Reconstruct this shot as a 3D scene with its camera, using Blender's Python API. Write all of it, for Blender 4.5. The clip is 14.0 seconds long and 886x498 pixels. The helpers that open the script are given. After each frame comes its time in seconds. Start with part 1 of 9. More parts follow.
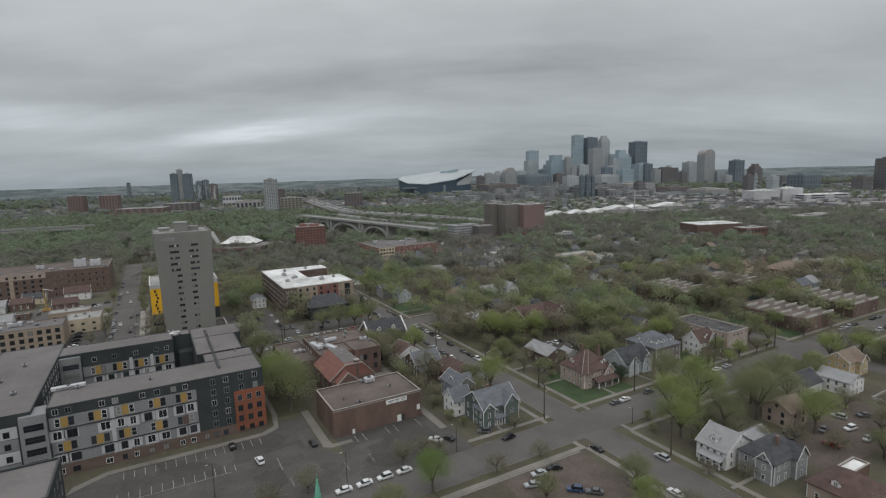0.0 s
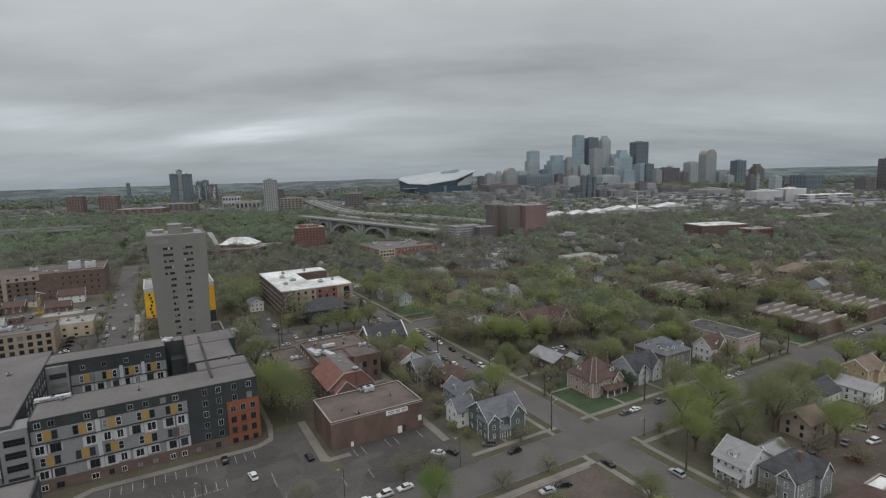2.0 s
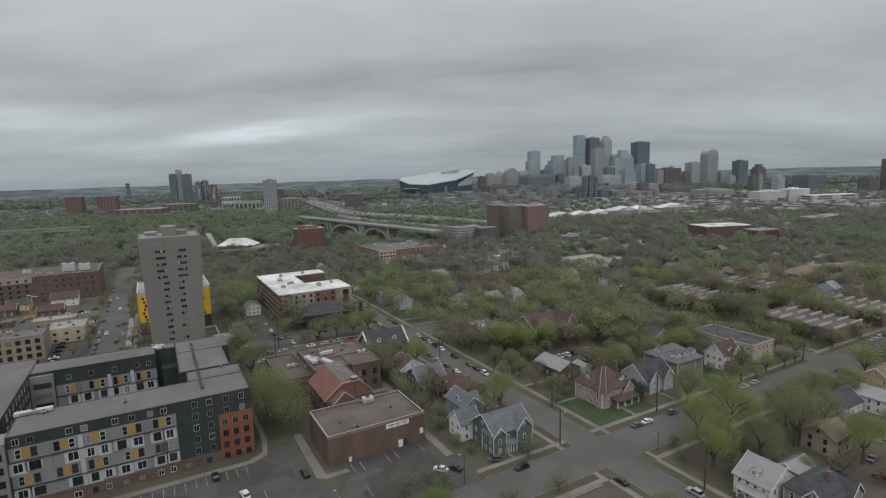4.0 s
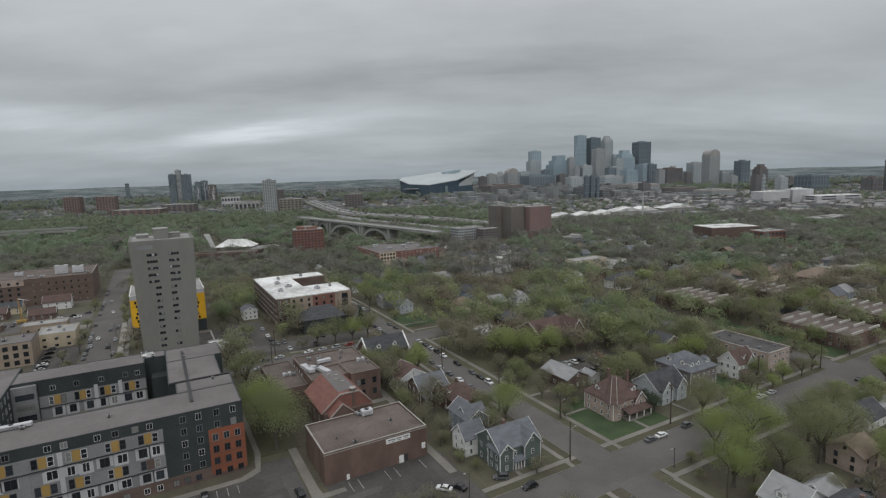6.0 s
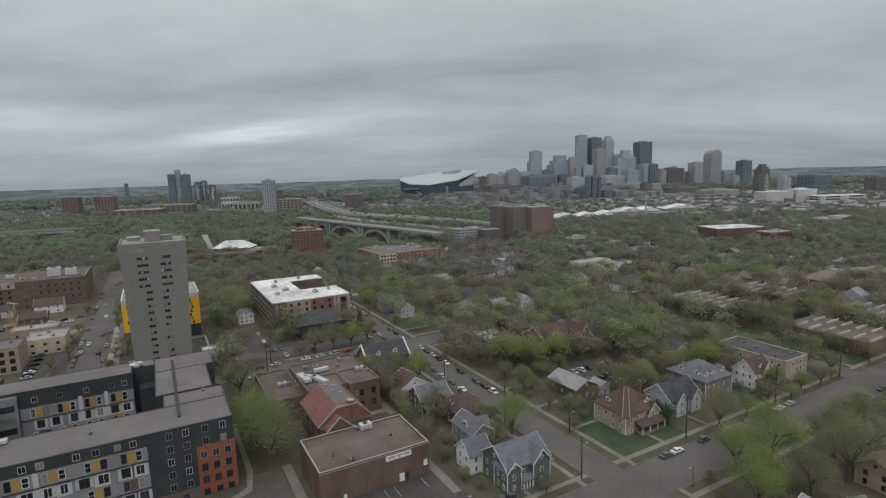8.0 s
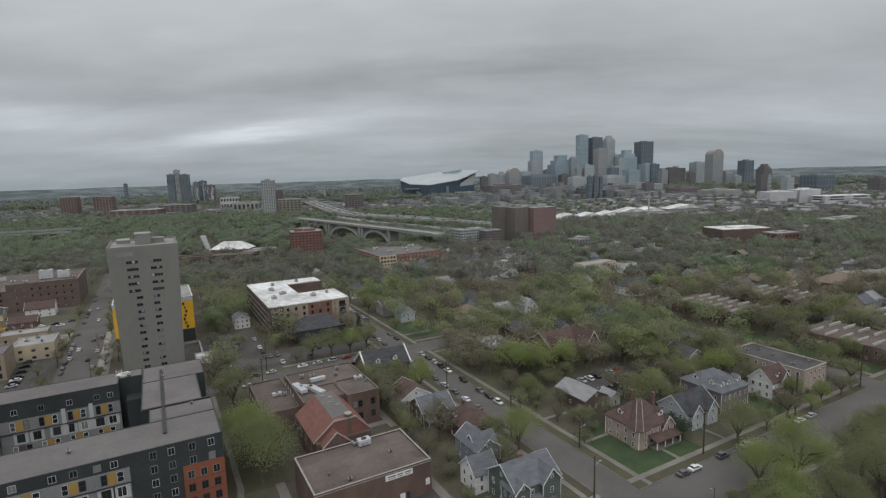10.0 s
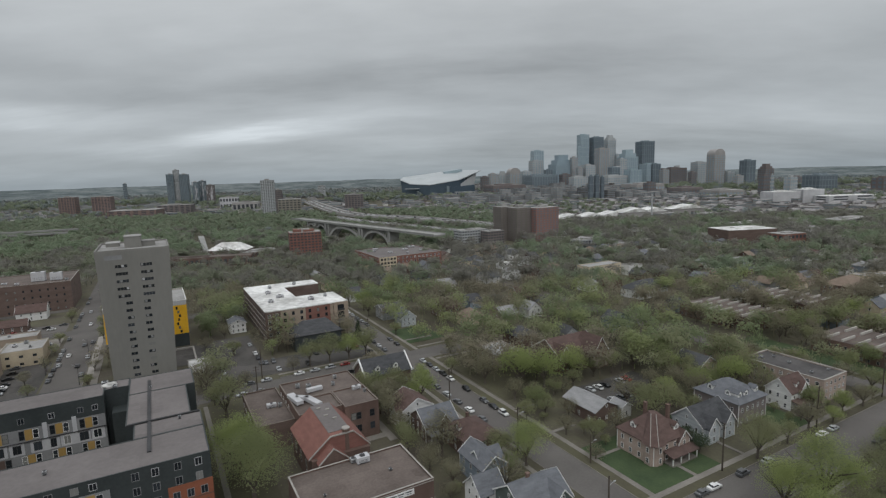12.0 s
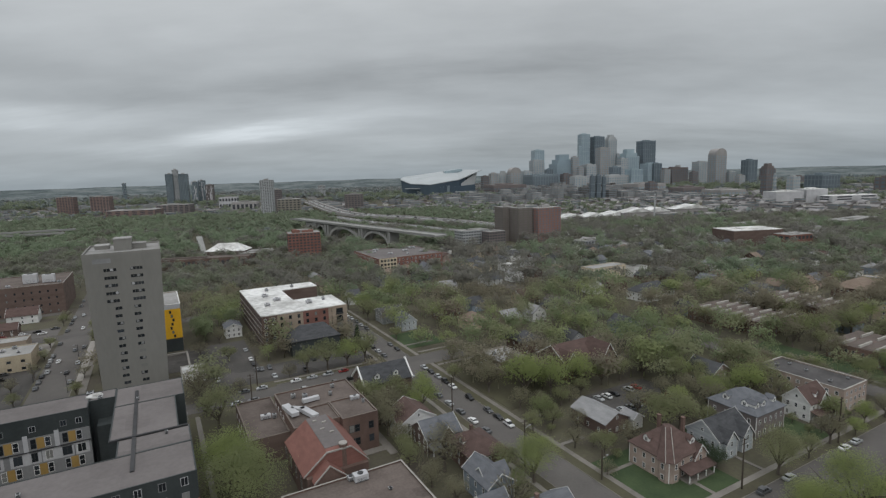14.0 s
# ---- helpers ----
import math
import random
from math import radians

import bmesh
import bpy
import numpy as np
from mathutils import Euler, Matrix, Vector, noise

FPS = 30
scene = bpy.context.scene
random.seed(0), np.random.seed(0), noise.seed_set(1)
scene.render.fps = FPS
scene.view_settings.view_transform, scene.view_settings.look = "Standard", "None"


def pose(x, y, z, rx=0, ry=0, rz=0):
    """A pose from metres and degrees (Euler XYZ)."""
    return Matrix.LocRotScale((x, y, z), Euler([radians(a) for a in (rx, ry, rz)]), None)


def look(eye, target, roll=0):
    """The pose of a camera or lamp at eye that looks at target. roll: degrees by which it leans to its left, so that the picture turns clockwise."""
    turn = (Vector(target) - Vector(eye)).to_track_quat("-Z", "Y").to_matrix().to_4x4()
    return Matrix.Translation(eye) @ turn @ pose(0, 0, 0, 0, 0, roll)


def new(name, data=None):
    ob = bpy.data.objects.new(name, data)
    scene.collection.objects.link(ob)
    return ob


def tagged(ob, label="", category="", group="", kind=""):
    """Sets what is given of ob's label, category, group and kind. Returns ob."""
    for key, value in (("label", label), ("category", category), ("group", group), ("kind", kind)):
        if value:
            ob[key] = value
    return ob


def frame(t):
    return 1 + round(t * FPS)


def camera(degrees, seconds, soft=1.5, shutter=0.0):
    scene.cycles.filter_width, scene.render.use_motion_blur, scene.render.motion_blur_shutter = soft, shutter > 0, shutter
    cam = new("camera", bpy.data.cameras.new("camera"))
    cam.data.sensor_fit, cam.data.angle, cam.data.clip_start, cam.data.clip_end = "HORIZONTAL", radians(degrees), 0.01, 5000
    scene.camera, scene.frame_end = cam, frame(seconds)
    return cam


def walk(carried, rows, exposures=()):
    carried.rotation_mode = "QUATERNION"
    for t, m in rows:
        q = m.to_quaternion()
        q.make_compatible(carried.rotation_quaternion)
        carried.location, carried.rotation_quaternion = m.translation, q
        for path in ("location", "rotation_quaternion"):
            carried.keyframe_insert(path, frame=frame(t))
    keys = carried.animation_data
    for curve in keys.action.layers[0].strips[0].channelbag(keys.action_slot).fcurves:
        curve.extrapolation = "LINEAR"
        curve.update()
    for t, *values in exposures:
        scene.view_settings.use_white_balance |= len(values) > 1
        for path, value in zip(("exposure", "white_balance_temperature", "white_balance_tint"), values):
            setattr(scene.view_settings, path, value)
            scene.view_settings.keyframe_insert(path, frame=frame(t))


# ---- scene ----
cam = camera(80.3, 14.0, soft=1.3)
# seconds, eye x, y, z, yaw, pitch, roll; the street grid runs along x and y
PATH = [
    (0.0, 0.00, 0.00, 85.00, -29.00, -8.08, -1.63),
    (0.5, 0.78, 1.76, 85.03, -28.99, -8.07, -1.63),
    (1.0, 1.58, 3.57, 85.07, -28.98, -8.06, -1.63),
    (1.5, 2.40, 5.42, 85.10, -28.97, -8.05, -1.63),
    (2.0, 3.24, 7.32, 85.13, -28.96, -8.05, -1.64),
    (2.5, 4.10, 9.27, 85.17, -28.95, -8.04, -1.64),
    (3.0, 4.97, 11.24, 85.21, -28.94, -8.04, -1.64),
    (3.5, 5.86, 13.26, 85.24, -28.93, -8.03, -1.64),
    (4.0, 6.77, 15.30, 85.28, -28.92, -8.03, -1.64),
    (4.5, 7.68, 17.37, 85.32, -28.91, -8.03, -1.64),
    (5.0, 8.61, 19.47, 85.36, -28.90, -8.02, -1.64),
    (5.5, 9.54, 21.58, 85.40, -28.89, -8.02, -1.64),
    (6.0, 10.48, 23.71, 85.43, -28.88, -8.02, -1.64),
    (6.5, 11.43, 25.85, 85.47, -28.87, -8.02, -1.64),
    (7.0, 12.38, 28.00, 85.51, -28.86, -8.02, -1.65),
    (7.5, 13.33, 30.16, 85.55, -28.86, -8.02, -1.65),
    (8.0, 14.29, 32.32, 85.59, -28.85, -8.02, -1.65),
    (8.5, 15.24, 34.47, 85.63, -28.84, -8.02, -1.65),
    (9.0, 16.19, 36.62, 85.67, -28.83, -8.03, -1.65),
    (9.5, 17.14, 38.77, 85.71, -28.83, -8.03, -1.65),
    (10.0, 18.08, 40.89, 85.75, -28.82, -8.03, -1.65),
    (10.5, 19.01, 43.01, 85.79, -28.81, -8.04, -1.65),
    (11.0, 19.94, 45.10, 85.83, -28.80, -8.04, -1.65),
    (11.5, 20.86, 47.17, 85.86, -28.80, -8.05, -1.66),
    (12.0, 21.76, 49.22, 85.90, -28.79, -8.05, -1.66),
    (12.5, 22.65, 51.23, 85.94, -28.79, -8.06, -1.66),
    (13.0, 23.53, 53.21, 85.98, -28.78, -8.07, -1.66),
    (13.5, 24.38, 55.15, 86.01, -28.78, -8.08, -1.66),
    (14.0, 25.22, 57.05, 86.05, -28.77, -8.09, -1.66),
]


def eye_pose(x, y, z, yaw, pitch, roll):
    a, b = radians(yaw), radians(pitch)
    way = Vector((-math.sin(a) * math.cos(b), math.cos(a) * math.cos(b), math.sin(b)))
    eye = Vector((x, y, z))
    return look(eye, eye + way, roll)


walk(cam, [(t, eye_pose(*row)) for t, *row in PATH])

# ---- sky and sun ----
world = bpy.data.worlds.new("overcast_sky")
scene.world = world
world.use_nodes = True
wt = world.node_tree
wt.nodes.clear()


def wn(kind):
    return wt.nodes.new(kind)


def wmath(op, a, b=None, clamp=False):
    n = wn("ShaderNodeMath")
    n.operation, n.use_clamp = op, clamp
    for i, v in enumerate((a, b)):
        if v is None:
            continue
        if isinstance(v, (int, float)):
            n.inputs[i].default_value = v
        else:
            wt.links.new(v, n.inputs[i])
    return n.outputs[0]


tc = wn("ShaderNodeTexCoord").outputs["Generated"]
turn = wn("ShaderNodeVectorRotate")
turn.rotation_type = "Z_AXIS"
turn.inputs["Angle"].default_value = radians(29)
wt.links.new(tc, turn.inputs["Vector"])
sep = wn("ShaderNodeSeparateXYZ")
wt.links.new(turn.outputs[0], sep.inputs[0])
sx, sy, sz = sep.outputs
up = wmath("MAXIMUM", sz, 0.0)
flat = wmath("ADD", up, 0.17)
px, py = wmath("DIVIDE", sx, flat), wmath("DIVIDE", sy, flat)
plane = wn("ShaderNodeCombineXYZ")
wt.links.new(px, plane.inputs[0]), wt.links.new(py, plane.inputs[1])


def clouds(scale, detail, rough, shift, stretch):
    m = wn("ShaderNodeMapping")
    m.inputs["Location"].default_value = shift
    m.inputs["Scale"].default_value = stretch
    wt.links.new(plane.outputs[0], m.inputs[0])
    n = wn("ShaderNodeTexNoise")
    n.inputs["Scale"].default_value, n.inputs["Detail"].default_value, n.inputs["Roughness"].default_value = scale, detail, rough
    wt.links.new(m.outputs[0], n.inputs["Vector"])
    return n.outputs["Fac"]


big = clouds(0.62, 4.0, 0.5, (3.1, 1.7, 0.0), (1.0, 1.0, 1.0))
small = clouds(1.9, 5.0, 0.55, (0.4, 5.2, 0.0), (0.7, 1.2, 1.0))
rise = wn("ShaderNodeValToRGB")
wt.links.new(up, rise.inputs[0])
ramp = rise.color_ramp
SKY = [(0.0, (0.31, 0.356, 0.39)), (0.03, (0.365, 0.405, 0.436)), (0.07, (0.43, 0.465, 0.492)), (0.16, (0.415, 0.442, 0.46)), (0.32, (0.53, 0.555, 0.57)), (1.0, (1.16, 1.2, 1.24))]
while len(ramp.elements) < len(SKY):
    ramp.elements.new(0.5)
for el, (place, colour) in zip(ramp.elements, SKY):
    el.position, el.color = place, (*colour, 1)
# long soft streaks of thinner and thicker cloud over the town: across, up, half length, half height, slope, strength
ahead_of = wmath("MAXIMUM", sy, 0.08)
across, high = wmath("DIVIDE", sx, ahead_of), wmath("DIVIDE", sz, ahead_of)
front = wmath("MULTIPLY", wmath("SUBTRACT", sy, 0.1, True), 4.0, True)
wisp = wmath("SUBTRACT", clouds(1.6, 5.0, 0.6, (7.3, 2.2, 0.0), (0.5, 1.3, 1.0)), 0.5)
rag = wmath("SUBTRACT", clouds(5.5, 4.0, 0.6, (1.3, 8.2, 0.0), (0.35, 1.0, 1.0)), 0.5)
STREAKS = ((-0.35, 0.088, 0.17, 0.015, 0.10, 0.52), (-0.76, 0.128, 0.22, 0.022, -0.04, 0.38), (-0.56, 0.064, 0.16, 0.014, 0.02, 0.13), (-0.08, 0.062, 0.14, 0.012, 0.0, 0.12), (-0.3, 0.165, 0.6, 0.03, 0.06, -0.15), (0.02, 0.118, 0.34, 0.016, -0.02, 0.09), (0.2, 0.19, 0.36, 0.03, -0.05, -0.1), (0.56, 0.1, 0.22, 0.018, -0.03, 0.05), (0.32, 0.045, 0.5, 0.035, -0.02, -0.15), (-0.5, 0.31, 0.5, 0.05, 0.05, 0.07), (0.4, 0.33, 0.4, 0.05, -0.04, 0.06))
tone = wmath("ADD", wmath("MULTIPLY", big, 0.42), wmath("MULTIPLY", small, 0.4))
tone = wmath("ADD", tone, 0.59)
for u0, v0, du, dv, slope, strength in STREAKS:
    du_ = wmath("DIVIDE", wmath("SUBTRACT", across, u0), du)
    level = wmath("SUBTRACT", wmath("SUBTRACT", high, v0), wmath("MULTIPLY", wmath("SUBTRACT", across, u0), slope))
    dv_ = wmath("ADD", wmath("DIVIDE", level, dv), wmath("MULTIPLY", wisp, 2.6))
    dist = wmath("ADD", wmath("MULTIPLY", du_, du_), wmath("MULTIPLY", dv_, dv_))
    dist = wmath("ADD", dist, wmath("MULTIPLY", rag, 1.6))
    soft_edge = wmath("POWER", 2.718, wmath("MULTIPLY", wmath("MAXIMUM", dist, 0.0), -1.0))
    tone = wmath("ADD", tone, wmath("MULTIPLY", wmath("MULTIPLY", soft_edge, front), strength))
shade = wn("ShaderNodeVectorMath")
shade.operation = "SCALE"
wt.links.new(rise.outputs[0], shade.inputs[0]), wt.links.new(tone, shade.inputs["Scale"])
cloud_bg = wn("ShaderNodeBackground")
wt.links.new(shade.outputs[0], cloud_bg.inputs[0])
cloud_bg.inputs[1].default_value = 1.0
SUN_HEIGHT, SUN_TURN = radians(52), radians(200)
sky = wn("ShaderNodeTexSky")
sky.sky_type, sky.sun_disc, sky.sun_elevation, sky.sun_rotation = "NISHITA", False, SUN_HEIGHT, SUN_TURN
sky_bg = wn("ShaderNodeBackground")
wt.links.new(sky.outputs[0], sky_bg.inputs[0])
sky_bg.inputs[1].default_value = 0.06
mix = wn("ShaderNodeMixShader")
mix.inputs[0].default_value = 0.93
wt.links.new(sky_bg.outputs[0], mix.inputs[1]), wt.links.new(cloud_bg.outputs[0], mix.inputs[2])
wt.links.new(mix.outputs[0], wn("ShaderNodeOutputWorld").inputs[0])

sun = new("sun", bpy.data.lights.new("sun", "SUN"))
sun.data.energy, sun.data.angle, sun.data.color = 0.9, radians(50), (1.0, 0.985, 0.96)
sun.matrix_world = look((0, 0, 0), (-math.sin(SUN_TURN) * math.cos(SUN_HEIGHT), -math.cos(SUN_TURN) * math.cos(SUN_HEIGHT), -math.sin(SUN_HEIGHT)))
scene.view_settings.exposure = 0.0

# ---- materials ----
def material(name, dark, light, rough=0.85, fine=2.5, coarse=0.12, bump=0.15, spread=0.12, metal=0.0, island=0.0, spec=0.3, stretch=(1, 1, 1), through_light=0.0, contrast=1.5, patch=0.0):
    """Two tones mixed by fine grain and broad stains, varied a little from object to object."""
    m = bpy.data.materials.new(name)
    m.use_nodes = True
    t = m.node_tree
    bsdf = t.nodes["Principled BSDF"]
    bsdf.inputs["Roughness"].default_value, bsdf.inputs["Metallic"].default_value = rough, metal
    bsdf.inputs["Specular IOR Level"].default_value = spec
    geo = t.nodes.new("ShaderNodeNewGeometry")
    place = t.nodes.new("ShaderNodeMapping")
    place.inputs["Scale"].default_value = stretch
    t.links.new(geo.outputs["Position"], place.inputs[0])

    def grain(scale, detail):
        n = t.nodes.new("ShaderNodeTexNoise")
        n.inputs["Scale"].default_value, n.inputs["Detail"].default_value, n.inputs["Roughness"].default_value = scale, detail, 0.6
        t.links.new(place.outputs[0], n.inputs["Vector"])
        return n.outputs["Fac"]

    def calc(op, a, b):
        n = t.nodes.new("ShaderNodeMath")
        n.operation = op
        for i, v in enumerate((a, b)):
            if isinstance(v, (int, float)):
                n.inputs[i].default_value = v
            else:
                t.links.new(v, n.inputs[i])
        return n.outputs[0]

    a, b = grain(fine, 4), grain(coarse, 3)
    mixed = calc("ADD", calc("MULTIPLY", a, 0.75), calc("MULTIPLY", b, 1.25))
    mixed = calc("ADD", calc("MULTIPLY", calc("SUBTRACT", mixed, 1.0), contrast), 0.5)
    if patch:
        cells = t.nodes.new("ShaderNodeTexVoronoi")
        cells.distance = "CHEBYCHEV"
        cells.inputs["Scale"].default_value, cells.inputs["Randomness"].default_value = 0.09, 0.9
        t.links.new(place.outputs[0], cells.inputs["Vector"])
        tint = t.nodes.new("ShaderNodeSeparateColor")
        t.links.new(cells.outputs["Color"], tint.inputs[0])
        mixed = calc("ADD", mixed, calc("MULTIPLY", calc("SUBTRACT", tint.outputs[0], 0.5), patch))
    info = t.nodes.new("ShaderNodeObjectInfo")
    mixed = calc("ADD", mixed, calc("MULTIPLY", calc("SUBTRACT", info.outputs["Random"], 0.5), 2 * spread))
    if island:
        mixed = calc("ADD", mixed, calc("MULTIPLY", calc("SUBTRACT", geo.outputs["Random Per Island"], 0.5), 2 * island))
    both = t.nodes.new("ShaderNodeMix")
    both.data_type, both.clamp_factor = "RGBA", True
    both.inputs["A"].default_value, both.inputs["B"].default_value = (*dark, 1), (*light, 1)
    t.links.new(mixed, both.inputs["Factor"])
    t.links.new(both.outputs["Result"], bsdf.inputs["Base Color"])
    if through_light:
        thin = t.nodes.new("ShaderNodeBsdfTranslucent")
        t.links.new(both.outputs["Result"], thin.inputs[0])
        blend = t.nodes.new("ShaderNodeMixShader")
        blend.inputs[0].default_value = through_light
        t.links.new(bsdf.outputs[0], blend.inputs[1]), t.links.new(thin.outputs[0], blend.inputs[2])
        t.links.new(blend.outputs[0], t.nodes["Material Output"].inputs[0])
    if bump:
        bp = t.nodes.new("ShaderNodeBump")
        bp.inputs["Strength"].default_value, bp.inputs["Distance"].default_value = bump, 0.1
        t.links.new(a, bp.inputs["Height"])
        t.links.new(bp.outputs[0], bsdf.inputs["Normal"])
    return m


def tones(c, k=0.72, j=1.2):
    return tuple(v * k for v in c), tuple(min(0.95, v * j) for v in c)


GROUND = material("grass_and_soil", (0.072, 0.062, 0.05), (0.1, 0.096, 0.062), 1.0, 0.8, 0.06, 0.4, contrast=2.4)
LAWN = material("mown_lawn", (0.034, 0.054, 0.026), (0.062, 0.088, 0.04), 1.0, 1.6, 0.15, 0.4)
DULL_LAWN = material("dry_spring_grass", (0.066, 0.058, 0.043), (0.09, 0.088, 0.052), 1.0, 1.2, 0.12, 0.4)
SOIL = material("bare_soil", (0.072, 0.057, 0.049), (0.131, 0.107, 0.093), 1.0, 1.1, 0.1, 0.4)
ASPHALT = material("grey_asphalt", (0.082, 0.076, 0.072), (0.125, 0.116, 0.109), 0.9, 1.5, 0.05, 0.1, patch=0.35)
ASPHALT_DARK = material("patched_asphalt", (0.051, 0.048, 0.045), (0.099, 0.092, 0.087), 0.9, 0.9, 0.07, 0.1, patch=0.6)
CONCRETE = material("pavement_concrete", (0.136, 0.125, 0.111), (0.224, 0.208, 0.187), 0.9, 1.8, 0.1, 0.1)
LINE = material("road_paint", (0.2, 0.2, 0.195), (0.42, 0.42, 0.41), 0.8, 4, 0.3, 0)
ROOF_GREY = material("grey_membrane_roof", (0.118, 0.106, 0.104), (0.17, 0.155, 0.152), 0.85, 0.9, 0.06, 0.05, patch=0.4)
ROOF_BROWN = material("brown_gravel_roof", (0.075, 0.06, 0.053), (0.15, 0.123, 0.11), 0.95, 1.4, 0.09, 0.2, patch=0.35)
ROOF_DARK = material("dark_tarred_roof", (0.05, 0.047, 0.047), (0.1, 0.095, 0.094), 0.9, 0.8, 0.08, 0.1, patch=0.5)
ROOF_WHITE = material("white_membrane_roof", (0.36, 0.355, 0.34), (0.76, 0.76, 0.745), 0.6, 0.35, 0.07, 0.02, contrast=2.2)
ROOF_DULL = material("pale_gravel_roof", (0.19, 0.185, 0.178), (0.33, 0.325, 0.315), 0.9, 0.7, 0.05, 0.1, patch=0.5)
SHINGLE_SLATE = material("slate_shingles", (0.085, 0.09, 0.1), (0.155, 0.162, 0.178), 0.9, 3, 0.3, 0.3, stretch=(1, 1, 4))
SHINGLE_DARK = material("charcoal_shingles", (0.04, 0.042, 0.046), (0.085, 0.087, 0.092), 0.9, 3, 0.3, 0.3, stretch=(1, 1, 4))
SHINGLE_RED = material("red_brown_shingles", (0.07, 0.047, 0.042), (0.122, 0.082, 0.073), 0.95, 3, 0.3, 0.3, stretch=(1, 1, 4))
SHINGLE_TAN = material("tan_shingles", (0.15, 0.115, 0.09), (0.225, 0.175, 0.14), 0.95, 3, 0.3, 0.3, stretch=(1, 1, 4))
SHINGLE_PALE = material("light_grey_shingles", (0.203, 0.203, 0.207), (0.296, 0.296, 0.3), 0.8, 3, 0.3, 0.2, stretch=(1, 1, 4))
TILE_RED = material("red_clay_tiles", (0.15, 0.072, 0.06), (0.22, 0.104, 0.086), 0.85, 3, 0.25, 0.3, stretch=(1, 1, 4))
BRICK = material("red_brown_brick", (0.098, 0.066, 0.055), (0.172, 0.116, 0.097), 0.95, 5, 0.12, 0.15, stretch=(1, 1, 0.5), contrast=2.2)
BRICK_DARK = material("dark_brown_brick", (0.095, 0.066, 0.056), (0.15, 0.11, 0.095), 0.95, 5, 0.12, 0.15, stretch=(1, 1, 3))
BRICK_TAN = material("tan_brick", (0.255, 0.205, 0.16), (0.35, 0.288, 0.23), 0.95, 5, 0.12, 0.15, stretch=(1, 1, 3))
BRICK_TAN_DARK = material("weathered_brown_coping", (0.12, 0.1, 0.088), (0.19, 0.16, 0.142), 0.9, 2, 0.2, 0.05)
BRICK_ROSE = material("rose_red_brick", (0.215, 0.12, 0.102), (0.285, 0.168, 0.147), 0.95, 0.3, 0.02, 0)
TOWER_OLIVE = material("olive_brown_cladding", (0.125, 0.115, 0.102), (0.168, 0.155, 0.139), 0.9, 0.06, 0.01, 0)
# campus brick, greyed by distance haze painted into its colour
BRICK_FAR = material("hazed_campus_brick", (0.165, 0.118, 0.106), (0.225, 0.168, 0.155), 0.95, 0.3, 0.02, 0)
BRICK_RED = material("bright_red_brick", (0.165, 0.082, 0.066), (0.235, 0.122, 0.1), 0.95, 5, 0.12, 0.15, stretch=(1, 1, 3))
CONCRETE_WALL = material("grey_cast_concrete", (0.185, 0.181, 0.168), (0.23, 0.225, 0.21), 0.9, 0.8, 0.05, 0.05, stretch=(1, 1, 0.3))
CREAM = material("cream_stucco", *tones((0.5, 0.43, 0.32)), 0.9, 2, 0.1, 0.05)
WHITE_WALL = material("white_clapboard", *tones((0.62, 0.62, 0.61), 0.8, 1.15), 0.7, 3, 0.2, 0.1, stretch=(0.3, 0.3, 6))
BLUE_WALL = material("pale_blue_clapboard", *tones((0.2, 0.24, 0.28)), 0.8, 3, 0.2, 0.1, stretch=(0.3, 0.3, 6))
GREEN_WALL = material("grey_green_clapboard", *tones((0.1, 0.125, 0.115)), 0.8, 3, 0.2, 0.1, stretch=(0.3, 0.3, 6))
GREY_WALL = material("blue_grey_clapboard", *tones((0.27, 0.28, 0.285)), 0.8, 3, 0.2, 0.1, stretch=(0.3, 0.3, 6))
PALE_WALL = material("pale_blue_white_clapboard", *tones((0.4, 0.43, 0.45)), 0.8, 3, 0.2, 0.1, stretch=(0.3, 0.3, 6))
PINK_WALL = material("faded_pink_stucco", *tones((0.335, 0.268, 0.232)), 0.9, 2, 0.2, 0.1)
YELLOW_WALL = material("pale_yellow_clapboard", *tones((0.46, 0.36, 0.215)), 0.8, 3, 0.2, 0.1, stretch=(0.3, 0.3, 6))
TRIM = material("white_painted_trim", (0.55, 0.55, 0.54), (0.78, 0.78, 0.77), 0.6, 3, 0.3, 0.05)
COPING = material("pale_stone_coping", (0.25, 0.235, 0.215), (0.36, 0.34, 0.315), 0.8, 2, 0.2, 0.05)
CHARCOAL = material("charcoal_panel", (0.03, 0.036, 0.037), (0.05, 0.058, 0.059), 0.6, 1.5, 0.1, 0.02)
PANEL_GREY = material("grey_fibre_panel", (0.17, 0.172, 0.176), (0.25, 0.252, 0.256), 0.7, 1.5, 0.1, 0.02)
PANEL_WHITE = material("white_fibre_panel", (0.36, 0.36, 0.372), (0.5, 0.5, 0.515), 0.7, 1.5, 0.1, 0.02)
PANEL_YELLOW = material("mustard_panel", (0.29, 0.185, 0.058), (0.375, 0.245, 0.085), 0.7, 1.5, 0.1, 0.02)
PANEL_ORANGE = material("burnt_orange_panel", (0.185, 0.065, 0.037), (0.267, 0.099, 0.056), 0.7, 1.5, 0.1, 0.02)
BRIGHT_YELLOW = material("bright_yellow_panel", (0.68, 0.37, 0.02), (0.82, 0.47, 0.035), 0.7, 1.5, 0.1, 0.02)
STEEL = material("galvanised_steel", (0.3, 0.31, 0.32), (0.46, 0.47, 0.48), 0.45, 2, 0.3, 0.02, metal=0.6)
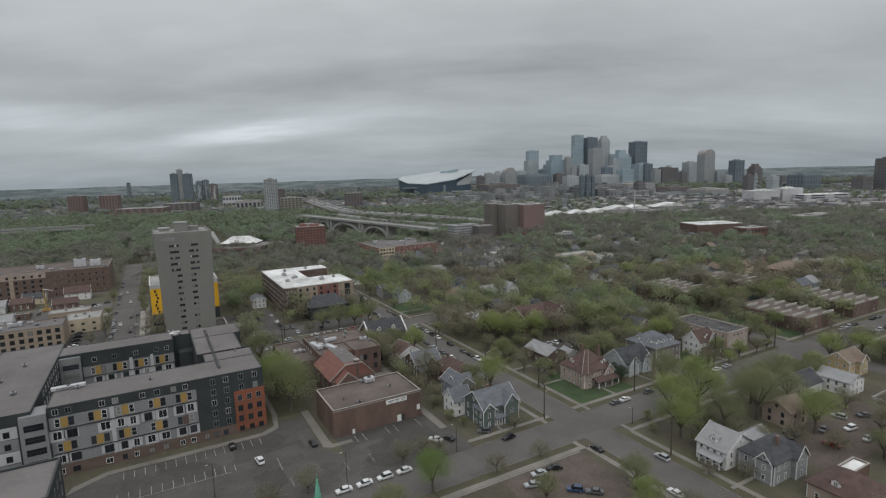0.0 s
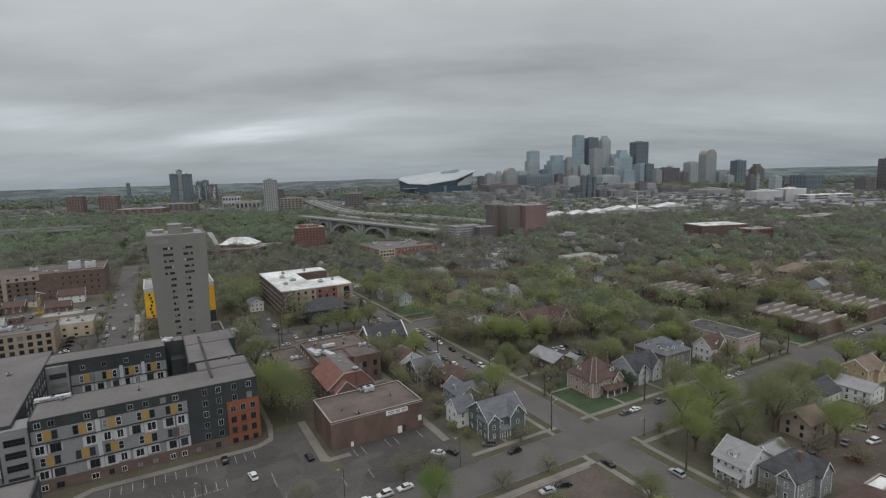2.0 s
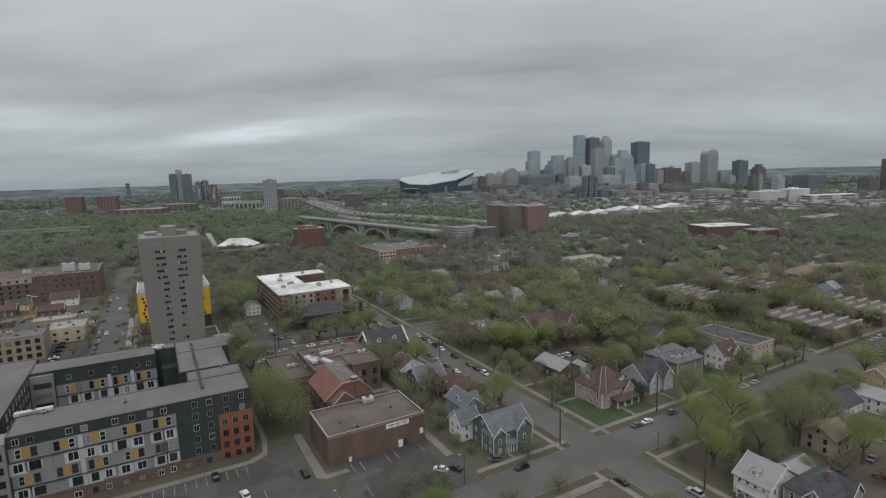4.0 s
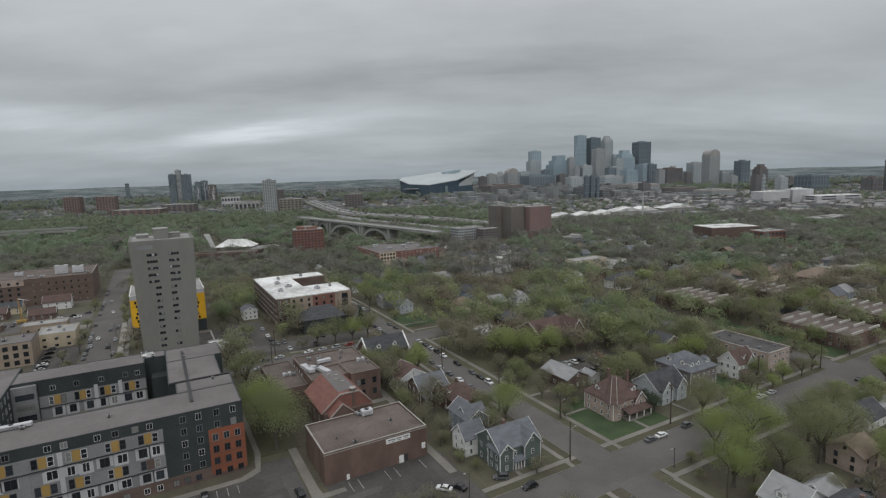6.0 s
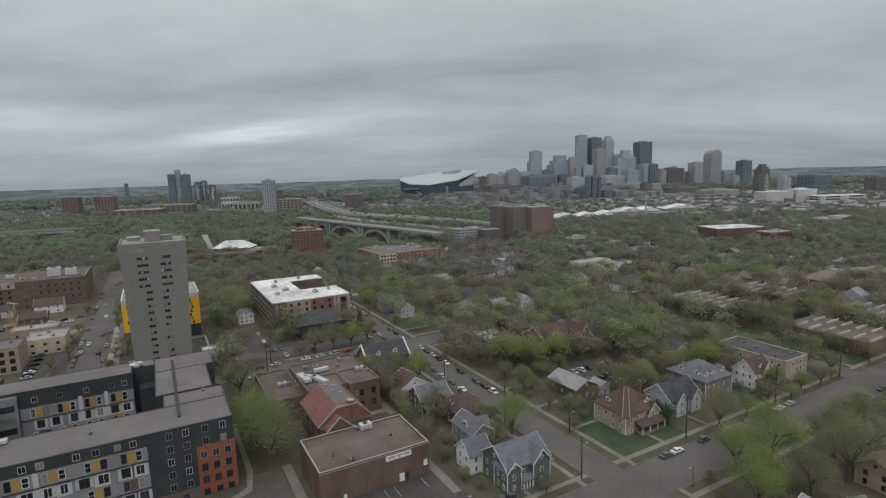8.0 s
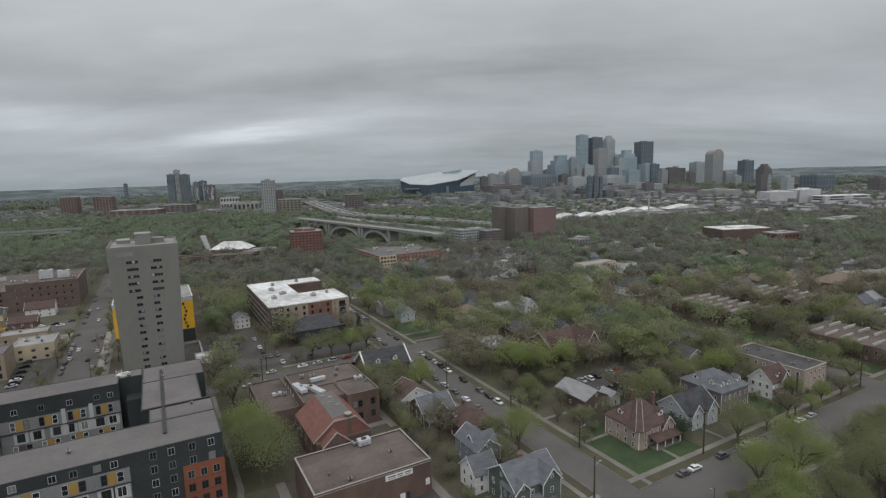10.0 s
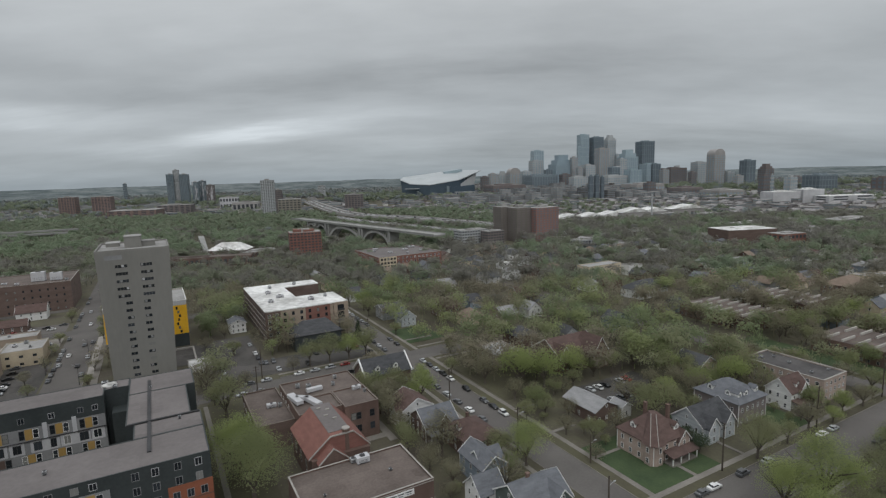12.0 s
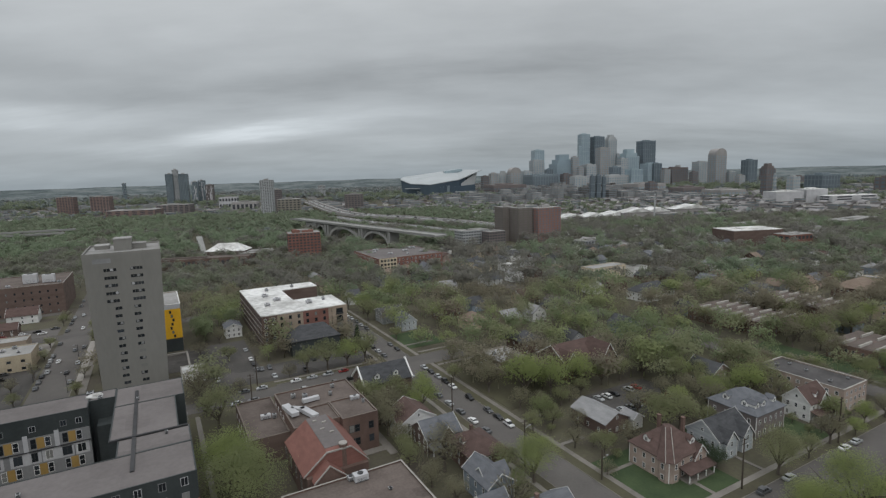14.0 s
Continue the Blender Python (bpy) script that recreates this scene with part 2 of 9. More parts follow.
DARK_METAL = material("dark_painted_metal", (0.03, 0.03, 0.032), (0.055, 0.055, 0.058), 0.6, 3, 0.3, 0.02)
WOOD_POLE = material("weathered_pole_wood", (0.05, 0.04, 0.032), (0.09, 0.074, 0.06), 0.95, 3, 0.4, 0.2)
BARK = material("grey_brown_bark", (0.085, 0.072, 0.06), (0.14, 0.12, 0.104), 1.0, 4, 0.4, 0.3)
COPPER = material("green_copper", (0.1, 0.3, 0.22), (0.19, 0.45, 0.34), 0.7, 2, 0.3, 0.1)
RUBBER = material("black_rubber", (0.015, 0.015, 0.015), (0.03, 0.03, 0.03), 0.8, 5, 1, 0)
TOWN_MIX = material("distant_town_walls", (0.099, 0.091, 0.089), (0.27, 0.266, 0.26), 0.9, 0.05, 0.006, 0, island=0.5)
FAR_WALLS = material("far_painted_house_walls", (0.16, 0.14, 0.125), (0.6, 0.59, 0.57), 0.9, 0.05, 0.006, 0, island=0.8)
FAR_ROOFS = material("far_shingle_roofs", (0.08, 0.075, 0.075), (0.28, 0.27, 0.27), 0.9, 0.05, 0.006, 0, island=0.8)
TRAFFIC = material("far_car_paint", (0.06, 0.06, 0.062), (0.45, 0.45, 0.45), 0.5, 0.05, 0.006, 0, island=0.9)
TOWN_ROAD = material("far_concrete_deck", (0.22, 0.22, 0.21), (0.31, 0.31, 0.3), 0.9, 0.3, 0.03, 0)
# skyline wall colours, with the paling of distance haze mixed in
STEEL_BLUE = material("hazed_blue_curtain_wall", (0.258, 0.331, 0.365), (0.335, 0.408, 0.443), 0.3, 0.05, 0.008, 0, spec=0.5)
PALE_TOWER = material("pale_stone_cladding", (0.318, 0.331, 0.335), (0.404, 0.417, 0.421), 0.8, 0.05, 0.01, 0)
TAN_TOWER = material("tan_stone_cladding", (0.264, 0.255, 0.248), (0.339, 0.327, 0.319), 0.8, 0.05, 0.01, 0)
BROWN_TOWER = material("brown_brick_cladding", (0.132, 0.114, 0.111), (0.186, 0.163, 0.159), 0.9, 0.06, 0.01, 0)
DARK_TOWER = material("hazed_dark_glass_cladding", (0.132, 0.172, 0.196), (0.188, 0.228, 0.252), 0.3, 0.05, 0.008, 0, spec=0.5)

LEAF_FRESH = material("fresh_spring_leaves", (0.242, 0.291, 0.118), (0.332, 0.376, 0.162), 0.9, 1.2, 0.1, 0, 0.2, island=0.08, spec=0.1, through_light=0.6, contrast=1.0)
LEAF_OLIVE = material("olive_spring_leaves", (0.212, 0.227, 0.127), (0.293, 0.307, 0.173), 0.9, 1.2, 0.1, 0, 0.25, island=0.08, spec=0.1, through_light=0.6, contrast=1.0)
LEAF_BUD = material("brown_budding_twigs", (0.204, 0.194, 0.135), (0.278, 0.266, 0.182), 1.0, 1.2, 0.1, 0, 0.25, island=0.08, spec=0.1, through_light=0.6, contrast=1.0)
LEAF_GREEN = material("mid_green_leaves", (0.206, 0.240, 0.118), (0.296, 0.322, 0.169), 0.9, 1.2, 0.1, 0, 0.2, island=0.08, spec=0.1, through_light=0.6, contrast=1.0)
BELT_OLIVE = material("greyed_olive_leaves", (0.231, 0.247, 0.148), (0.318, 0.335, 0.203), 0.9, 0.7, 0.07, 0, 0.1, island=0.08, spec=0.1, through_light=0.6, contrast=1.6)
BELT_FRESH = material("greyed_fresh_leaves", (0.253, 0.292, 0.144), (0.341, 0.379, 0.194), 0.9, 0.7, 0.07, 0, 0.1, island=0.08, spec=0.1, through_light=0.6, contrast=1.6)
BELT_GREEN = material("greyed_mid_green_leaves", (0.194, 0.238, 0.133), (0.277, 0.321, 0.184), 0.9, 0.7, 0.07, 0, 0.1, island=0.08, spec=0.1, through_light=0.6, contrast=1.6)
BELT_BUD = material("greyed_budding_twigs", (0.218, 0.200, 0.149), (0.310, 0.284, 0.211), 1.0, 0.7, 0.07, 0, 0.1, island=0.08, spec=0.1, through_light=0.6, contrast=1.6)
# farther canopies: distance haze is painted in by greying the leaf colours
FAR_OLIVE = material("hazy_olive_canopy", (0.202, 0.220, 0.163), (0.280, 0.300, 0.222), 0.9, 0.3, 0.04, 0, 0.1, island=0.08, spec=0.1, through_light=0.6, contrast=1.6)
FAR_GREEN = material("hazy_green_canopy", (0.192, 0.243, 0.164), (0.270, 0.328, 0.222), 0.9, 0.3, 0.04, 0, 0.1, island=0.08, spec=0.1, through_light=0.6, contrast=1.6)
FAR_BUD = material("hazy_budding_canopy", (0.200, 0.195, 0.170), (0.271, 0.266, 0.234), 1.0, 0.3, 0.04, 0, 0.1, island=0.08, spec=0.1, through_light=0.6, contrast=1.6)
# the rise's blue grey is aerial haze painted into its colour
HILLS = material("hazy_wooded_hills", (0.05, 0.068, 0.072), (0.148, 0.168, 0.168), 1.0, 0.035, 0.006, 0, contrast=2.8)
# window and brick tones of far blocks, paled by painted haze
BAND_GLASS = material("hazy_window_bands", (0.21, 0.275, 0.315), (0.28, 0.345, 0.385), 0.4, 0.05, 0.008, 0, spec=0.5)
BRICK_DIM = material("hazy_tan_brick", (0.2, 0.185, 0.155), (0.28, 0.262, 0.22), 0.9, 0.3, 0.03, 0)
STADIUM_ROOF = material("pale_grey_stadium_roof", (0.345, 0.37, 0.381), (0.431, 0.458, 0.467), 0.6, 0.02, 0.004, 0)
# farthest foliage: haze is put into these paled, greyed leaf colours
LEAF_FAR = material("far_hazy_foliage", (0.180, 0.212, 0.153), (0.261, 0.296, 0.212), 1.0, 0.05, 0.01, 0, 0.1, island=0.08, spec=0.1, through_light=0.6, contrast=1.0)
LEAF_HAZE = material("haze_greyed_far_canopy", (0.172, 0.199, 0.195), (0.230, 0.256, 0.251), 1.0, 0.05, 0.01, 0, 0.1, island=0.05, spec=0.05, through_light=0.25, contrast=1.0)
LEAF_DARK = material("dark_evergreen_leaves", (0.05, 0.068, 0.045), (0.085, 0.108, 0.07), 0.9, 1.2, 0.1, 0, 0.1, island=0.08, spec=0.1, through_light=0.4, contrast=1.0)
LEAF_BRIGHT = material("vivid_young_leaves", (0.168, 0.237, 0.08), (0.247, 0.318, 0.12), 0.9, 1.2, 0.1, 0, 0.1, island=0.08, spec=0.1, through_light=0.6, contrast=1.0)
LEAF_FIR = material("dark_conifer_needles", (0.018, 0.03, 0.016), (0.042, 0.06, 0.032), 1.0, 1.2, 0.1, 0, 0.15, island=0.3)


def glass_material(name, tint, rough, blinds=False):
    m = bpy.data.materials.new(name)
    m.use_nodes = True
    t = m.node_tree
    b = t.nodes["Principled BSDF"]
    info = t.nodes.new("ShaderNodeObjectInfo")
    ramp = t.nodes.new("ShaderNodeValToRGB")
    ramp.color_ramp.elements[0].color, ramp.color_ramp.elements[1].color = (*tint, 1), (*[v * 2.4 for v in tint], 1)
    ramp.color_ramp.elements[0].position = 0.55
    if blinds:
        ramp.color_ramp.elements[1].position = 0.84
        pale = ramp.color_ramp.elements.new(0.88)
        pale.color = (0.2, 0.2, 0.19, 1)
    t.links.new(info.outputs["Random"], ramp.inputs[0])
    t.links.new(ramp.outputs[0], b.inputs["Base Color"])
    b.inputs["Roughness"].default_value, b.inputs["Specular IOR Level"].default_value = rough, 0.6
    return m


PALE_TOP = material("white_painted_masonry", (0.3, 0.285, 0.26), (0.45, 0.43, 0.4), 0.8, 2, 0.2, 0.05)
WINDOW_DARK = material("far_dark_window", (0.03, 0.034, 0.04), (0.06, 0.066, 0.074), 0.5, 0.3, 0.03, 0)
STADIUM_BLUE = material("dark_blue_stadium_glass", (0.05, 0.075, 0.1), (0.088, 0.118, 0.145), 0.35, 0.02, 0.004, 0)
# dark window glass of far towers, lightened by haze in its colour
STADIUM_GLASS = material("hazed_dark_tower_glass", (0.108, 0.134, 0.156), (0.15, 0.179, 0.203), 0.35, 0.02, 0.004, 0)
GLASS = glass_material("dark_window_glass", (0.018, 0.021, 0.025), 0.12, True)
CAR_GLASS = glass_material("tinted_car_glass", (0.01, 0.012, 0.014), 0.08)
PAINTS = {}
for paint_name, paint_colour in (("white", (0.62, 0.62, 0.62)), ("silver", (0.34, 0.35, 0.36)), ("black", (0.014, 0.014, 0.016)), ("grey", (0.09, 0.094, 0.1)), ("red", (0.2, 0.022, 0.02)), ("blue", (0.03, 0.06, 0.12))):
    PAINTS[paint_name] = material(paint_name + "_car_paint", *tones(paint_colour, 0.92, 1.06), 0.3, 3, 0.5, 0, 0.05, spec=0.6)

# ---- building blocks ----
COS, SIN = math.cos(radians(29)), math.sin(radians(29))


def ahead(right, far):
    """The plan's x, y for metres to the right and straight ahead, as one looks over the town."""
    return right * COS + far * SIN, -right * SIN + far * COS


def box(bm, x0, x1, y0, y1, z0, z1, mat=0):
    vs = [bm.verts.new(p) for p in ((x0, y0, z0), (x1, y0, z0), (x1, y1, z0), (x0, y1, z0), (x0, y0, z1), (x1, y0, z1), (x1, y1, z1), (x0, y1, z1))]
    for f in ((0, 3, 2, 1), (4, 5, 6, 7), (0, 1, 5, 4), (1, 2, 6, 5), (2, 3, 7, 6), (3, 0, 4, 7)):
        bm.faces.new([vs[i] for i in f]).material_index = mat
    return bm


def prism(bm, outline, axis, a0, a1, mat=0):
    """An outline of (across, z), drawn along x or y from a0 to a1."""
    def place(p, a):
        return (a, p[0], p[1]) if axis == "x" else (p[0], a, p[1])
    one, two = [bm.verts.new(place(p, a0)) for p in outline], [bm.verts.new(place(p, a1)) for p in outline]
    n = len(outline)
    faces = [bm.faces.new(one), bm.faces.new(two[::-1])]
    for i in range(n):
        faces.append(bm.faces.new((one[i], one[(i + 1) % n], two[(i + 1) % n], two[i])))
    for f in faces:
        f.material_index = mat
    bmesh.ops.recalc_face_normals(bm, faces=faces)
    return bm


def slab(bm, outline, z0, z1, mat=0):
    """A flat piece with the given outline in plan."""
    low, top = [bm.verts.new((*p, z0)) for p in outline], [bm.verts.new((*p, z1)) for p in outline]
    n = len(outline)
    faces = [bm.faces.new(low), bm.faces.new(top)] + [bm.faces.new((low[i], low[(i + 1) % n], top[(i + 1) % n], top[i])) for i in range(n)]
    for f in faces:
        f.material_index = mat
    bmesh.ops.recalc_face_normals(bm, faces=faces)
    return bm


def tube(bm, a, b, ra, rb, sides=6, mat=0):
    a, b = Vector(a), Vector(b)
    way = (b - a).normalized()
    side = way.orthogonal().normalized()
    other = way.cross(side)
    rings = []
    for c, r in ((a, ra), (b, rb)):
        rings.append([bm.verts.new(c + r * (math.cos(k * math.tau / sides) * side + math.sin(k * math.tau / sides) * other)) for k in range(sides)])
    for k in range(sides):
        bm.faces.new((rings[0][k], rings[0][(k + 1) % sides], rings[1][(k + 1) % sides], rings[1][k])).material_index = mat
    bm.faces.new(rings[1]).material_index = mat
    bm.faces.new(rings[0][::-1]).material_index = mat
    return bm


def mesh_of(name, bm, *mats):
    me = bpy.data.meshes.new(name)
    bm.to_mesh(me)
    bm.free()
    for m in mats:
        me.materials.append(m)
    return me


def thing(name, x, y, label, category, group="", z=0.0):
    ob = new(name)
    ob.location = (x, y, z)
    ob.empty_display_size = 0.5
    return tagged(ob, label, category, group)


def part(name, bm, mat, parent, label=""):
    """One mesh under a thing or a part; its corners are given in the plan's metres."""
    at = parent.location.copy()
    if parent.parent:
        at += parent.parent.location
    bmesh.ops.translate(bm, verts=bm.verts, vec=-at)
    ob = new(name, mesh_of(name, bm, *(mat if isinstance(mat, tuple) else (mat,))))
    ob.parent = parent
    return tagged(ob, label)


def piece(name, me, parent, x, y, z, turned=0.0, label=""):
    """A part that shares its mesh; x, y, z in the plan's metres."""
    ob = new(name, me)
    at = parent.location.copy()
    if parent.parent:
        at += parent.parent.location
    ob.parent = parent
    ob.location = Vector((x, y, z)) - at
    ob.rotation_euler = (0, 0, radians(turned))
    return tagged(ob, label)


def lone(name, bm, mat, label, category, kind="", group=""):
    ob = new(name, mesh_of(name, bm, *(mat if isinstance(mat, tuple) else (mat,))))
    return tagged(ob, label, category, group, kind)


WINDOW_MESHES = {}


def window_mesh(w, h, frame_mat, bars):
    key = (round(w, 2), round(h, 2), frame_mat.name, bars)
    if key not in WINDOW_MESHES:
        bm, e = bmesh.new(), 0.11
        outer, inner = ((-w / 2, 0), (w / 2, 0), (w / 2, h), (-w / 2, h)), ((-w / 2 + e, e), (w / 2 - e, e), (w / 2 - e, h - e), (-w / 2 + e, h - e))
        loops = [[bm.verts.new((x_, y_, z_)) for x_, z_ in ring] for ring, y_ in ((outer, 0.0), (outer, -0.07), (inner, -0.07), (inner, 0.0))]
        for la, lb in zip(loops, loops[1:]):
            for k in range(4):
                bm.faces.new((la[k], la[(k + 1) % 4], lb[(k + 1) % 4], lb[k]))
        for k in range(bars):
            c = -w / 2 + w * (k + 1) / (bars + 1)
            box(bm, c - 0.04, c + 0.04, -0.06, 0.0, e, h - e)
        if not bars:
            box(bm, -w / 2 + e, w / 2 - e, -0.06, 0.0, h / 2 - 0.04, h / 2 + 0.04)
        frame_me = mesh_of("window", bm, frame_mat)
        bm = bmesh.new()
        box(bm, -w / 2 + 0.05, w / 2 - 0.05, -0.03, -0.004, 0.05, h - 0.05)
        whole = bmesh.new()
        whole.from_mesh(frame_me)
        box(whole, -w / 2 + 0.05, w / 2 - 0.05, -0.03, -0.004, 0.05, h - 0.05, 1)
        WINDOW_MESHES[key] = frame_me, mesh_of("pane", bm, GLASS), mesh_of("window", whole, frame_mat, GLASS)
    return WINDOW_MESHES[key]


TURNS = {"s": 0, "e": 90, "n": 180, "w": -90}


def window(parent, face, along, flush, z, w=1.2, h=1.5, frame_mat=None, bars=0):
    """A window with its pane on a wall that faces s, e, n or w; along and flush are its place along and the wall's plane."""
    frame_me, pane_me, whole_me = window_mesh(w, h, frame_mat or TRIM, bars)
    x, y = (along, flush) if face in "sn" else (flush, along)
    distant = x * SIN + y * COS > 235
    win = piece("window", whole_me if distant else frame_me, parent, x, y, z, TURNS[face])
    if distant:
        return win
    pane = new("pane", pane_me)
    pane.parent = win
    return win


def window_row(parent, face, a0, a1, count, flush, z, w=1.2, h=1.5, frame_mat=None, bars=0):
    for k in range(count):
        window(parent, face, a0 + (a1 - a0) * (k + 0.5) / count, flush, z, w, h, frame_mat, bars)


def flat_building(name, x0, x1, y0, y1, h, wall_mat, roof_mat, label, category="building", coping=None, storeys=0, south=0, west=0, win=(1.2, 1.5), frame_mat=None, group=""):
    """A building with a parapet round a flat roof, and rows of windows on the two sides that are seen."""
    ob = thing(name, (x0 + x1) / 2, (y0 + y1) / 2, label, category, group)
    t = 0.35
    bm = bmesh.new()
    box(bm, x0, x1, y0, y1, -0.3, h - 0.55)
    part("wall", bm, wall_mat, ob)
    bm = bmesh.new()
    for a, b, c, d in ((x0, x1, y0, y0 + t), (x0, x1, y1 - t, y1), (x0, x0 + t, y0 + t, y1 - t), (x1 - t, x1, y0 + t, y1 - t)):
        box(bm, a, b, c, d, h - 0.55, h)
    part("parapet", bm, wall_mat, ob)
    bm = bmesh.new()
    box(bm, x0 + t, x1 - t, y0 + t, y1 - t, h - 0.552, h - 0.4)
    part("roof", bm, roof_mat, ob)
    bm = bmesh.new()
    for a, b, c, d in ((x0 - 0.06, x1 + 0.06, y0 - 0.06, y0 + t + 0.05), (x0 - 0.06, x1 + 0.06, y1 - t - 0.05, y1 + 0.06), (x0 - 0.06, x0 + t + 0.05, y0 + t + 0.05, y1 - t - 0.05), (x1 - t - 0.05, x1 + 0.06, y0 + t + 0.05, y1 - t - 0.05)):
        box(bm, a, b, c, d, h, h + 0.1)
    part("coping", bm, coping or COPING, ob)
    if storeys:
        rise = (h - 0.8) / storeys
        for k in range(storeys):
            z = 0.9 + k * rise
            if south:
                window_row(ob, "s", x0 + 0.6, x1 - 0.6, south, y0, z, *win, frame_mat)
            if west:
                window_row(ob, "w", y0 + 0.6, y1 - 0.6, west, x0, z, *win, frame_mat)
    return ob


def gable_roof(bm, x0, x1, y0, y1, ze, zr, axis, over=0.45, t=0.22):
    lo, hi = (y0, y1) if axis == "x" else (x0, x1)
    a0, a1 = (x0, x1) if axis == "x" else (y0, y1)
    c = (lo + hi) / 2
    slope = (zr - ze) / (c - lo)
    eave = ze - over * slope
    prism(bm, [(lo - over, eave), (c, zr), (hi + over, eave), (hi + over, eave + t), (c, zr + t), (lo - over, eave + t)], axis, a0 - over, a1 + over)


def hip_roof(bm, x0, x1, y0, y1, ze, zr, over=0.5, t=0.25):
    x0, x1, y0, y1 = x0 - over, x1 + over, y0 - over, y1 + over
    w, d = x1 - x0, y1 - y0
    inset = min(w, d) / 2 * 0.92
    cx, cy = (x0 + x1) / 2, (y0 + y1) / 2
    rx, ry = max(0.15, w / 2 - inset), max(0.15, d / 2 - inset)
    rings = []
    for pts in (((x0, y0), (x1, y0), (x1, y1), (x0, y1)),) * 2:
        rings.append(pts)
    low = [bm.verts.new((*p, ze - 0.15)) for p in rings[0]]
    edge = [bm.verts.new((*p, ze - 0.15 + t)) for p in rings[0]]
    top = [bm.verts.new((cx + sx_ * rx, cy + sy_ * ry, zr)) for sx_, sy_ in ((-1, -1), (1, -1), (1, 1), (-1, 1))]
    faces = [bm.faces.new(low[::-1]), bm.faces.new(top)]
    for k in range(4):
        j = (k + 1) % 4
        faces += [bm.faces.new((low[k], low[j], edge[j], edge[k])), bm.faces.new((edge[k], edge[j], top[j], top[k]))]
    bmesh.ops.recalc_face_normals(bm, faces=faces)


def rakes(bm, x0, x1, y0, y1, ze, zr, axis, over=0.47, ends=(0, 1), t=0.34):
    """White boards along the sloping edges of a gable."""
    lo, hi = (y0, y1) if axis == "x" else (x0, x1)
    a0, a1 = (x0, x1) if axis == "x" else (y0, y1)
    c = (lo + hi) / 2
    slope = (zr - ze) / (c - lo)
    eave = ze - over * slope
    for e in ends:
        a = a0 - over - 0.08 if e == 0 else a1 + over
        prism(bm, [(lo - over, eave - 0.06), (c, zr - 0.06), (hi + over, eave - 0.06), (hi + over, eave + t), (c, zr + t), (lo - over, eave + t)], axis, a, a + 0.08)


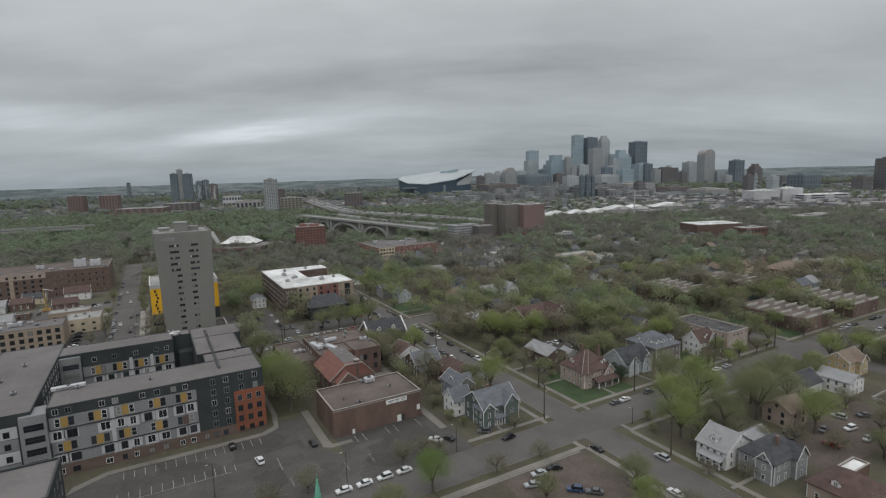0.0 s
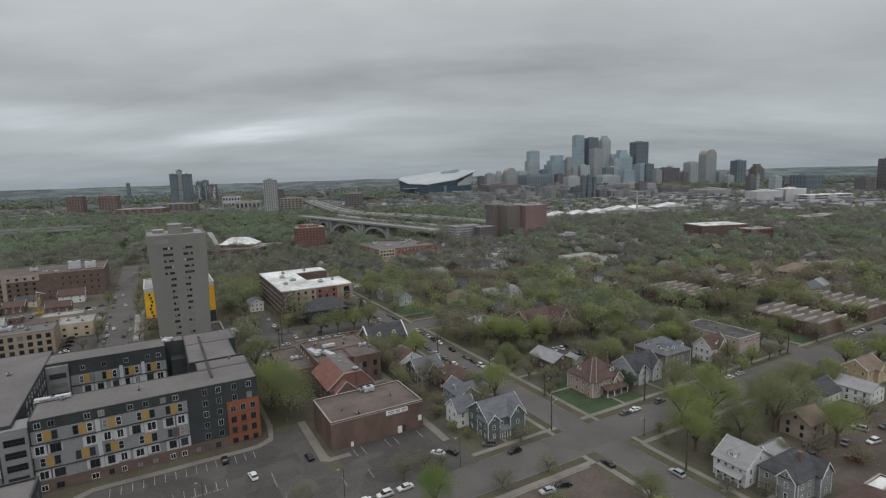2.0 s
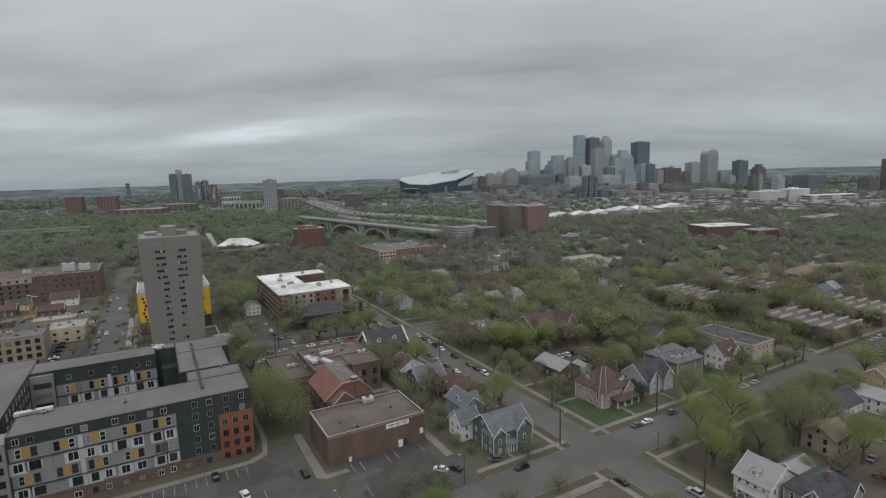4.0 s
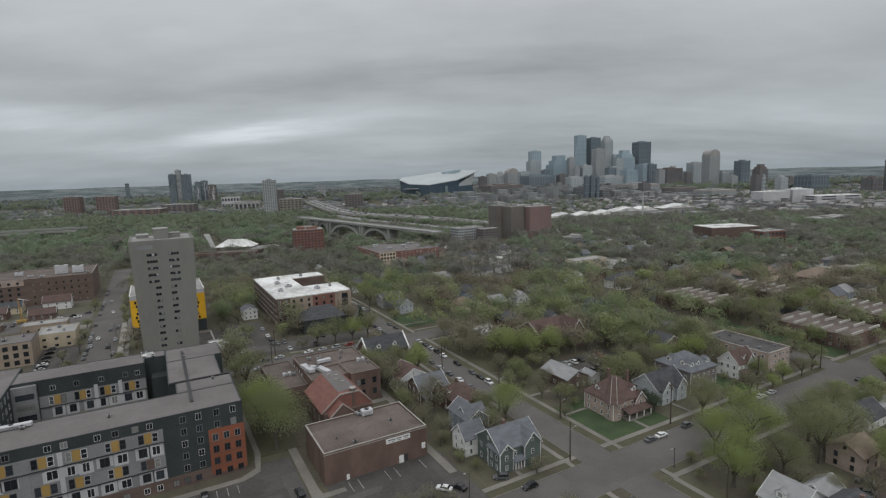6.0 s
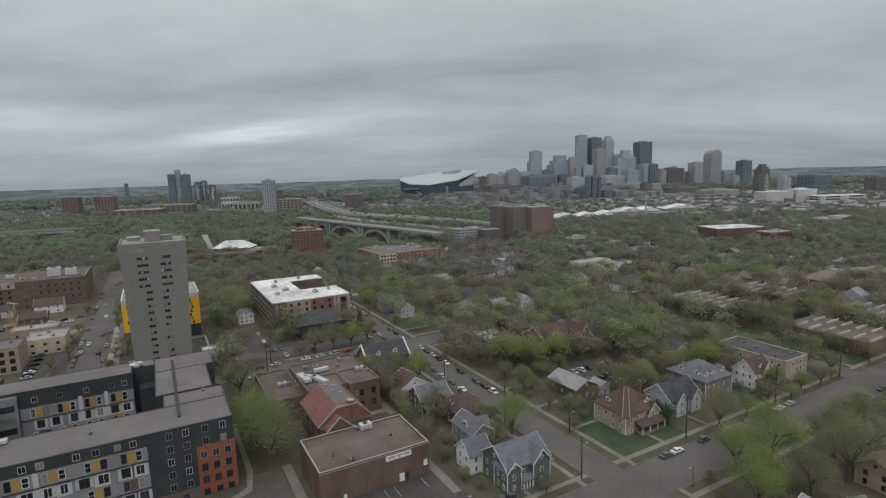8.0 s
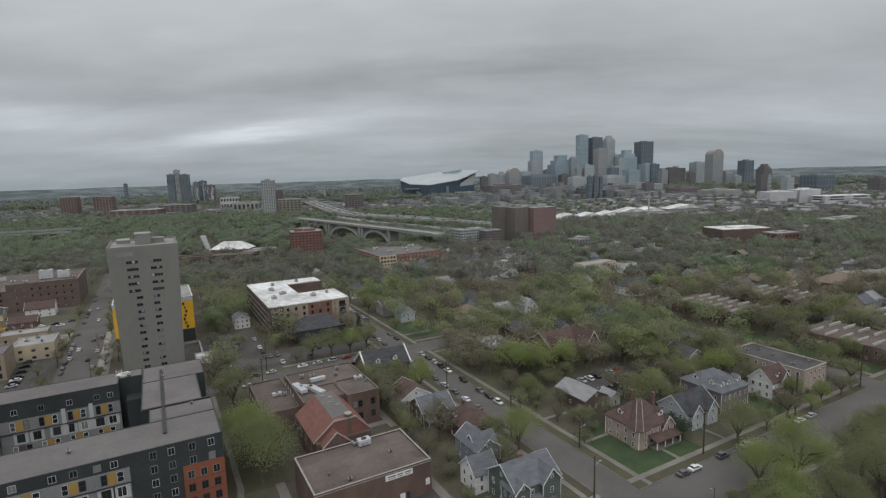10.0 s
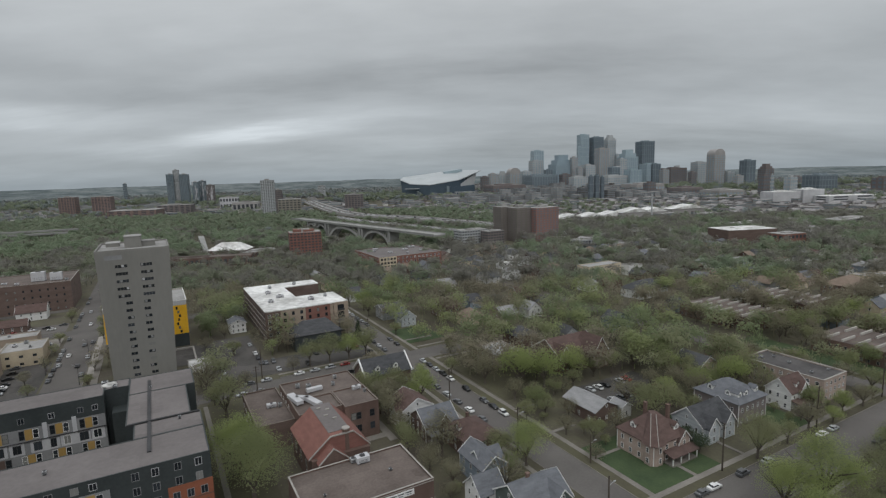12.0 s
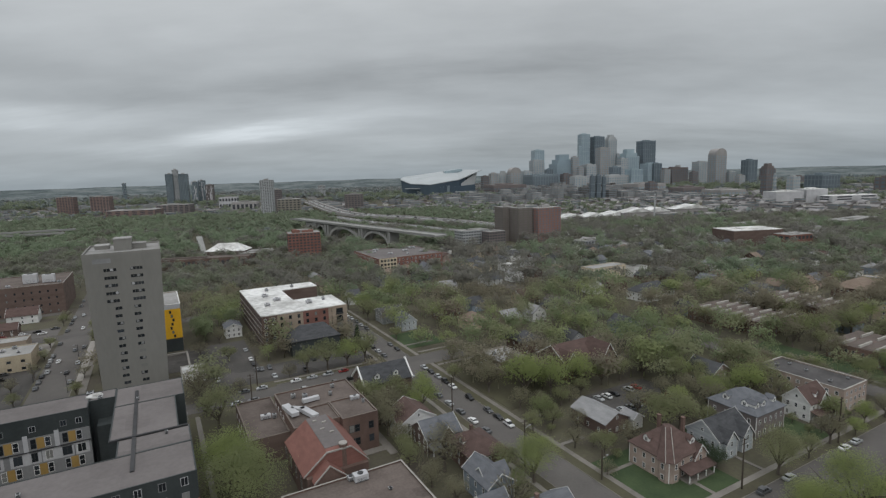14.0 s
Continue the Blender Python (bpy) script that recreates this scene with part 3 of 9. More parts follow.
def house(x0, x1, y0, y1, eave, ridge, axis, wall_mat, roof_mat, label, wings=(), dormers=(), porch=None, chimney=None, trim=True, hip=False, storeys=2, per=(3, 3), frame_mat=None, category="house", name="house"):
    """A dwelling. wings: cross gables (x0, x1, y0, y1, eave, ridge, axis); dormers: (side, along); porch: (face, a0, a1, depth)."""
    ob = thing(name, (x0 + x1) / 2, (y0 + y1) / 2, label, category)
    bodies = [(x0, x1, y0, y1, eave, ridge, axis, hip)] + [(*w, False) for w in wings]
    for n, (a0, a1, b0, b1, ze, zr, ax, hipped) in enumerate(bodies):
        bm = bmesh.new()
        if hipped:
            box(bm, a0, a1, b0, b1, -0.3, ze)
        else:
            lo, hi = (b0, b1) if ax == "x" else (a0, a1)
            prism(bm, [(lo, -0.3), (hi, -0.3), (hi, ze), ((lo + hi) / 2, zr - 0.01), (lo, ze)], ax, *((a0, a1) if ax == "x" else (b0, b1)))
        part("wall" if n == 0 else "wing_wall", bm, wall_mat, ob)
        bm = bmesh.new()
        if hipped:
            hip_roof(bm, a0, a1, b0, b1, ze, zr)
        else:
            gable_roof(bm, a0, a1, b0, b1, ze, zr, ax)
        part("roof" if n == 0 else "wing_roof", bm, roof_mat, ob)
        if trim and not hipped:
            for end in (0, 1) if n == 0 else (0,):
                bm = bmesh.new()
                rakes(bm, a0, a1, b0, b1, ze, zr, ax, ends=(end,))
                part("rake_board", bm, TRIM, ob, "white painted rake board")
        if trim and a0 * SIN + b0 * COS < 250:
            for cx_, cy_ in ((a0, b0), (a1, b0), (a0, b1)):
                bm = bmesh.new()
                box(bm, cx_ - 0.09, cx_ + 0.09, cy_ - 0.09, cy_ + 0.09, 0, ze - 0.3)
                part("corner_board", bm, TRIM, ob, "white painted corner board")
        if not hipped:
            if ax == "x":
                window(ob, "w", (b0 + b1) / 2, a0, ze + (zr - ze) * 0.22, 0.9, 1.1, frame_mat)
            else:
                window(ob, "s", (a0 + a1) / 2, b0, ze + (zr - ze) * 0.22, 0.9, 1.1, frame_mat)
        if n == 0:
            rise = (eave - 0.3) / storeys
            for k in range(storeys):
                window_row(ob, "s", a0 + 0.4, a1 - 0.4, per[0], b0, 0.75 + k * rise, 1.0, 1.55, frame_mat)
                window_row(ob, "w", b0 + 0.4, b1 - 0.4, per[1], a0, 0.75 + k * rise, 1.0, 1.55, frame_mat)
        else:
            for k in range(2 if ze > 5 else 1):
                window_row(ob, "s", a0 + 0.4, a1 - 0.4, max(1, int((a1 - a0) / 3)), b0, 0.75 + k * 2.9, 1.0, 1.55, frame_mat)
                window_row(ob, "w", b0 + 0.4, b1 - 0.4, max(1, int((b1 - b0) / 3)), a0, 0.75 + k * 2.9, 1.0, 1.55, frame_mat)
    for side, along in dormers:
        mid_z, w = eave + (ridge - eave) * 0.32, 2.0
        bm, rf = bmesh.new(), bmesh.new()
        if side == "s":
            d0 = y0 + (y1 - y0) / 2 * 0.2
            ends = (along - w / 2, along + w / 2, d0, d0 + 2.4)
            ax = "y"
        else:
            d0 = x0 + (x1 - x0) / 2 * 0.2
            ends = (d0, d0 + 2.4, along - w / 2, along + w / 2)
            ax = "x"
        lo, hi = (ends[0], ends[1]) if ax == "y" else (ends[2], ends[3])
        prism(bm, [(lo, eave), (hi, eave), (hi, mid_z + 1.1), ((lo + hi) / 2, mid_z + 2.0), (lo, mid_z + 1.1)], ax, *((ends[2], ends[3]) if ax == "y" else (ends[0], ends[1])))
        dorm = part("dormer", bm, TRIM, ob, "white dormer")
        gable_roof(rf, *ends, mid_z + 1.12, mid_z + 2.02, ax, 0.25, 0.15)
        part("dormer_roof", rf, roof_mat, dorm)
        frame_me, pane_me, whole_me = window_mesh(1.1, 1.2, TRIM, 1)
        piece("dormer_window", frame_me, dorm, along if side == "s" else d0, d0 if side == "s" else along, mid_z - 0.1, TURNS[side])
        piece("dormer_pane", pane_me, dorm, along if side == "s" else d0, d0 if side == "s" else along, mid_z - 0.1, TURNS[side])
    if porch:
        face, p0, p1, deep = porch
        if face == "s":
            q = (p0, p1, y0 - deep, y0)
        else:
            q = (x0 - deep, x0, p0, p1)
        bm = bmesh.new()
        box(bm, *q, -0.2, 0.5)
        part("porch_floor", bm, CONCRETE, ob)
        bm = bmesh.new()
        if face == "s":
            prism(bm, [(q[2] - 0.4, 2.9), (q[3] - 0.02, 3.7), (q[3] - 0.02, 3.9), (q[2] - 0.4, 3.1)], "x", q[0] - 0.4, q[1] + 0.4)
        else:
            prism(bm, [(q[0] - 0.4, 2.9), (q[1] - 0.02, 3.7), (q[1] - 0.02, 3.9), (q[0] - 0.4, 3.1)], "y", q[2] - 0.4, q[3] + 0.4)
        part("porch_roof", bm, roof_mat, ob)
        for k in range(4):
            bm = bmesh.new()
            if face == "s":
                px_, py_ = q[0] + 0.2 + (q[1] - q[0] - 0.4) * k / 3, q[2] + 0.15
            else:
                px_, py_ = q[0] + 0.15, q[2] + 0.2 + (q[3] - q[2] - 0.4) * k / 3
            box(bm, px_ - 0.13, px_ + 0.13, py_ - 0.13, py_ + 0.13, 0.5, 2.95)
            part("porch_post", bm, TRIM, ob)
    if chimney:
        bm = bmesh.new()
        cx_, cy_ = chimney
        box(bm, cx_ - 0.4, cx_ + 0.4, cy_ - 0.4, cy_ + 0.4, eave, ridge + 1.0), box(bm, cx_ - 0.48, cx_ + 0.48, cy_ - 0.48, cy_ + 0.48, ridge + 1.0, ridge + 1.2)
        part("chimney", bm, BRICK, ob)
    return ob


def roof_unit(x, y, z, w, d, h, label="pale sheet metal rooftop air unit on a flat roof"):
    """A rooftop air unit on a curb, with its fan ring and side louvre."""
    ob = thing("rooftop_unit", x, y, label, "air unit", "rooftop units", z)
    bm = bmesh.new()
    box(bm, x - w / 2 + 0.1, x + w / 2 - 0.1, y - d / 2 + 0.1, y + d / 2 - 0.1, z - 0.05, z + 0.25)
    part("curb", bm, DARK_METAL, ob)
    bm = bmesh.new()
    box(bm, x - w / 2, x + w / 2, y - d / 2, y + d / 2, z + 0.25, z + h)
    bmesh.ops.bevel(bm, geom=bm.edges[:], offset=0.05, segments=1, affect="EDGES")
    part("casing", bm, STEEL if w < 2.2 else PANEL_WHITE, ob)
    bm = bmesh.new()
    r = min(w, d) * 0.33
    tube(bm, (x, y, z + h - 0.02), (x, y, z + h + 0.18), r, r, 12)
    part("fan_ring", bm, DARK_METAL, ob)
    bm = bmesh.new()
    for k in range(3):
        box(bm, x - w * 0.35, x + w * 0.35, y - d / 2 - 0.03, y - d / 2, z + 0.4 + k * h * 0.16, z + 0.4 + k * h * 0.16 + 0.08)
    part("louvre", bm, DARK_METAL, ob)
    return ob

# ---- ground, streets, lots ----
bm = bmesh.new()
rings = []
for r in (40, 300, 1200, 2500, 3600, 4750):
    rings.append([bm.verts.new((20 + r * math.cos(k * math.tau / 96), 30 + r * math.sin(k * math.tau / 96), 0)) for k in range(96)])
bm.faces.new(rings[0])
for a, b in zip(rings, rings[1:]):
    for k in range(96):
        bm.faces.new((a[k], b[k], b[(k + 1) % 96], a[(k + 1) % 96]))
bmesh.ops.recalc_face_normals(bm, faces=bm.faces)
lone("ground", bm, GROUND, "dull green and brown spring ground of the town", "ground", "structure")

# the wooded rise along the horizon, a backdrop with haze in its colour
bm = bmesh.new()
rings = []
for r, z in ((3900, -1), (4250, 24), (4500, 44), (4700, 62), (4740, -1)):
    rings.append([bm.verts.new((20 + r * math.cos(k * math.tau / 360), 30 + r * math.sin(k * math.tau / 360), z + (7.0 * noise.noise((k * 0.21, r * 0.01, 0)) + 3.0 * noise.noise((k * 0.9, r * 0.01, 4)) if z > 0 else 0))) for k in range(360)])
for a, b in zip(rings, rings[1:]):
    for k in range(360):
        bm.faces.new((a[k], b[k], b[(k + 1) % 360], a[(k + 1) % 360]))
bmesh.ops.recalc_face_normals(bm, faces=bm.faces)
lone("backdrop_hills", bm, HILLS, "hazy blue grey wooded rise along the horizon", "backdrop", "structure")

KEEP_OFF = []  # plan rectangles on which no tree stands


def strip(name, x0, x1, y0, y1, z0, z1, mat, label, category):
    bm = bmesh.new()
    box(bm, x0, x1, y0, y1, z0, z1)
    KEEP_OFF.append((x0, x1, y0, y1))
    return lone(name, bm, mat, label, category, "structure")


B0, B1 = 117.0, 131.0       # the near cross street
C0, C1 = 264.0, 277.5       # the next one
D0, D1 = 411.0, 423.0
A0, A1 = 115.0, 126.5       # the street that runs away from the crossing
L0, L1 = -27.0, -12.0       # the street beside the tower
R0, R1 = 252.5, 264.5       # the far right street
strip("road_near", -260, 520, B0, B1, -0.2, 0.03, ASPHALT, "worn grey asphalt cross street", "road")
strip("road_middle", 64, 152, C0, C1, -0.2, 0.03, ASPHALT, "worn grey asphalt side street", "road")
strip("road_far", -200, 134, D0, D1, -0.2, 0.03, ASPHALT, "grey asphalt side street among trees", "road")
for n, (a, b) in enumerate(((-60.0, B0), (B1, C0), (C1, D0), (D1, 640.0))):
    strip("road_away", A0, A1, a, b, -0.2, 0.031, ASPHALT, "grey asphalt street lined with parked cars", "road")
    strip("road_right", R0, R1, a, b, -0.2, 0.031, ASPHALT, "grey asphalt street among houses", "road")
strip("road_left", L0, L1, 276, D0, -0.2, 0.031, ASPHALT, "grey asphalt street beside the concrete tower", "road")
strip("road_left", L0, L1, D1, 640, -0.2, 0.031, ASPHALT, "grey asphalt street beside the concrete tower", "road")
strip("road_back", -200, 64, 266, 276, -0.2, 0.032, ASPHALT, "narrow asphalt street behind the apartment block", "road")


def kerbed(x0, x1, y0, y1, side, verge=1.9, walk_w=1.7, grass=None):
    """A verge and a pavement beside a street; side says which edge of the strip is the kerb."""
    grass = grass or DULL_LAWN
    if side in "sn":
        k = y0 if side == "s" else y1
        d = 1 if side == "s" else -1
        spans = [(k, k + d * 0.18, CONCRETE, "kerb", 0.16), (k + d * 0.18, k + d * verge, grass, "verge", 0.14), (k + d * verge, k + d * (verge + walk_w), CONCRETE, "pavement", 0.17)]
        for a, b, m, nm, z in spans:
            bm = bmesh.new()
            box(bm, x0, x1, min(a, b), max(a, b), -0.2, z)
            lone(nm, bm, m, {"kerb": "pale concrete kerb", "verge": "strip of dry spring grass", "pavement": "pale concrete pavement slabs"}[nm], nm, "structure")
            KEEP_OFF.append((x0, x1, min(a, b), max(a, b))) if nm == "pavement" else None
    else:
        k = x0 if side == "w" else x1
        d = 1 if side == "w" else -1
        spans = [(k, k + d * 0.18, CONCRETE, "kerb", 0.16), (k + d * 0.18, k + d * verge, grass, "verge", 0.14), (k + d * verge, k + d * (verge + walk_w), CONCRETE, "pavement", 0.17)]
        for a, b, m, nm, z in spans:
            bm = bmesh.new()
            box(bm, min(a, b), max(a, b), y0, y1, -0.2, z)
            lone(nm, bm, m, {"kerb": "pale concrete kerb", "verge": "strip of dry spring grass", "pavement": "pale concrete pavement slabs"}[nm], nm, "structure")
            KEEP_OFF.append((min(a, b), max(a, b), y0, y1)) if nm == "pavement" else None


# round the crossing
kerbed(82, A0 - 0.0, B1, B1 + 5, "s", 3.0, 1.7)
kerbed(A1, R0, B1, B1 + 5, "s", 3.2, 1.8)
kerbed(60, A0 - 4, B0 - 6, B0, "n", 3.0, 1.8)
kerbed(A1 + 4, R0, B0 - 6, B0, "n", 3.2, 1.8)
kerbed(R1, 420, B1, B1 + 5, "s", 3.2, 1.8)
kerbed(R1, 420, B0 - 6, B0, "n", 3.2, 1.8)
kerbed(A0 - 6, A0, B1 + 5, C0, "e", 3.0, 1.7)
kerbed(A1, A1 + 6, B1 + 5, C0, "w", 3.4, 1.8)
kerbed(A0 - 6, A0, 30, B0 - 5, "e", 2.6, 2.0)
kerbed(A1, A1 + 6, 30, B0 - 5, "w", 3.4, 1.8)
kerbed(A0 - 6, A0, C1, D0, "e", 3.0, 1.7)
kerbed(A1, A1 + 6, C1, D0, "w", 3.2, 1.7)
kerbed(64, A0 - 6, C1, C1 + 5, "s", 2.6, 1.7)
kerbed(A1 + 6, 152, C1, C1 + 5, "s", 2.6, 1.7)
kerbed(A1 + 6, 152, C0 - 5, C0, "n", 2.6, 1.7)
kerbed(L1, L1 + 6, 300, D0, "w", 3.0, 2.6)
kerbed(R1, R1 + 6, B1 + 5, C0, "w", 3.0, 1.8)
# kerb returns: paved corners of the crossing
for x, y, w, d in ((A0 - 4.6, B1, 1.5, 3.0), (A1 + 3.5, B1, 1.6, 3.2), (A1 + 4.1, B0 - 3.2, 1.6, 3.2), (A0 - 5.7, B0 - 3.0, 1.6, 3.0)):
    bm = bmesh.new()
    slab(bm, [(x, y), (x + w, y), (x + w, y + d), (x, y + d)], -0.2, 0.176)
    lone("corner_pavement", bm, CONCRETE, "paved corner with a dropped kerb", "pavement", "structure")

# lawns and house yards
for x0, x1, y0, y1, m, lbl in ((131.8, 160, 136.1, 164, LAWN, "mown green corner lawn"), (198, 209, 136.1, 160, LAWN, "mown green lawn between houses"), (100, 110, 136, 139, DULL_LAWN, "dry grass front yard"), (128.5, 136, 66, 108, DULL_LAWN, "dry grass front yard"), (133, 160, 205, 262, DULL_LAWN, "dull grass yard under trees"), (131, 152, 288, 314, LAWN, "green lawn behind a low wall"), (268, 284, 136.5, 200, LAWN, "green lawn beside brick row houses"), (30, 45.5, 186, 262, DULL_LAWN, "grass belt under trees")):
    bm = bmesh.new()
    box(bm, x0, x1, y0, y1, -0.2, 0.1)
    lone("lawn", bm, m, lbl, "lawn", "structure")
    if m is LAWN:
        KEEP_OFF.append((x0, x1, y0, y1))
# garden paths
for x0, x1, y0, y1 in ((148, 149.3, 136, 142), (131.6, 142, 157, 158.2), (170, 171.2, 136, 146), (216, 217.2, 136, 143), (131.5, 141, 176, 177.4), (131.6, 140, 196, 197.2), (128.3, 137, 84, 85.2), (128.3, 138, 76, 77.1), (131, 147, 293, 294.4), (95, 96.2, 135, 139)):
    bm = bmesh.new()
    box(bm, x0, x1, y0, y1, -0.2, 0.19)
    lone("garden_path", bm, CONCRETE, "narrow concrete path to a front door", "path", "structure")
    KEEP_OFF.append((x0, x1, y0, y1))

# the car park by the apartments
bm = bmesh.new()
slab(bm, [(-60, 131.2), (82, 131.2), (82, 146), (46.0, 146), (40.8, 156), (40.8, 182), (33.5, 182), (30.2, 177.4), (25, 174.6), (-18, 174.6), (-25.5, 170), (-60, 168)], -0.2, 0.034)
lone("car_park", bm, ASPHALT_DARK, "patched dark asphalt car park with faded bay lines", "car park", "structure")
KEEP_OFF += [(-60, 82, 131, 150), (-26, 47, 131, 178), (126, 165, 131, 146), (82, 88, 138, 162), (165, 200, 136, 147)]
strip("yard_by_hall", 46.0, 82, 145, 160.25, -0.2, 0.036, ASPHALT_DARK, "asphalt yard before the brick hall", "yard")
bm = bmesh.new()
slab(bm, [(41.2, 156.2), (43.5, 154.6), (50.5, 154.6), (50.5, 156.6), (44.4, 156.8), (44.0, 160), (44.0, 186), (41.4, 186)], -0.2, 0.18)
lone("hall_pavement", bm, CONCRETE, "pale concrete path round the brick hall", "pavement", "structure")
bm = bmesh.new()
slab(bm, [(78.6, 147), (81.2, 147), (81.2, 178), (78.6, 178)], -0.2, 0.18)
lone("side_path", bm, CONCRETE, "pale concrete path beside the brick hall", "pavement", "structure")
bm = bmesh.new()
slab(bm, [(-26.5, 172.4), (-18.5, 177.0), (26, 177.0), (30.6, 180), (31.8, 190), (31.8, 262), (33.4, 262), (33.4, 188), (31.6, 177.6), (26.5, 174.7), (-18, 174.7), (-27.5, 168.8)], -0.2, 0.18)
lone("apartment_pavement", bm, CONCRETE, "curving pale concrete pavement round the apartments", "pavement", "structure")
LINES = [(x, x + 0.14, 169.4, 174.0) for x in np.arange(-14.0, 27.0, 2.75)] + [(x, x + 0.14, 157.0, 161.6) for x in np.arange(-18.0, 16.0, 2.75)]
LINES += [(x, x + 0.14, 153.4, 158.6) for x in (52.0, 54.8, 63.0, 66.0, 74.4)] + [(x, x + 0.14, 140.0, 144.6) for x in (28.0, 33.5, 44.0, 52.0)] + [(-18.0, 14.0, 157.0, 157.12), (27.0, 27.14, 150.0, 158.0)]
for x0, x1, y0, y1 in LINES:
    bm = bmesh.new()
    box(bm, x0, x1, y0, y1, 0.02, 0.043)
    lone("bay_line", bm, LINE, "faded white parking bay line on asphalt", "road marking", "structure")
bm = bmesh.new()
box(bm, 36, 60, 131.2, 131.5, -0.1, 0.2)
lone("kerb", bm, CONCRETE, "pale concrete kerb", "kerb", "structure")
# the dirt lot inside the near corner
strip("gravel_lot", 78, 107.8, 84, 111.2, -0.2, 0.05, SOIL, "brown gravel and soil parking lot", "lot")
bm = bmesh.new()
box(bm, 62, 107.8, 111.3, 112.1, -0.2, 0.16)
lone("pavement", bm, CONCRETE, "pale concrete pavement slabs", "pavement", "structure")
# a yard with parked cars behind the garage, and the lots beyond
strip("back_yard", 158, 196, 178, 200, -0.2, 0.04, ASPHALT_DARK, "asphalt back yard full of parked cars", "yard")
strip("lot_by_houses", 58, 112, 283, 304, -0.2, 0.04, ASPHALT_DARK, "asphalt parking lot with parked cars", "lot")
strip("lot_right", 205, 251, 110, 116, -0.2, 0.04, ASPHALT_DARK, "asphalt parking apron", "lot")
strip("lot_left", -46, -28, 302, 362, -0.2, 0.04, ASPHALT_DARK, "asphalt parking lot beside a street", "lot")
for line in ([(599, 352), (587, 308), (563, 267), (540, 232)], [(563, 267), (598, 266), (628, 260), (700, 244)]):
    for (xa, ya), (xb, yb) in zip(line, line[1:]):
        along = Vector((xb - xa, yb - ya)).normalized()
        ox, oy = -along.y * 4.5, along.x * 4.5
        bm = bmesh.new()
        slab(bm, [(xa - ox, ya - oy), (xb - ox, yb - oy), (xb + ox, yb + oy), (xa + ox, ya + oy)][::-1], -0.2, 0.05)
        lone("far_roadway", bm, CONCRETE, "pale concrete roadway between trees", "road", "structure")
        for u in (0.0, 0.25, 0.5, 0.75, 1.0):
            KEEP_OFF.append((xa + (xb - xa) * u - 9, xa + (xb - xa) * u + 6, ya + (yb - ya) * u - 12, ya + (yb - ya) * u + 6))

# ---- the apartment complex ----
H = 21.6
apt = thing("apartment_building", 0, 210, "six storey apartment block in charcoal, grey, white, mustard and orange panels", "apartment building")
FOOT = {"front_wing": (-31.5, 28.5, 181.5, 197.7), "cross_wing": (12.0, 28.5, 197.7, 207.2), "cross_wing_middle": (10.0, 26.0, 207.2, 231.4), "cross_wing_rear": (10.0, 28.5, 231.4, 247), "link_wing": (3.2, 10.0, 240.4, 248), "back_wing": (-35, 3.2, 235.6, 248), "left_wing": (-55, -35, 181.5, 255)}
for nm, (x0, x1, y0, y1) in FOOT.items():
    bm = bmesh.new()
    box(bm, x0, x1, y0, y1, -0.3, H - 0.5)
    part("wall", bm, CHARCOAL, apt)
    bm = bmesh.new()
    box(bm, x0 + 0.3, x1 - 0.3, y0 + 0.3, y1 - 0.3, H - 0.5, H - 0.12)
    part("roof", bm, ROOF_GREY, apt)
    bm = bmesh.new()
    for a, b, c, d in ((x0, x1, y0, y0 + 0.3), (x0, x1, y1 - 0.3, y1), (x0, x0 + 0.3, y0 + 0.3, y1 - 0.3), (x1 - 0.3, x1, y0 + 0.3, y1 - 0.3)):
        box(bm, a, b, c, d, H - 0.5, H)
    part("parapet", bm, CHARCOAL, apt)
    KEEP_OFF.append((x0 - 4, x1 + 4, y0 - 4, y1 + 4))
# dark strip across the cross wing roof, and the taller stair core
for x0, x1, y0, y1, z1 in ((15.2, 16.1, 188.5, 206.8, H + 0.2), (15.2, 16.1, 207.7, 241.5, H + 0.2), (10.2, 28.2, 206.9, 207.5, H + 0.35)):
    bm = bmesh.new()
    box(bm, x0, x1, y0, y1, H - 0.2, z1)
    part("roof_divider", bm, DARK_METAL, apt)
bm = bmesh.new()
box(bm, 5.0, 9.9, 234.5, 240.3, -0.3, H - 6)
part("stair_core", bm, CHARCOAL, apt)
STOREY = 3.63


def panel(x0, x1, y, z0, z1, m, depth=0.12, nm="panel", south=True, parent=None):
    bm = bmesh.new()
    if south:
        box(bm, x0, x1, y - depth, y, z0, z1)
    else:
        box(bm, y - depth, y, x0, x1, z0, z1)
    return part(nm, bm, m, parent or apt)


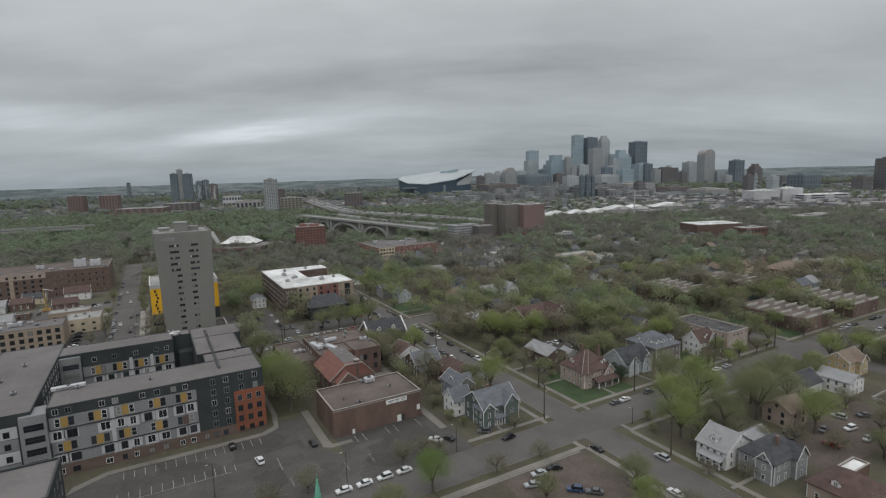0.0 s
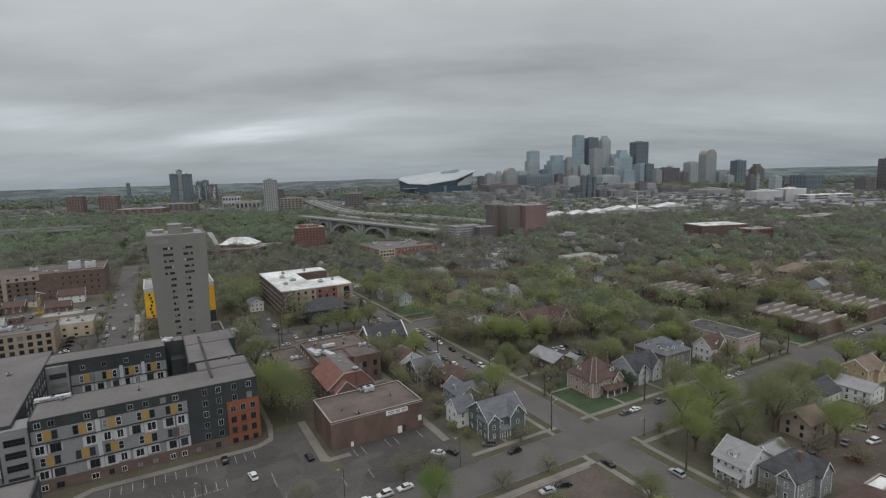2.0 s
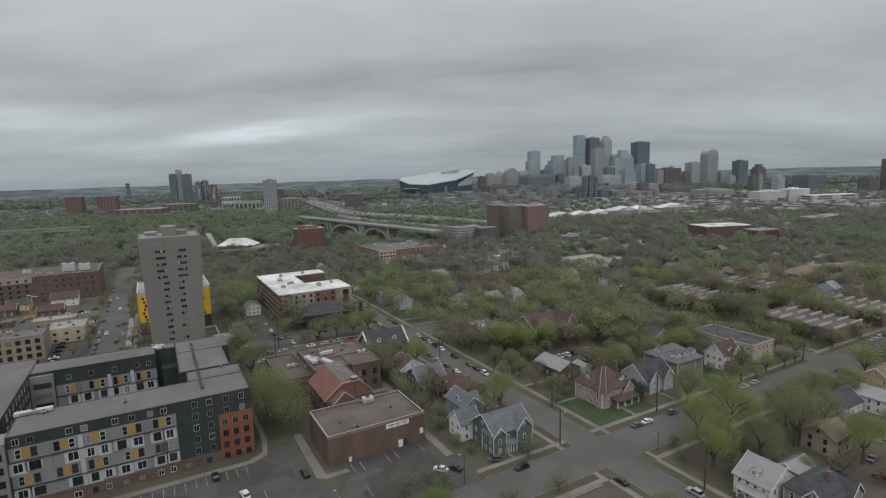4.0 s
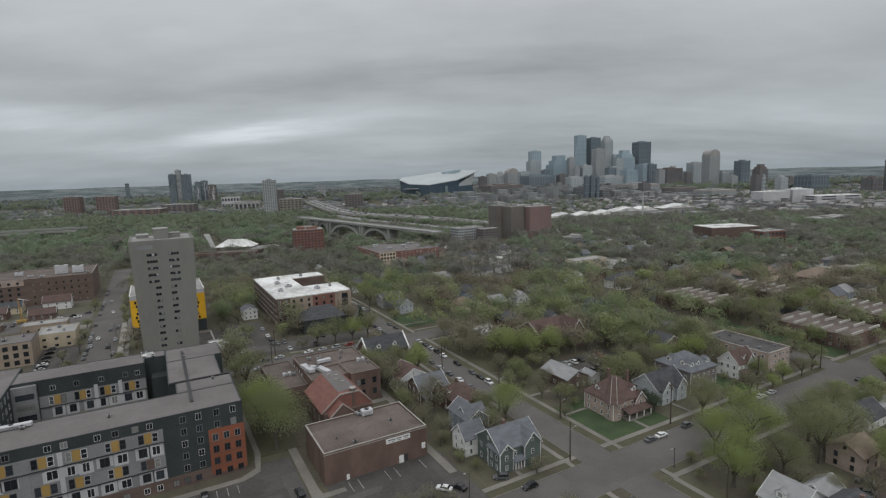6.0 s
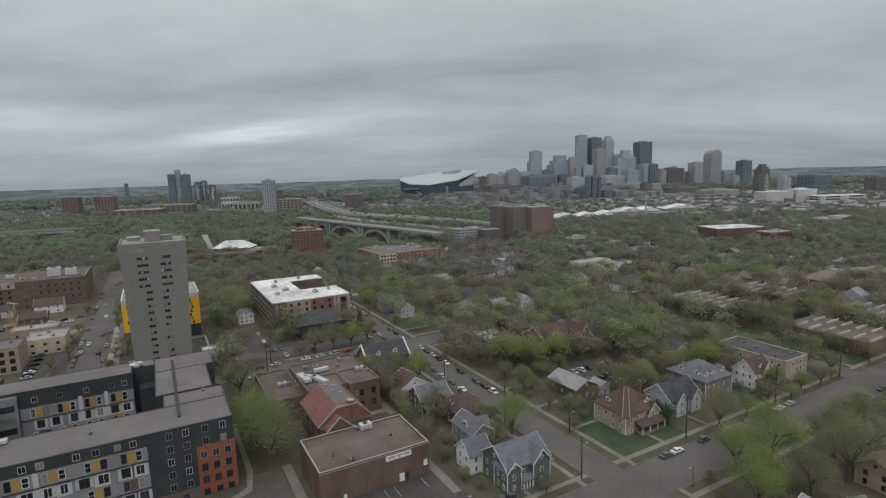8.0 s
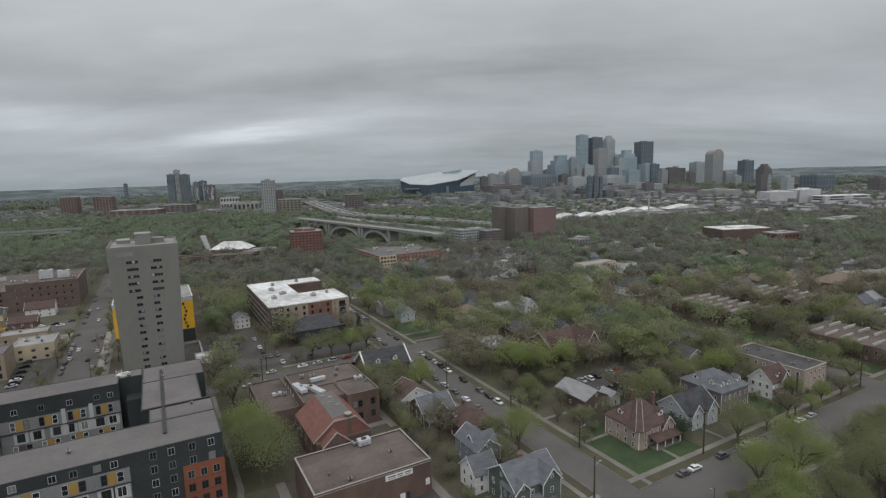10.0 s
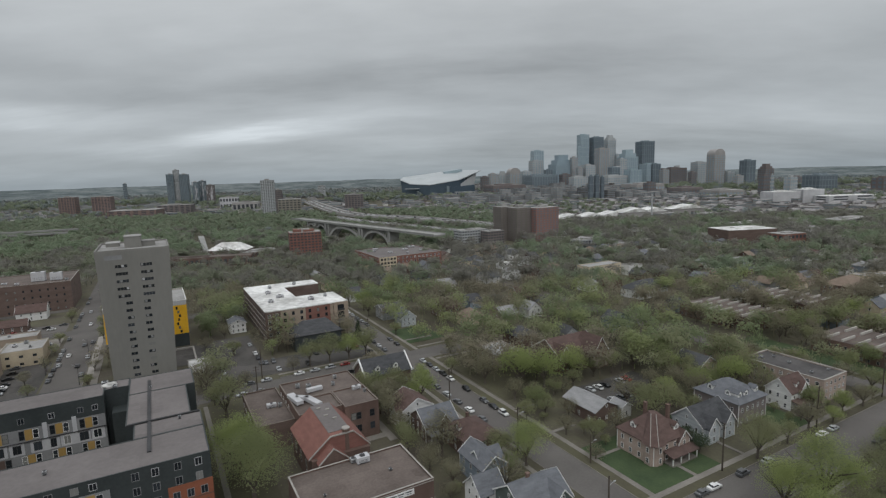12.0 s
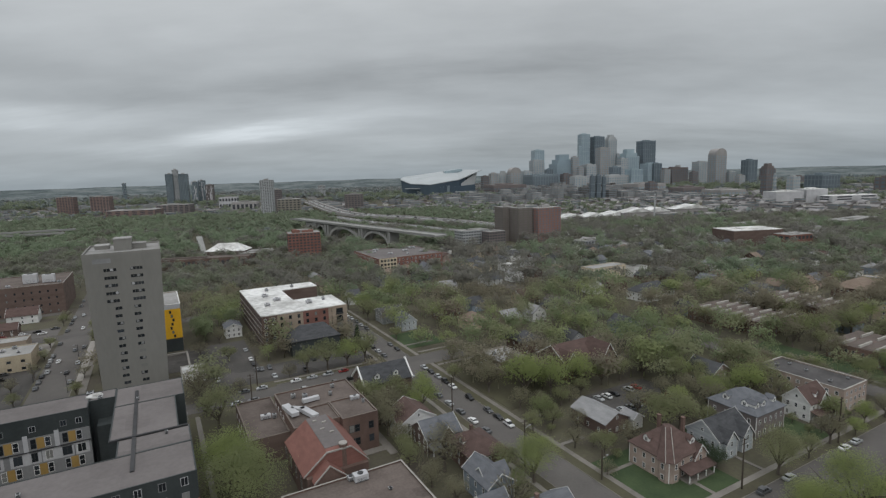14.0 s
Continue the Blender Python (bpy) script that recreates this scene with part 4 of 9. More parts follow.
def apartment_front(y, x0, x1, levels, modules, broad, top_wins, gaps, seed):
    """Storeys of a panelled front: mustard rows of window, panel, window; white rows of broad windows; a charcoal top storey."""
    rnd = random.Random(seed)
    for n, (z0, z1, kind) in enumerate(levels):
        rise = z1 - z0
        if kind == "brick":
            panel(x0, x1, y, z0, z1 - 0.05, BRICK_DARK, 0.16, "brick_base")
            for c, w in broad:
                if rnd.random() < 0.7:
                    window(apt, "s", c, y - 0.16, z0 + 0.7, w * 0.75, 1.7, rnd.choice((TRIM, DARK_METAL)), 1)
            continue
        if kind == "mustard":
            panel(x0, x1, y, z0, z1 - 0.06, PANEL_GREY, 0.1, "panel")
            for m0 in modules:
                for off, w in ((0.0, 1.3), (3.3, 1.4)):
                    window(apt, "s", m0 + off + w / 2, y - 0.1, z0 + 0.55, w, rise - 1.1, rnd.choice((TRIM, DARK_METAL, PANEL_WHITE)), 0)
                panel(m0 + 1.42, m0 + 3.18, y, z0 + 0.3, z1 - 0.35, PANEL_YELLOW if rnd.random() < 0.85 else BRICK_DARK, 0.16, "mustard_panel")
            panel(x0, x1, y - 0.1, z0 - 0.22, z0 - 0.04, DARK_METAL, 0.35, "ledge")
        elif kind == "white":
            panel(x0, x1, y, z0, z1 - 0.3, PANEL_GREY, 0.1, "panel")
            for c, w in broad:
                shift = 0.3 if n < 2 else 0.0
                low, tall = rnd.choice((0.0, 0.0, 0.5)), rnd.choice((0.3, 0.35, 0.7))
                panel(c - w / 2 - 0.75 + shift, c + w / 2 + 0.75 + shift, y, z0 + low, z1 - tall, PANEL_WHITE, 0.14, "white_panel")
                window(apt, "s", c + shift, y - 0.14, z0 + 0.55, w, rise - 1.25, DARK_METAL if rnd.random() < 0.7 else TRIM, 1)
        elif kind == "top":
            for c in top_wins:
                window(apt, "s", c, y, z0 + 0.6, 1.55, 1.75, rnd.choice((PANEL_WHITE, PANEL_GREY, PANEL_GREY)), 1)
    # paler full height strips between the window groups
    for g0, g1 in gaps:
        panel(g0, g1, y, levels[1][0], levels[-1][0] - 0.1, PANEL_WHITE if g1 - g0 < 1.4 else PANEL_GREY, 0.2, "panel_strip")


FRONT = ((0, 3.6, "brick"), (3.6, 7.25, "white"), (7.25, 10.9, "mustard"), (10.9, 14.7, "white"), (14.7, 18.4, "mustard"), (18.4, 21.5, "top"))
apartment_front(181.5, -31.2, 7.6, FRONT, (-29.9, -21.7, -14.6, -6.0, 1.6), ((-29.6, 2.2), (-26.0, 2.6), (-17.7, 2.5), (-13.7, 1.8), (-10.5, 1.7), (-6.4, 2.2), (-2.4, 2.4), (2.4, 2.0), (5.6, 2.0)), (-29.5, -26.4, -18.0, -14.6, -7.4, -3.4, 1.2, 4.6), ((-24.4, -22.2), (-16.3, -15.2), (-1.0, 0.4)), 3)
BACK = ((4.2, 8.2, "mustard"), (8.2, 12.1, "white"), (12.1, 16.0, "mustard"), (16.9, 20.6, "top"))
apartment_front(235.6, -28.0, 3.1, BACK, (-25.4, -18.3, -11.0, -3.6), ((-23.4, 2.0), (-19.4, 2.0), (-14.5, 2.0), (-10.7, 1.5), (-7.3, 1.8), (-3.1, 2.3), (0.4, 2.2)), (-24.0, -17.4, -10.2, -3.0, 0.7), ((-12.6, -11.5), (-5.4, -4.3)), 8)
# the charcoal corner and the orange end bay
panel(7.6, 28.5, 181.5, 0, STOREY - 0.05, BRICK_DARK, 0.16, "brick_base")
panel(18.9, 28.6, 181.5, 1.2, STOREY * 4 + 0.3, PANEL_ORANGE, 0.2)
for s in range(1, 6):
    for x in (12.7, 16.7) if s < 4 else (12.7, 16.7, 21.4, 25.8):
        window(apt, "s", x, 181.5, s * STOREY + 0.5, 1.55, 2.0, (PANEL_WHITE, PANEL_GREY, PANEL_GREY)[(s + int(x)) % 3], 1)
    if s < 4:
        for x in (20.6, 23.6, 26.6):
            window(apt, "s", x, 181.5 - 0.2, s * STOREY + 0.4, 1.6, 2.1, (DARK_METAL, CHARCOAL, PANEL_GREY)[(s + int(x)) % 3], 1)
        panel(18.9, 28.6, 181.3, s * STOREY - 0.1, s * STOREY + 0.08, BRICK_DARK, 0.05, "floor_band")
for x in (9.6, 12.4, 15.4, 20.6, 23.8, 26.8):
    window(apt, "s", x, 181.5 - 0.2, 0.7, 1.6, 1.8, DARK_METAL, 1)
# a tarpaulin covered unit at the back roof's edge
bm = bmesh.new()
bmesh.ops.create_icosphere(bm, subdivisions=3, radius=1.0)
for v in bm.verts:
    q = 1 + 0.3 * noise.noise(v.co * 1.7)
    v.co = Vector((4.6 + v.co.x * 2.3 * q, 243.2 + v.co.y * 1.2 * q, max(H - 0.2, H + 0.2 + v.co.z * 1.1 * q)))
lone("covered_unit", bm, ROOF_WHITE, "roof unit wrapped in crumpled white sheeting", "air unit")
# the grey bay at the wing's left end, with recessed decks
for y, x0, x1 in ((181.5, -37.8, -31.5), (235.6, -34.9, -28.2)):
    bm = bmesh.new()
    box(bm, x0, x1, y - 1.4, y + 6, -0.2, H - 1.0)
    part("end_bay", bm, PANEL_GREY, apt)
    for s in range(0, 5):
        z0 = s * STOREY + 1.6
        bm = bmesh.new()
        box(bm, x0 + 1.0, x1 - 0.7, y - 1.47, y - 1.4, z0, z0 + 1.9)
        part("deck_opening", bm, GLASS, apt)
        bm = bmesh.new()
        for k in range(7):
            box(bm, x0 + 1.0 + k * 0.75, x0 + 1.05 + k * 0.75, y - 1.53, y - 1.48, z0, z0 + 0.9)
        box(bm, x0 + 1.0, x1 - 0.7, y - 1.54, y - 1.47, z0 + 0.9, z0 + 0.97)
        part("deck_rail", bm, DARK_METAL, apt)
# side of the left wing that faces the court and the car park
for s in range(0, 6):
    for yy in np.arange(202.0, 233.0, 4.2):
        window(apt, "e", yy, -35.0, s * STOREY + 0.5, 1.5, 1.9, PANEL_WHITE, 1)
for s in range(0, 5):
    panel(-54.5, -38.5, 181.5, s * STOREY + 0.1, s * STOREY + STOREY - 0.1, PANEL_GREY if s % 2 else PANEL_WHITE)
    for x in (-52, -48.5, -45, -41):
        window(apt, "s", x, 181.38, s * STOREY + 0.6, 1.5, 1.8, DARK_METAL, 1)
# west wall of the cross wing's court side and east flank
for s in range(1, 6):
    for yy in (186, 193, 202, 210, 218, 226, 234, 242):
        window(apt, "e", yy, 28.5, s * STOREY + 0.5, 1.3, 1.8, PANEL_GREY, 1)
roof_unit(-27.5, 196.0, H - 0.12, 9.0, 1.6, 1.2, "long pale duct lying on a grey flat roof")
for x, y, w in ((-25, 194.6, 1.2), (-5, 190, 0.8), (6, 241, 1.3), (3, 246.6, 1.8), (-44, 230, 1.4), (-48, 215, 1.2), (-42, 200, 1.4), (23, 205, 0.7), (16, 234, 0.7)):
    roof_unit(x, y, H - 0.12, w, w, 0.9)

# the lower corner block by the street
corner = flat_building("apartment_annexe", -60, -24.6, 131.6, 150.6, 19.6, CHARCOAL, ROOF_GREY, "dark panelled apartment annexe with a grey flat roof", "apartment building", CHARCOAL)
for s in range(0, 5):
    for yy in (135, 139, 143, 147):
        window(corner, "e", yy, -24.6, s * 3.7 + 0.7, 1.4, 1.9, PANEL_GREY, 1)
    for x in np.arange(-56, -27, 4.2):
        window(corner, "n", x, 150.6, s * 3.7 + 0.7, 1.4, 1.9, PANEL_GREY, 1)
KEEP_OFF.append((-66, -22, 130, 190))

# ---- the brick hall ----
hall = flat_building("brick_hall", 46.0, 78.0, 160.0, 180.2, 9.6, BRICK, ROOF_BROWN, "windowless brown brick hall with a gravel flat roof and pale coping", "hall")
bm = bmesh.new()
box(bm, 64.6, 72.4, 159.87, 160.0, 7.2, 8.7)
sign = part("sign_board", bm, TRIM, hall, "long white sign board with dark writing")
for a, b in ((0.6, 3.0), (3.3, 5.0), (5.4, 7.3)):
    for inset, za, zb in ((0.0, 8.05, 8.32), (0.25, 7.55, 7.72)):
        bm = bmesh.new()
        box(bm, 64.6 + a + inset, 64.6 + b - inset, 159.85, 159.87, za, zb)
        part("lettering_bar", bm, DARK_METAL, sign)
for x, w, h, m, nm in ((69.3, 1.5, 2.4, TRIM, "white_door"), (70.9, 1.1, 2.4, DARK_METAL, "dark_door"), (52.6, 0.9, 1.6, TRIM, "meter_box"), (76.8, 1.2, 4.4, TRIM, "side_door")):
    bm = bmesh.new()
    box(bm, x - w / 2, x + w / 2, 159.88, 160.0, 0.05 if h < 4 else 2.6, h)
    part(nm, bm, m, hall)
bm = bmesh.new()
box(bm, 45.94, 78.06, 159.94, 160.0, 9.0, 9.2)
part("string_course", bm, COPING, hall)
roof_unit(65.4, 177.6, 9.2, 3.6, 2.4, 1.9, "large white rooftop air unit by the parapet")
roof_unit(63.2, 178.8, 9.2, 1.6, 1.6, 1.2)
for x, y, w in ((52, 167.5, 0.6), (70.3, 169.8, 0.9), (56, 162.6, 1.1)):
    roof_unit(x, y, 9.2, w, w, 0.6)
KEEP_OFF.append((40.5, 83, 130, 184))

# ---- the red church and its flat school wings ----
church = thing("church", 62, 203, "red tiled church with a flat topped roof and turret", "church")
bm = bmesh.new()
box(bm, 53.6, 70.4, 185, 208.6, -0.3, 9.0)
part("wall", bm, BRICK, church)
bm = bmesh.new()
prism(bm, [(53.0, 8.7), (59.6, 14.0), (66.0, 14.0), (71.0, 9.0)], "y", 186.4, 209.0)
part("roof", bm, TILE_RED, church)
bm = bmesh.new()
box(bm, 59.7, 65.9, 189.0, 209.2, 13.9, 14.12)
part("roof_deck", bm, ROOF_GREY, church)
for x, y in ((61.6, 206), (63.8, 204), (62.2, 200), (64, 197)):
    bm = bmesh.new()
    box(bm, x - 0.6, x + 0.6, y - 0.3, y + 0.3, 14.1, 14.5)
    part("roof_vent", bm, COPING, church)
bm = bmesh.new()
prism(bm, [(55.0, 0), (63.0, 0), (63.0, 8.6), (59.0, 12.2), (55.0, 8.6)], "y", 182.4, 187)
part("porch_gable", bm, BRICK, church)
bm = bmesh.new()
gable_roof(bm, 55.0, 63.0, 182.4, 194, 8.6, 12.3, "y", 0.3, 0.2)
part("porch_gable_roof", bm, TILE_RED, church)
for x0, xa, xb, x1, y, ze, zt in ((54.6, 59.0, 59.0, 63.4, 182.0, 8.5, 12.6), (53.0, 59.4, 66.2, 71.0, 186.1, 8.8, 14.2)):
    bm = bmesh.new()
    outline = [(x0, ze), (xa, zt - 0.2), (xb + 0.01, zt - 0.2), (x1, ze), (x1, ze + 0.4), (xb + 0.01, zt + 0.2), (xa, zt + 0.2), (x0, ze + 0.4)]
    prism(bm, outline, "y", y, y + 0.35)
    part("gable_coping", bm, COPING, church)
bm = bmesh.new()
tube(bm, (64.2, 187.2, 0), (64.2, 187.2, 14.6), 1.2, 1.0, 10), tube(bm, (64.2, 187.2, 14.6), (64.2, 187.2, 15.2), 1.2, 1.2, 10)
turret = part("turret", bm, BRICK, church)
bm = bmesh.new()
tube(bm, (64.2, 187.2, 15.2), (64.2, 187.2, 15.45), 1.15, 1.15, 12), tube(bm, (64.2, 187.2, 15.45), (64.2, 187.2, 15.5), 0.8, 0.8, 12)
part("turret_cap", bm, COPING, turret)
for yy in (192, 198, 204, 210):
    window(church, "w", yy, 53.6, 3.0, 1.5, 3.4, COPING)
school = flat_building("school_wing", 70.5, 82.0, 206.8, 221.7, 12.2, BRICK, ROOF_BROWN, "three storey brick school wing with a brown gravel roof", "school", BRICK_TAN_DARK)
for k in range(2):
    for x in (73.2, 75.0, 79.6):
        window(school, "s", x, 206.8, 2.6 + k * 4.4, 1.7, 2.4, DARK_METAL)
    for yy in (211, 215, 219):
        window(school, "e", yy, 82.0, 2.6 + k * 4.4, 1.5, 2.2, DARK_METAL)
flat_building("school_hall", 56.2, 70.4, 209.3, 221.75, 11.9, BRICK, ROOF_BROWN, "brick school hall with white ducts on its brown roof", "school", BRICK_TAN_DARK)
flat_building("school_hall", 56.2, 82.0, 221.8, 238.6, 12.0, BRICK, ROOF_BROWN, "brick school hall with air ducts on its brown roof", "school", BRICK_TAN_DARK, storeys=3, west=4)
flat_building("school_annexe", 44.2, 56.1, 215.0, 245.6, 8.6, BRICK_DARK, ROOF_BROWN, "low dark brick school annexe with a flat roof", "school", BRICK_TAN_DARK, storeys=2, west=6)
for x, y, z, w, d in ((64.8, 230.5, 11.6, 1.6, 1.4), (61.4, 232.6, 11.6, 1.4, 1.2), (51.4, 229, 8.2, 3.2, 1.5), (79.0, 220.0, 11.6, 3.0, 1.5), (80.5, 216, 11.6, 0.8, 0.8), (54, 228, 8.2, 1.2, 1.0), (73, 228, 11.6, 1.0, 1.0), (75.5, 234, 11.6, 1.2, 0.9)):
    roof_unit(x, y, z, w, d, 1.5, "white sheet metal duct unit on a school roof")
duct = thing("roof_duct", 60.5, 219.5, "branching white sheet metal ducts lying on a school roof", "duct", z=11.6)
for name_, a_, b_, w_ in (("trunk_duct", (57.2, 225.6), (58.6, 217.2), 2.4), ("branch_duct", (58.4, 222.4), (62.0, 219.4), 1.8), ("end_duct", (61.4, 220.6), (63.8, 212.6), 2.2), ("short_duct", (63.0, 226.2), (68.6, 226.6), 1.6)):
    pa, pb = Vector(a_), Vector(b_)
    side = Vector((-(pb - pa).y, (pb - pa).x)).normalized() * w_ / 2
    bm = bmesh.new()
    slab(bm, [tuple(pa - side), tuple(pb - side), tuple(pb + side), tuple(pa + side)], 11.9, 13.2)
    bmesh.ops.bevel(bm, geom=bm.edges[:], offset=0.08, segments=1, affect="EDGES")
    part(name_, bm, PANEL_WHITE, duct)
    for u in (0.2, 0.8):
        c = pa.lerp(pb, u)
        bm = bmesh.new()
        box(bm, c.x - 0.12, c.x + 0.12, c.y - 0.12, c.y + 0.12, 11.55, 11.95)
        part("support", bm, DARK_METAL, duct)
KEEP_OFF += [(42.5, 86, 180, 249)]
strip("school_path", 83.0, 85.6, 200, 240, -0.2, 0.18, CONCRETE, "pale concrete path beside a brick wall", "pavement")
strip("school_path", 71.4, 83.0, 203.5, 206.5, -0.2, 0.181, CONCRETE, "pale concrete path beside a brick wall", "pavement")

# ---- the concrete tower and the yellow slab behind it ----
tower = thing("apartment_tower", 13.5, 306, "tall plain grey concrete apartment tower with small dark windows", "tower")
bm = bmesh.new()
lower, upper = [(1.9, 293.5), (24.4, 293.5), (24.4, 322), (1.9, 322)], [(0.2, 292), (26.4, 292), (26.4, 325), (0.2, 325)]
low = [bm.verts.new((*p, -0.3)) for p in lower]
top = [bm.verts.new((*p, 59.2)) for p in upper]
bm.faces.new(low[::-1]), bm.faces.new(top)
for k in range(4):
    bm.faces.new((low[k], low[(k + 1) % 4], top[(k + 1) % 4], top[k]))
part("wall", bm, CONCRETE_WALL, tower)
bm = bmesh.new()
for a, b, c, d in ((0.2, 26.4, 292, 292.5), (0.2, 26.4, 324.5, 325), (0.2, 0.7, 292.5, 324.5), (25.9, 26.4, 292.5, 324.5)):
    box(bm, a, b, c, d, 59.2, 60.1)
part("parapet", bm, CONCRETE_WALL, tower)
bm = bmesh.new()
box(bm, 0.7, 25.9, 292.5, 324.5, 59.2, 59.4)
part("roof", bm, ROOF_DULL, tower)
for x0, x1, y0, y1, z in ((10.2, 16.4, 304, 314, 63.8), (16.4, 21.5, 306, 313, 61.4), (3.0, 8.0, 312, 320, 60.8)):
    bm = bmesh.new()
    box(bm, x0, x1, y0, y1, 59.4, z)
    pent = part("penthouse", bm, CONCRETE_WALL, tower)
    bm = bmesh.new()
    box(bm, x0 - 0.15, x1 + 0.15, y0 - 0.15, y1 + 0.15, z, z + 0.3)
    part("penthouse_cap", bm, ROOF_DULL, pent)


def tower_face(z):
    """How far the tower's wall leans out at a height."""
    return 293.5 - 1.5 * (z + 0.3) / 59.5


for k in range(18):
    z = 52.75 - k * 3.045
    wide = k < 5
    for side_, c in enumerate((8.8, 17.55) if wide else (10.0, 16.4)):
        w = 4.4 if wide else 2.5
        frame_me, pane_me, whole_me = window_mesh(w, 1.4, CONCRETE_WALL, 3 if wide else 1)
        off = 0.25 if not wide and k % 2 else 0.0
        win = piece("window", frame_me, tower, c + off, tower_face(z + 1.25) + 0.02, z)
        pane = new("pane", pane_me)
        pane.parent = win
        for j in (-1.5, -0.5, 0.5, 1.5) if wide else (-0.5, 0.5):
            if (k * 5 + side_ * 3 + int(j * 2 + 9)) % 9 < 2:
                bm = bmesh.new()
                at = c + off + j * 1.02
                box(bm, at - 0.42, at + 0.42, tower_face(z + 1.25) - 0.05, tower_face(z + 1.25) - 0.035, z + 0.3, z + 1.25)
                part("blind", bm, PANEL_WHITE if wide and (k + side_) % 3 == 0 else PANEL_GREY, tower)
# faint floor joints of the cast wall
for k in range(19):
    z = 55.4 - k * 3.045
    bm = bmesh.new()
    box(bm, 1.4 + 0.6 * (1 - z / 60), 25.4 - 1.2 * (1 - z / 60), tower_face(z) - 0.012, tower_face(z) + 0.1, z, z + 0.12)
    part("floor_joint", bm, CONCRETE_WALL, tower)
bm = bmesh.new()
box(bm, 3.4, 9.4, tower_face(57) - 0.03, tower_face(57) + 0.2, 56.2, 58.0)
part("pale_patch", bm, PANEL_GREY, tower, "pale repaired patch below the parapet")
KEEP_OFF.append((-4, 32, 284, 330))
slab_b = flat_building("student_housing", -4.5, 33.0, 352, 388, 24.6, BRICK_TAN, ROOF_DULL, "seven storey housing slab with bright yellow end panels", "apartment building", TRIM)
for x0, x1 in ((-4.4, 1.2), (24.0, 32.8)):
    bm = bmesh.new()
    box(bm, x0, x1, 351.85, 352, 6.9, 22.2)
    part("yellow_panel", bm, BRIGHT_YELLOW, slab_b)
    bm = bmesh.new()
    box(bm, x0, x1, 351.86, 352, 22.25, 24.5)
    part("white_panel", bm, PANEL_WHITE, slab_b)
    bm = bmesh.new()
    box(bm, x0, x1, 351.86, 352, 0, 6.85)
    part("dark_base", bm, CHARCOAL, slab_b)
    for k in range(7):
        window(slab_b, "s", (x0 + x1) / 2 + (0.9, 0.3, -0.3, 0.3)[k % 4], 351.85, 7.4 + k * 2.1, 1.0, 1.5, DARK_METAL)
KEEP_OFF.append((-8, 40, 346, 392))
flat_building("small_white_building", 29.5, 39, 300, 311, 4.6, WHITE_WALL, ROOF_WHITE, "low white building with a pale flat roof", "building", storeys=1, south=3)
KEEP_OFF += [(26, 42, 296, 314), (-12, -4, 276, 480), (20, 44, 312, 352), (-125, -27, 276, 490)]
strip("tower_path", -11.6, -8.8, 330, 398, -0.2, 0.2, COPING, "broad pale concrete path beside a street", "pavement")
strip("slab_yard", 12, 44, 318, 350, -0.2, 0.06, ASPHALT_DARK, "dark asphalt yard before a housing slab", "yard")
for xa, xb, ya, yb in ((33.4, 34.2, 322, 346), (24, 33.4, 345.2, 346)):
    bm = bmesh.new()
    box(bm, xa, xb, ya, yb, -0.2, 0.9)
    lone("yard_wall", bm, COPING, "low pale yard wall", "wall", "structure")

# ---- the white roofed apartment block ----
wb = thing("brick_apartments", 90, 364, "five storey brick apartment block with a bright white roof", "apartment building")
for x0, x1, y0, y1 in ((68, 112.5, 327.5, 354.5), (68, 90.2, 354.5, 386), (68, 112.5, 386, 400.5)):
    bm = bmesh.new()
    box(bm, x0, x1, y0, y1, -0.3, 17.3)
    part("wall", bm, BRICK_DARK, wb)
    bm = bmesh.new()
    box(bm, x0 - 0.1, x1 + 0.1, y0 - 0.1 if y0 < 340 else y0, y1 + (0.1 if y1 > 400 else 0), 17.3, 17.85)
    part("roof", bm, ROOF_WHITE, wb)
for x0, x1, m in ((68, 75.8, BRICK_DARK), (75.8, 89.0, BRICK_TAN), (89.0, 102.5, BRICK_RED), (102.5, 112.5, BRICK_TAN)):
    bm = bmesh.new()
    box(bm, x0 + 0.02, x1 - 0.02, 327.3, 327.5, 0, 17.1)
    part("brick_bay", bm, m, wb)
    n = max(2, int((x1 - x0) / 3.4))
    for k in range(5):
        window_row(wb, "s", x0, x1, n, 327.3, 1.0 + k * 3.3, 1.4, 1.9, DARK_METAL if m is not BRICK_DARK else TRIM)
for k in range(5):
    window_row(wb, "w", 328, 400, 14, 68.0, 1.0 + k * 3.3, 1.5, 1.8, DARK_METAL)
bm = bmesh.new()
box(bm, 104.4, 112.6, 326.7, 327.3, 0, 17.6)
part("balcony_bay", bm, BRICK_TAN, wb)
for k in range(4):
    bm = bmesh.new()
    box(bm, 106.6, 110.2, 326.62, 326.7, 1.2 + k * 4.0, 4.3 + k * 4.0)
    part("balcony_recess", bm, GLASS, wb)
    bm = bmesh.new()
    box(bm, 106.4, 110.4, 326.2, 326.62, 1.0 + k * 4.0, 1.2 + k * 4.0), box(bm, 106.4, 110.4, 326.2, 326.26, 1.2 + k * 4.0, 2.1 + k * 4.0)
    part("balcony", bm, DARK_METAL, wb)
for k in range(4):
    bm = bmesh.new()
    box(bm, 67.84, 68.0, 328.0, 400.0, 3.4 + k * 3.3, 3.75 + k * 3.3)
    part("string_course", bm, COPING, wb)
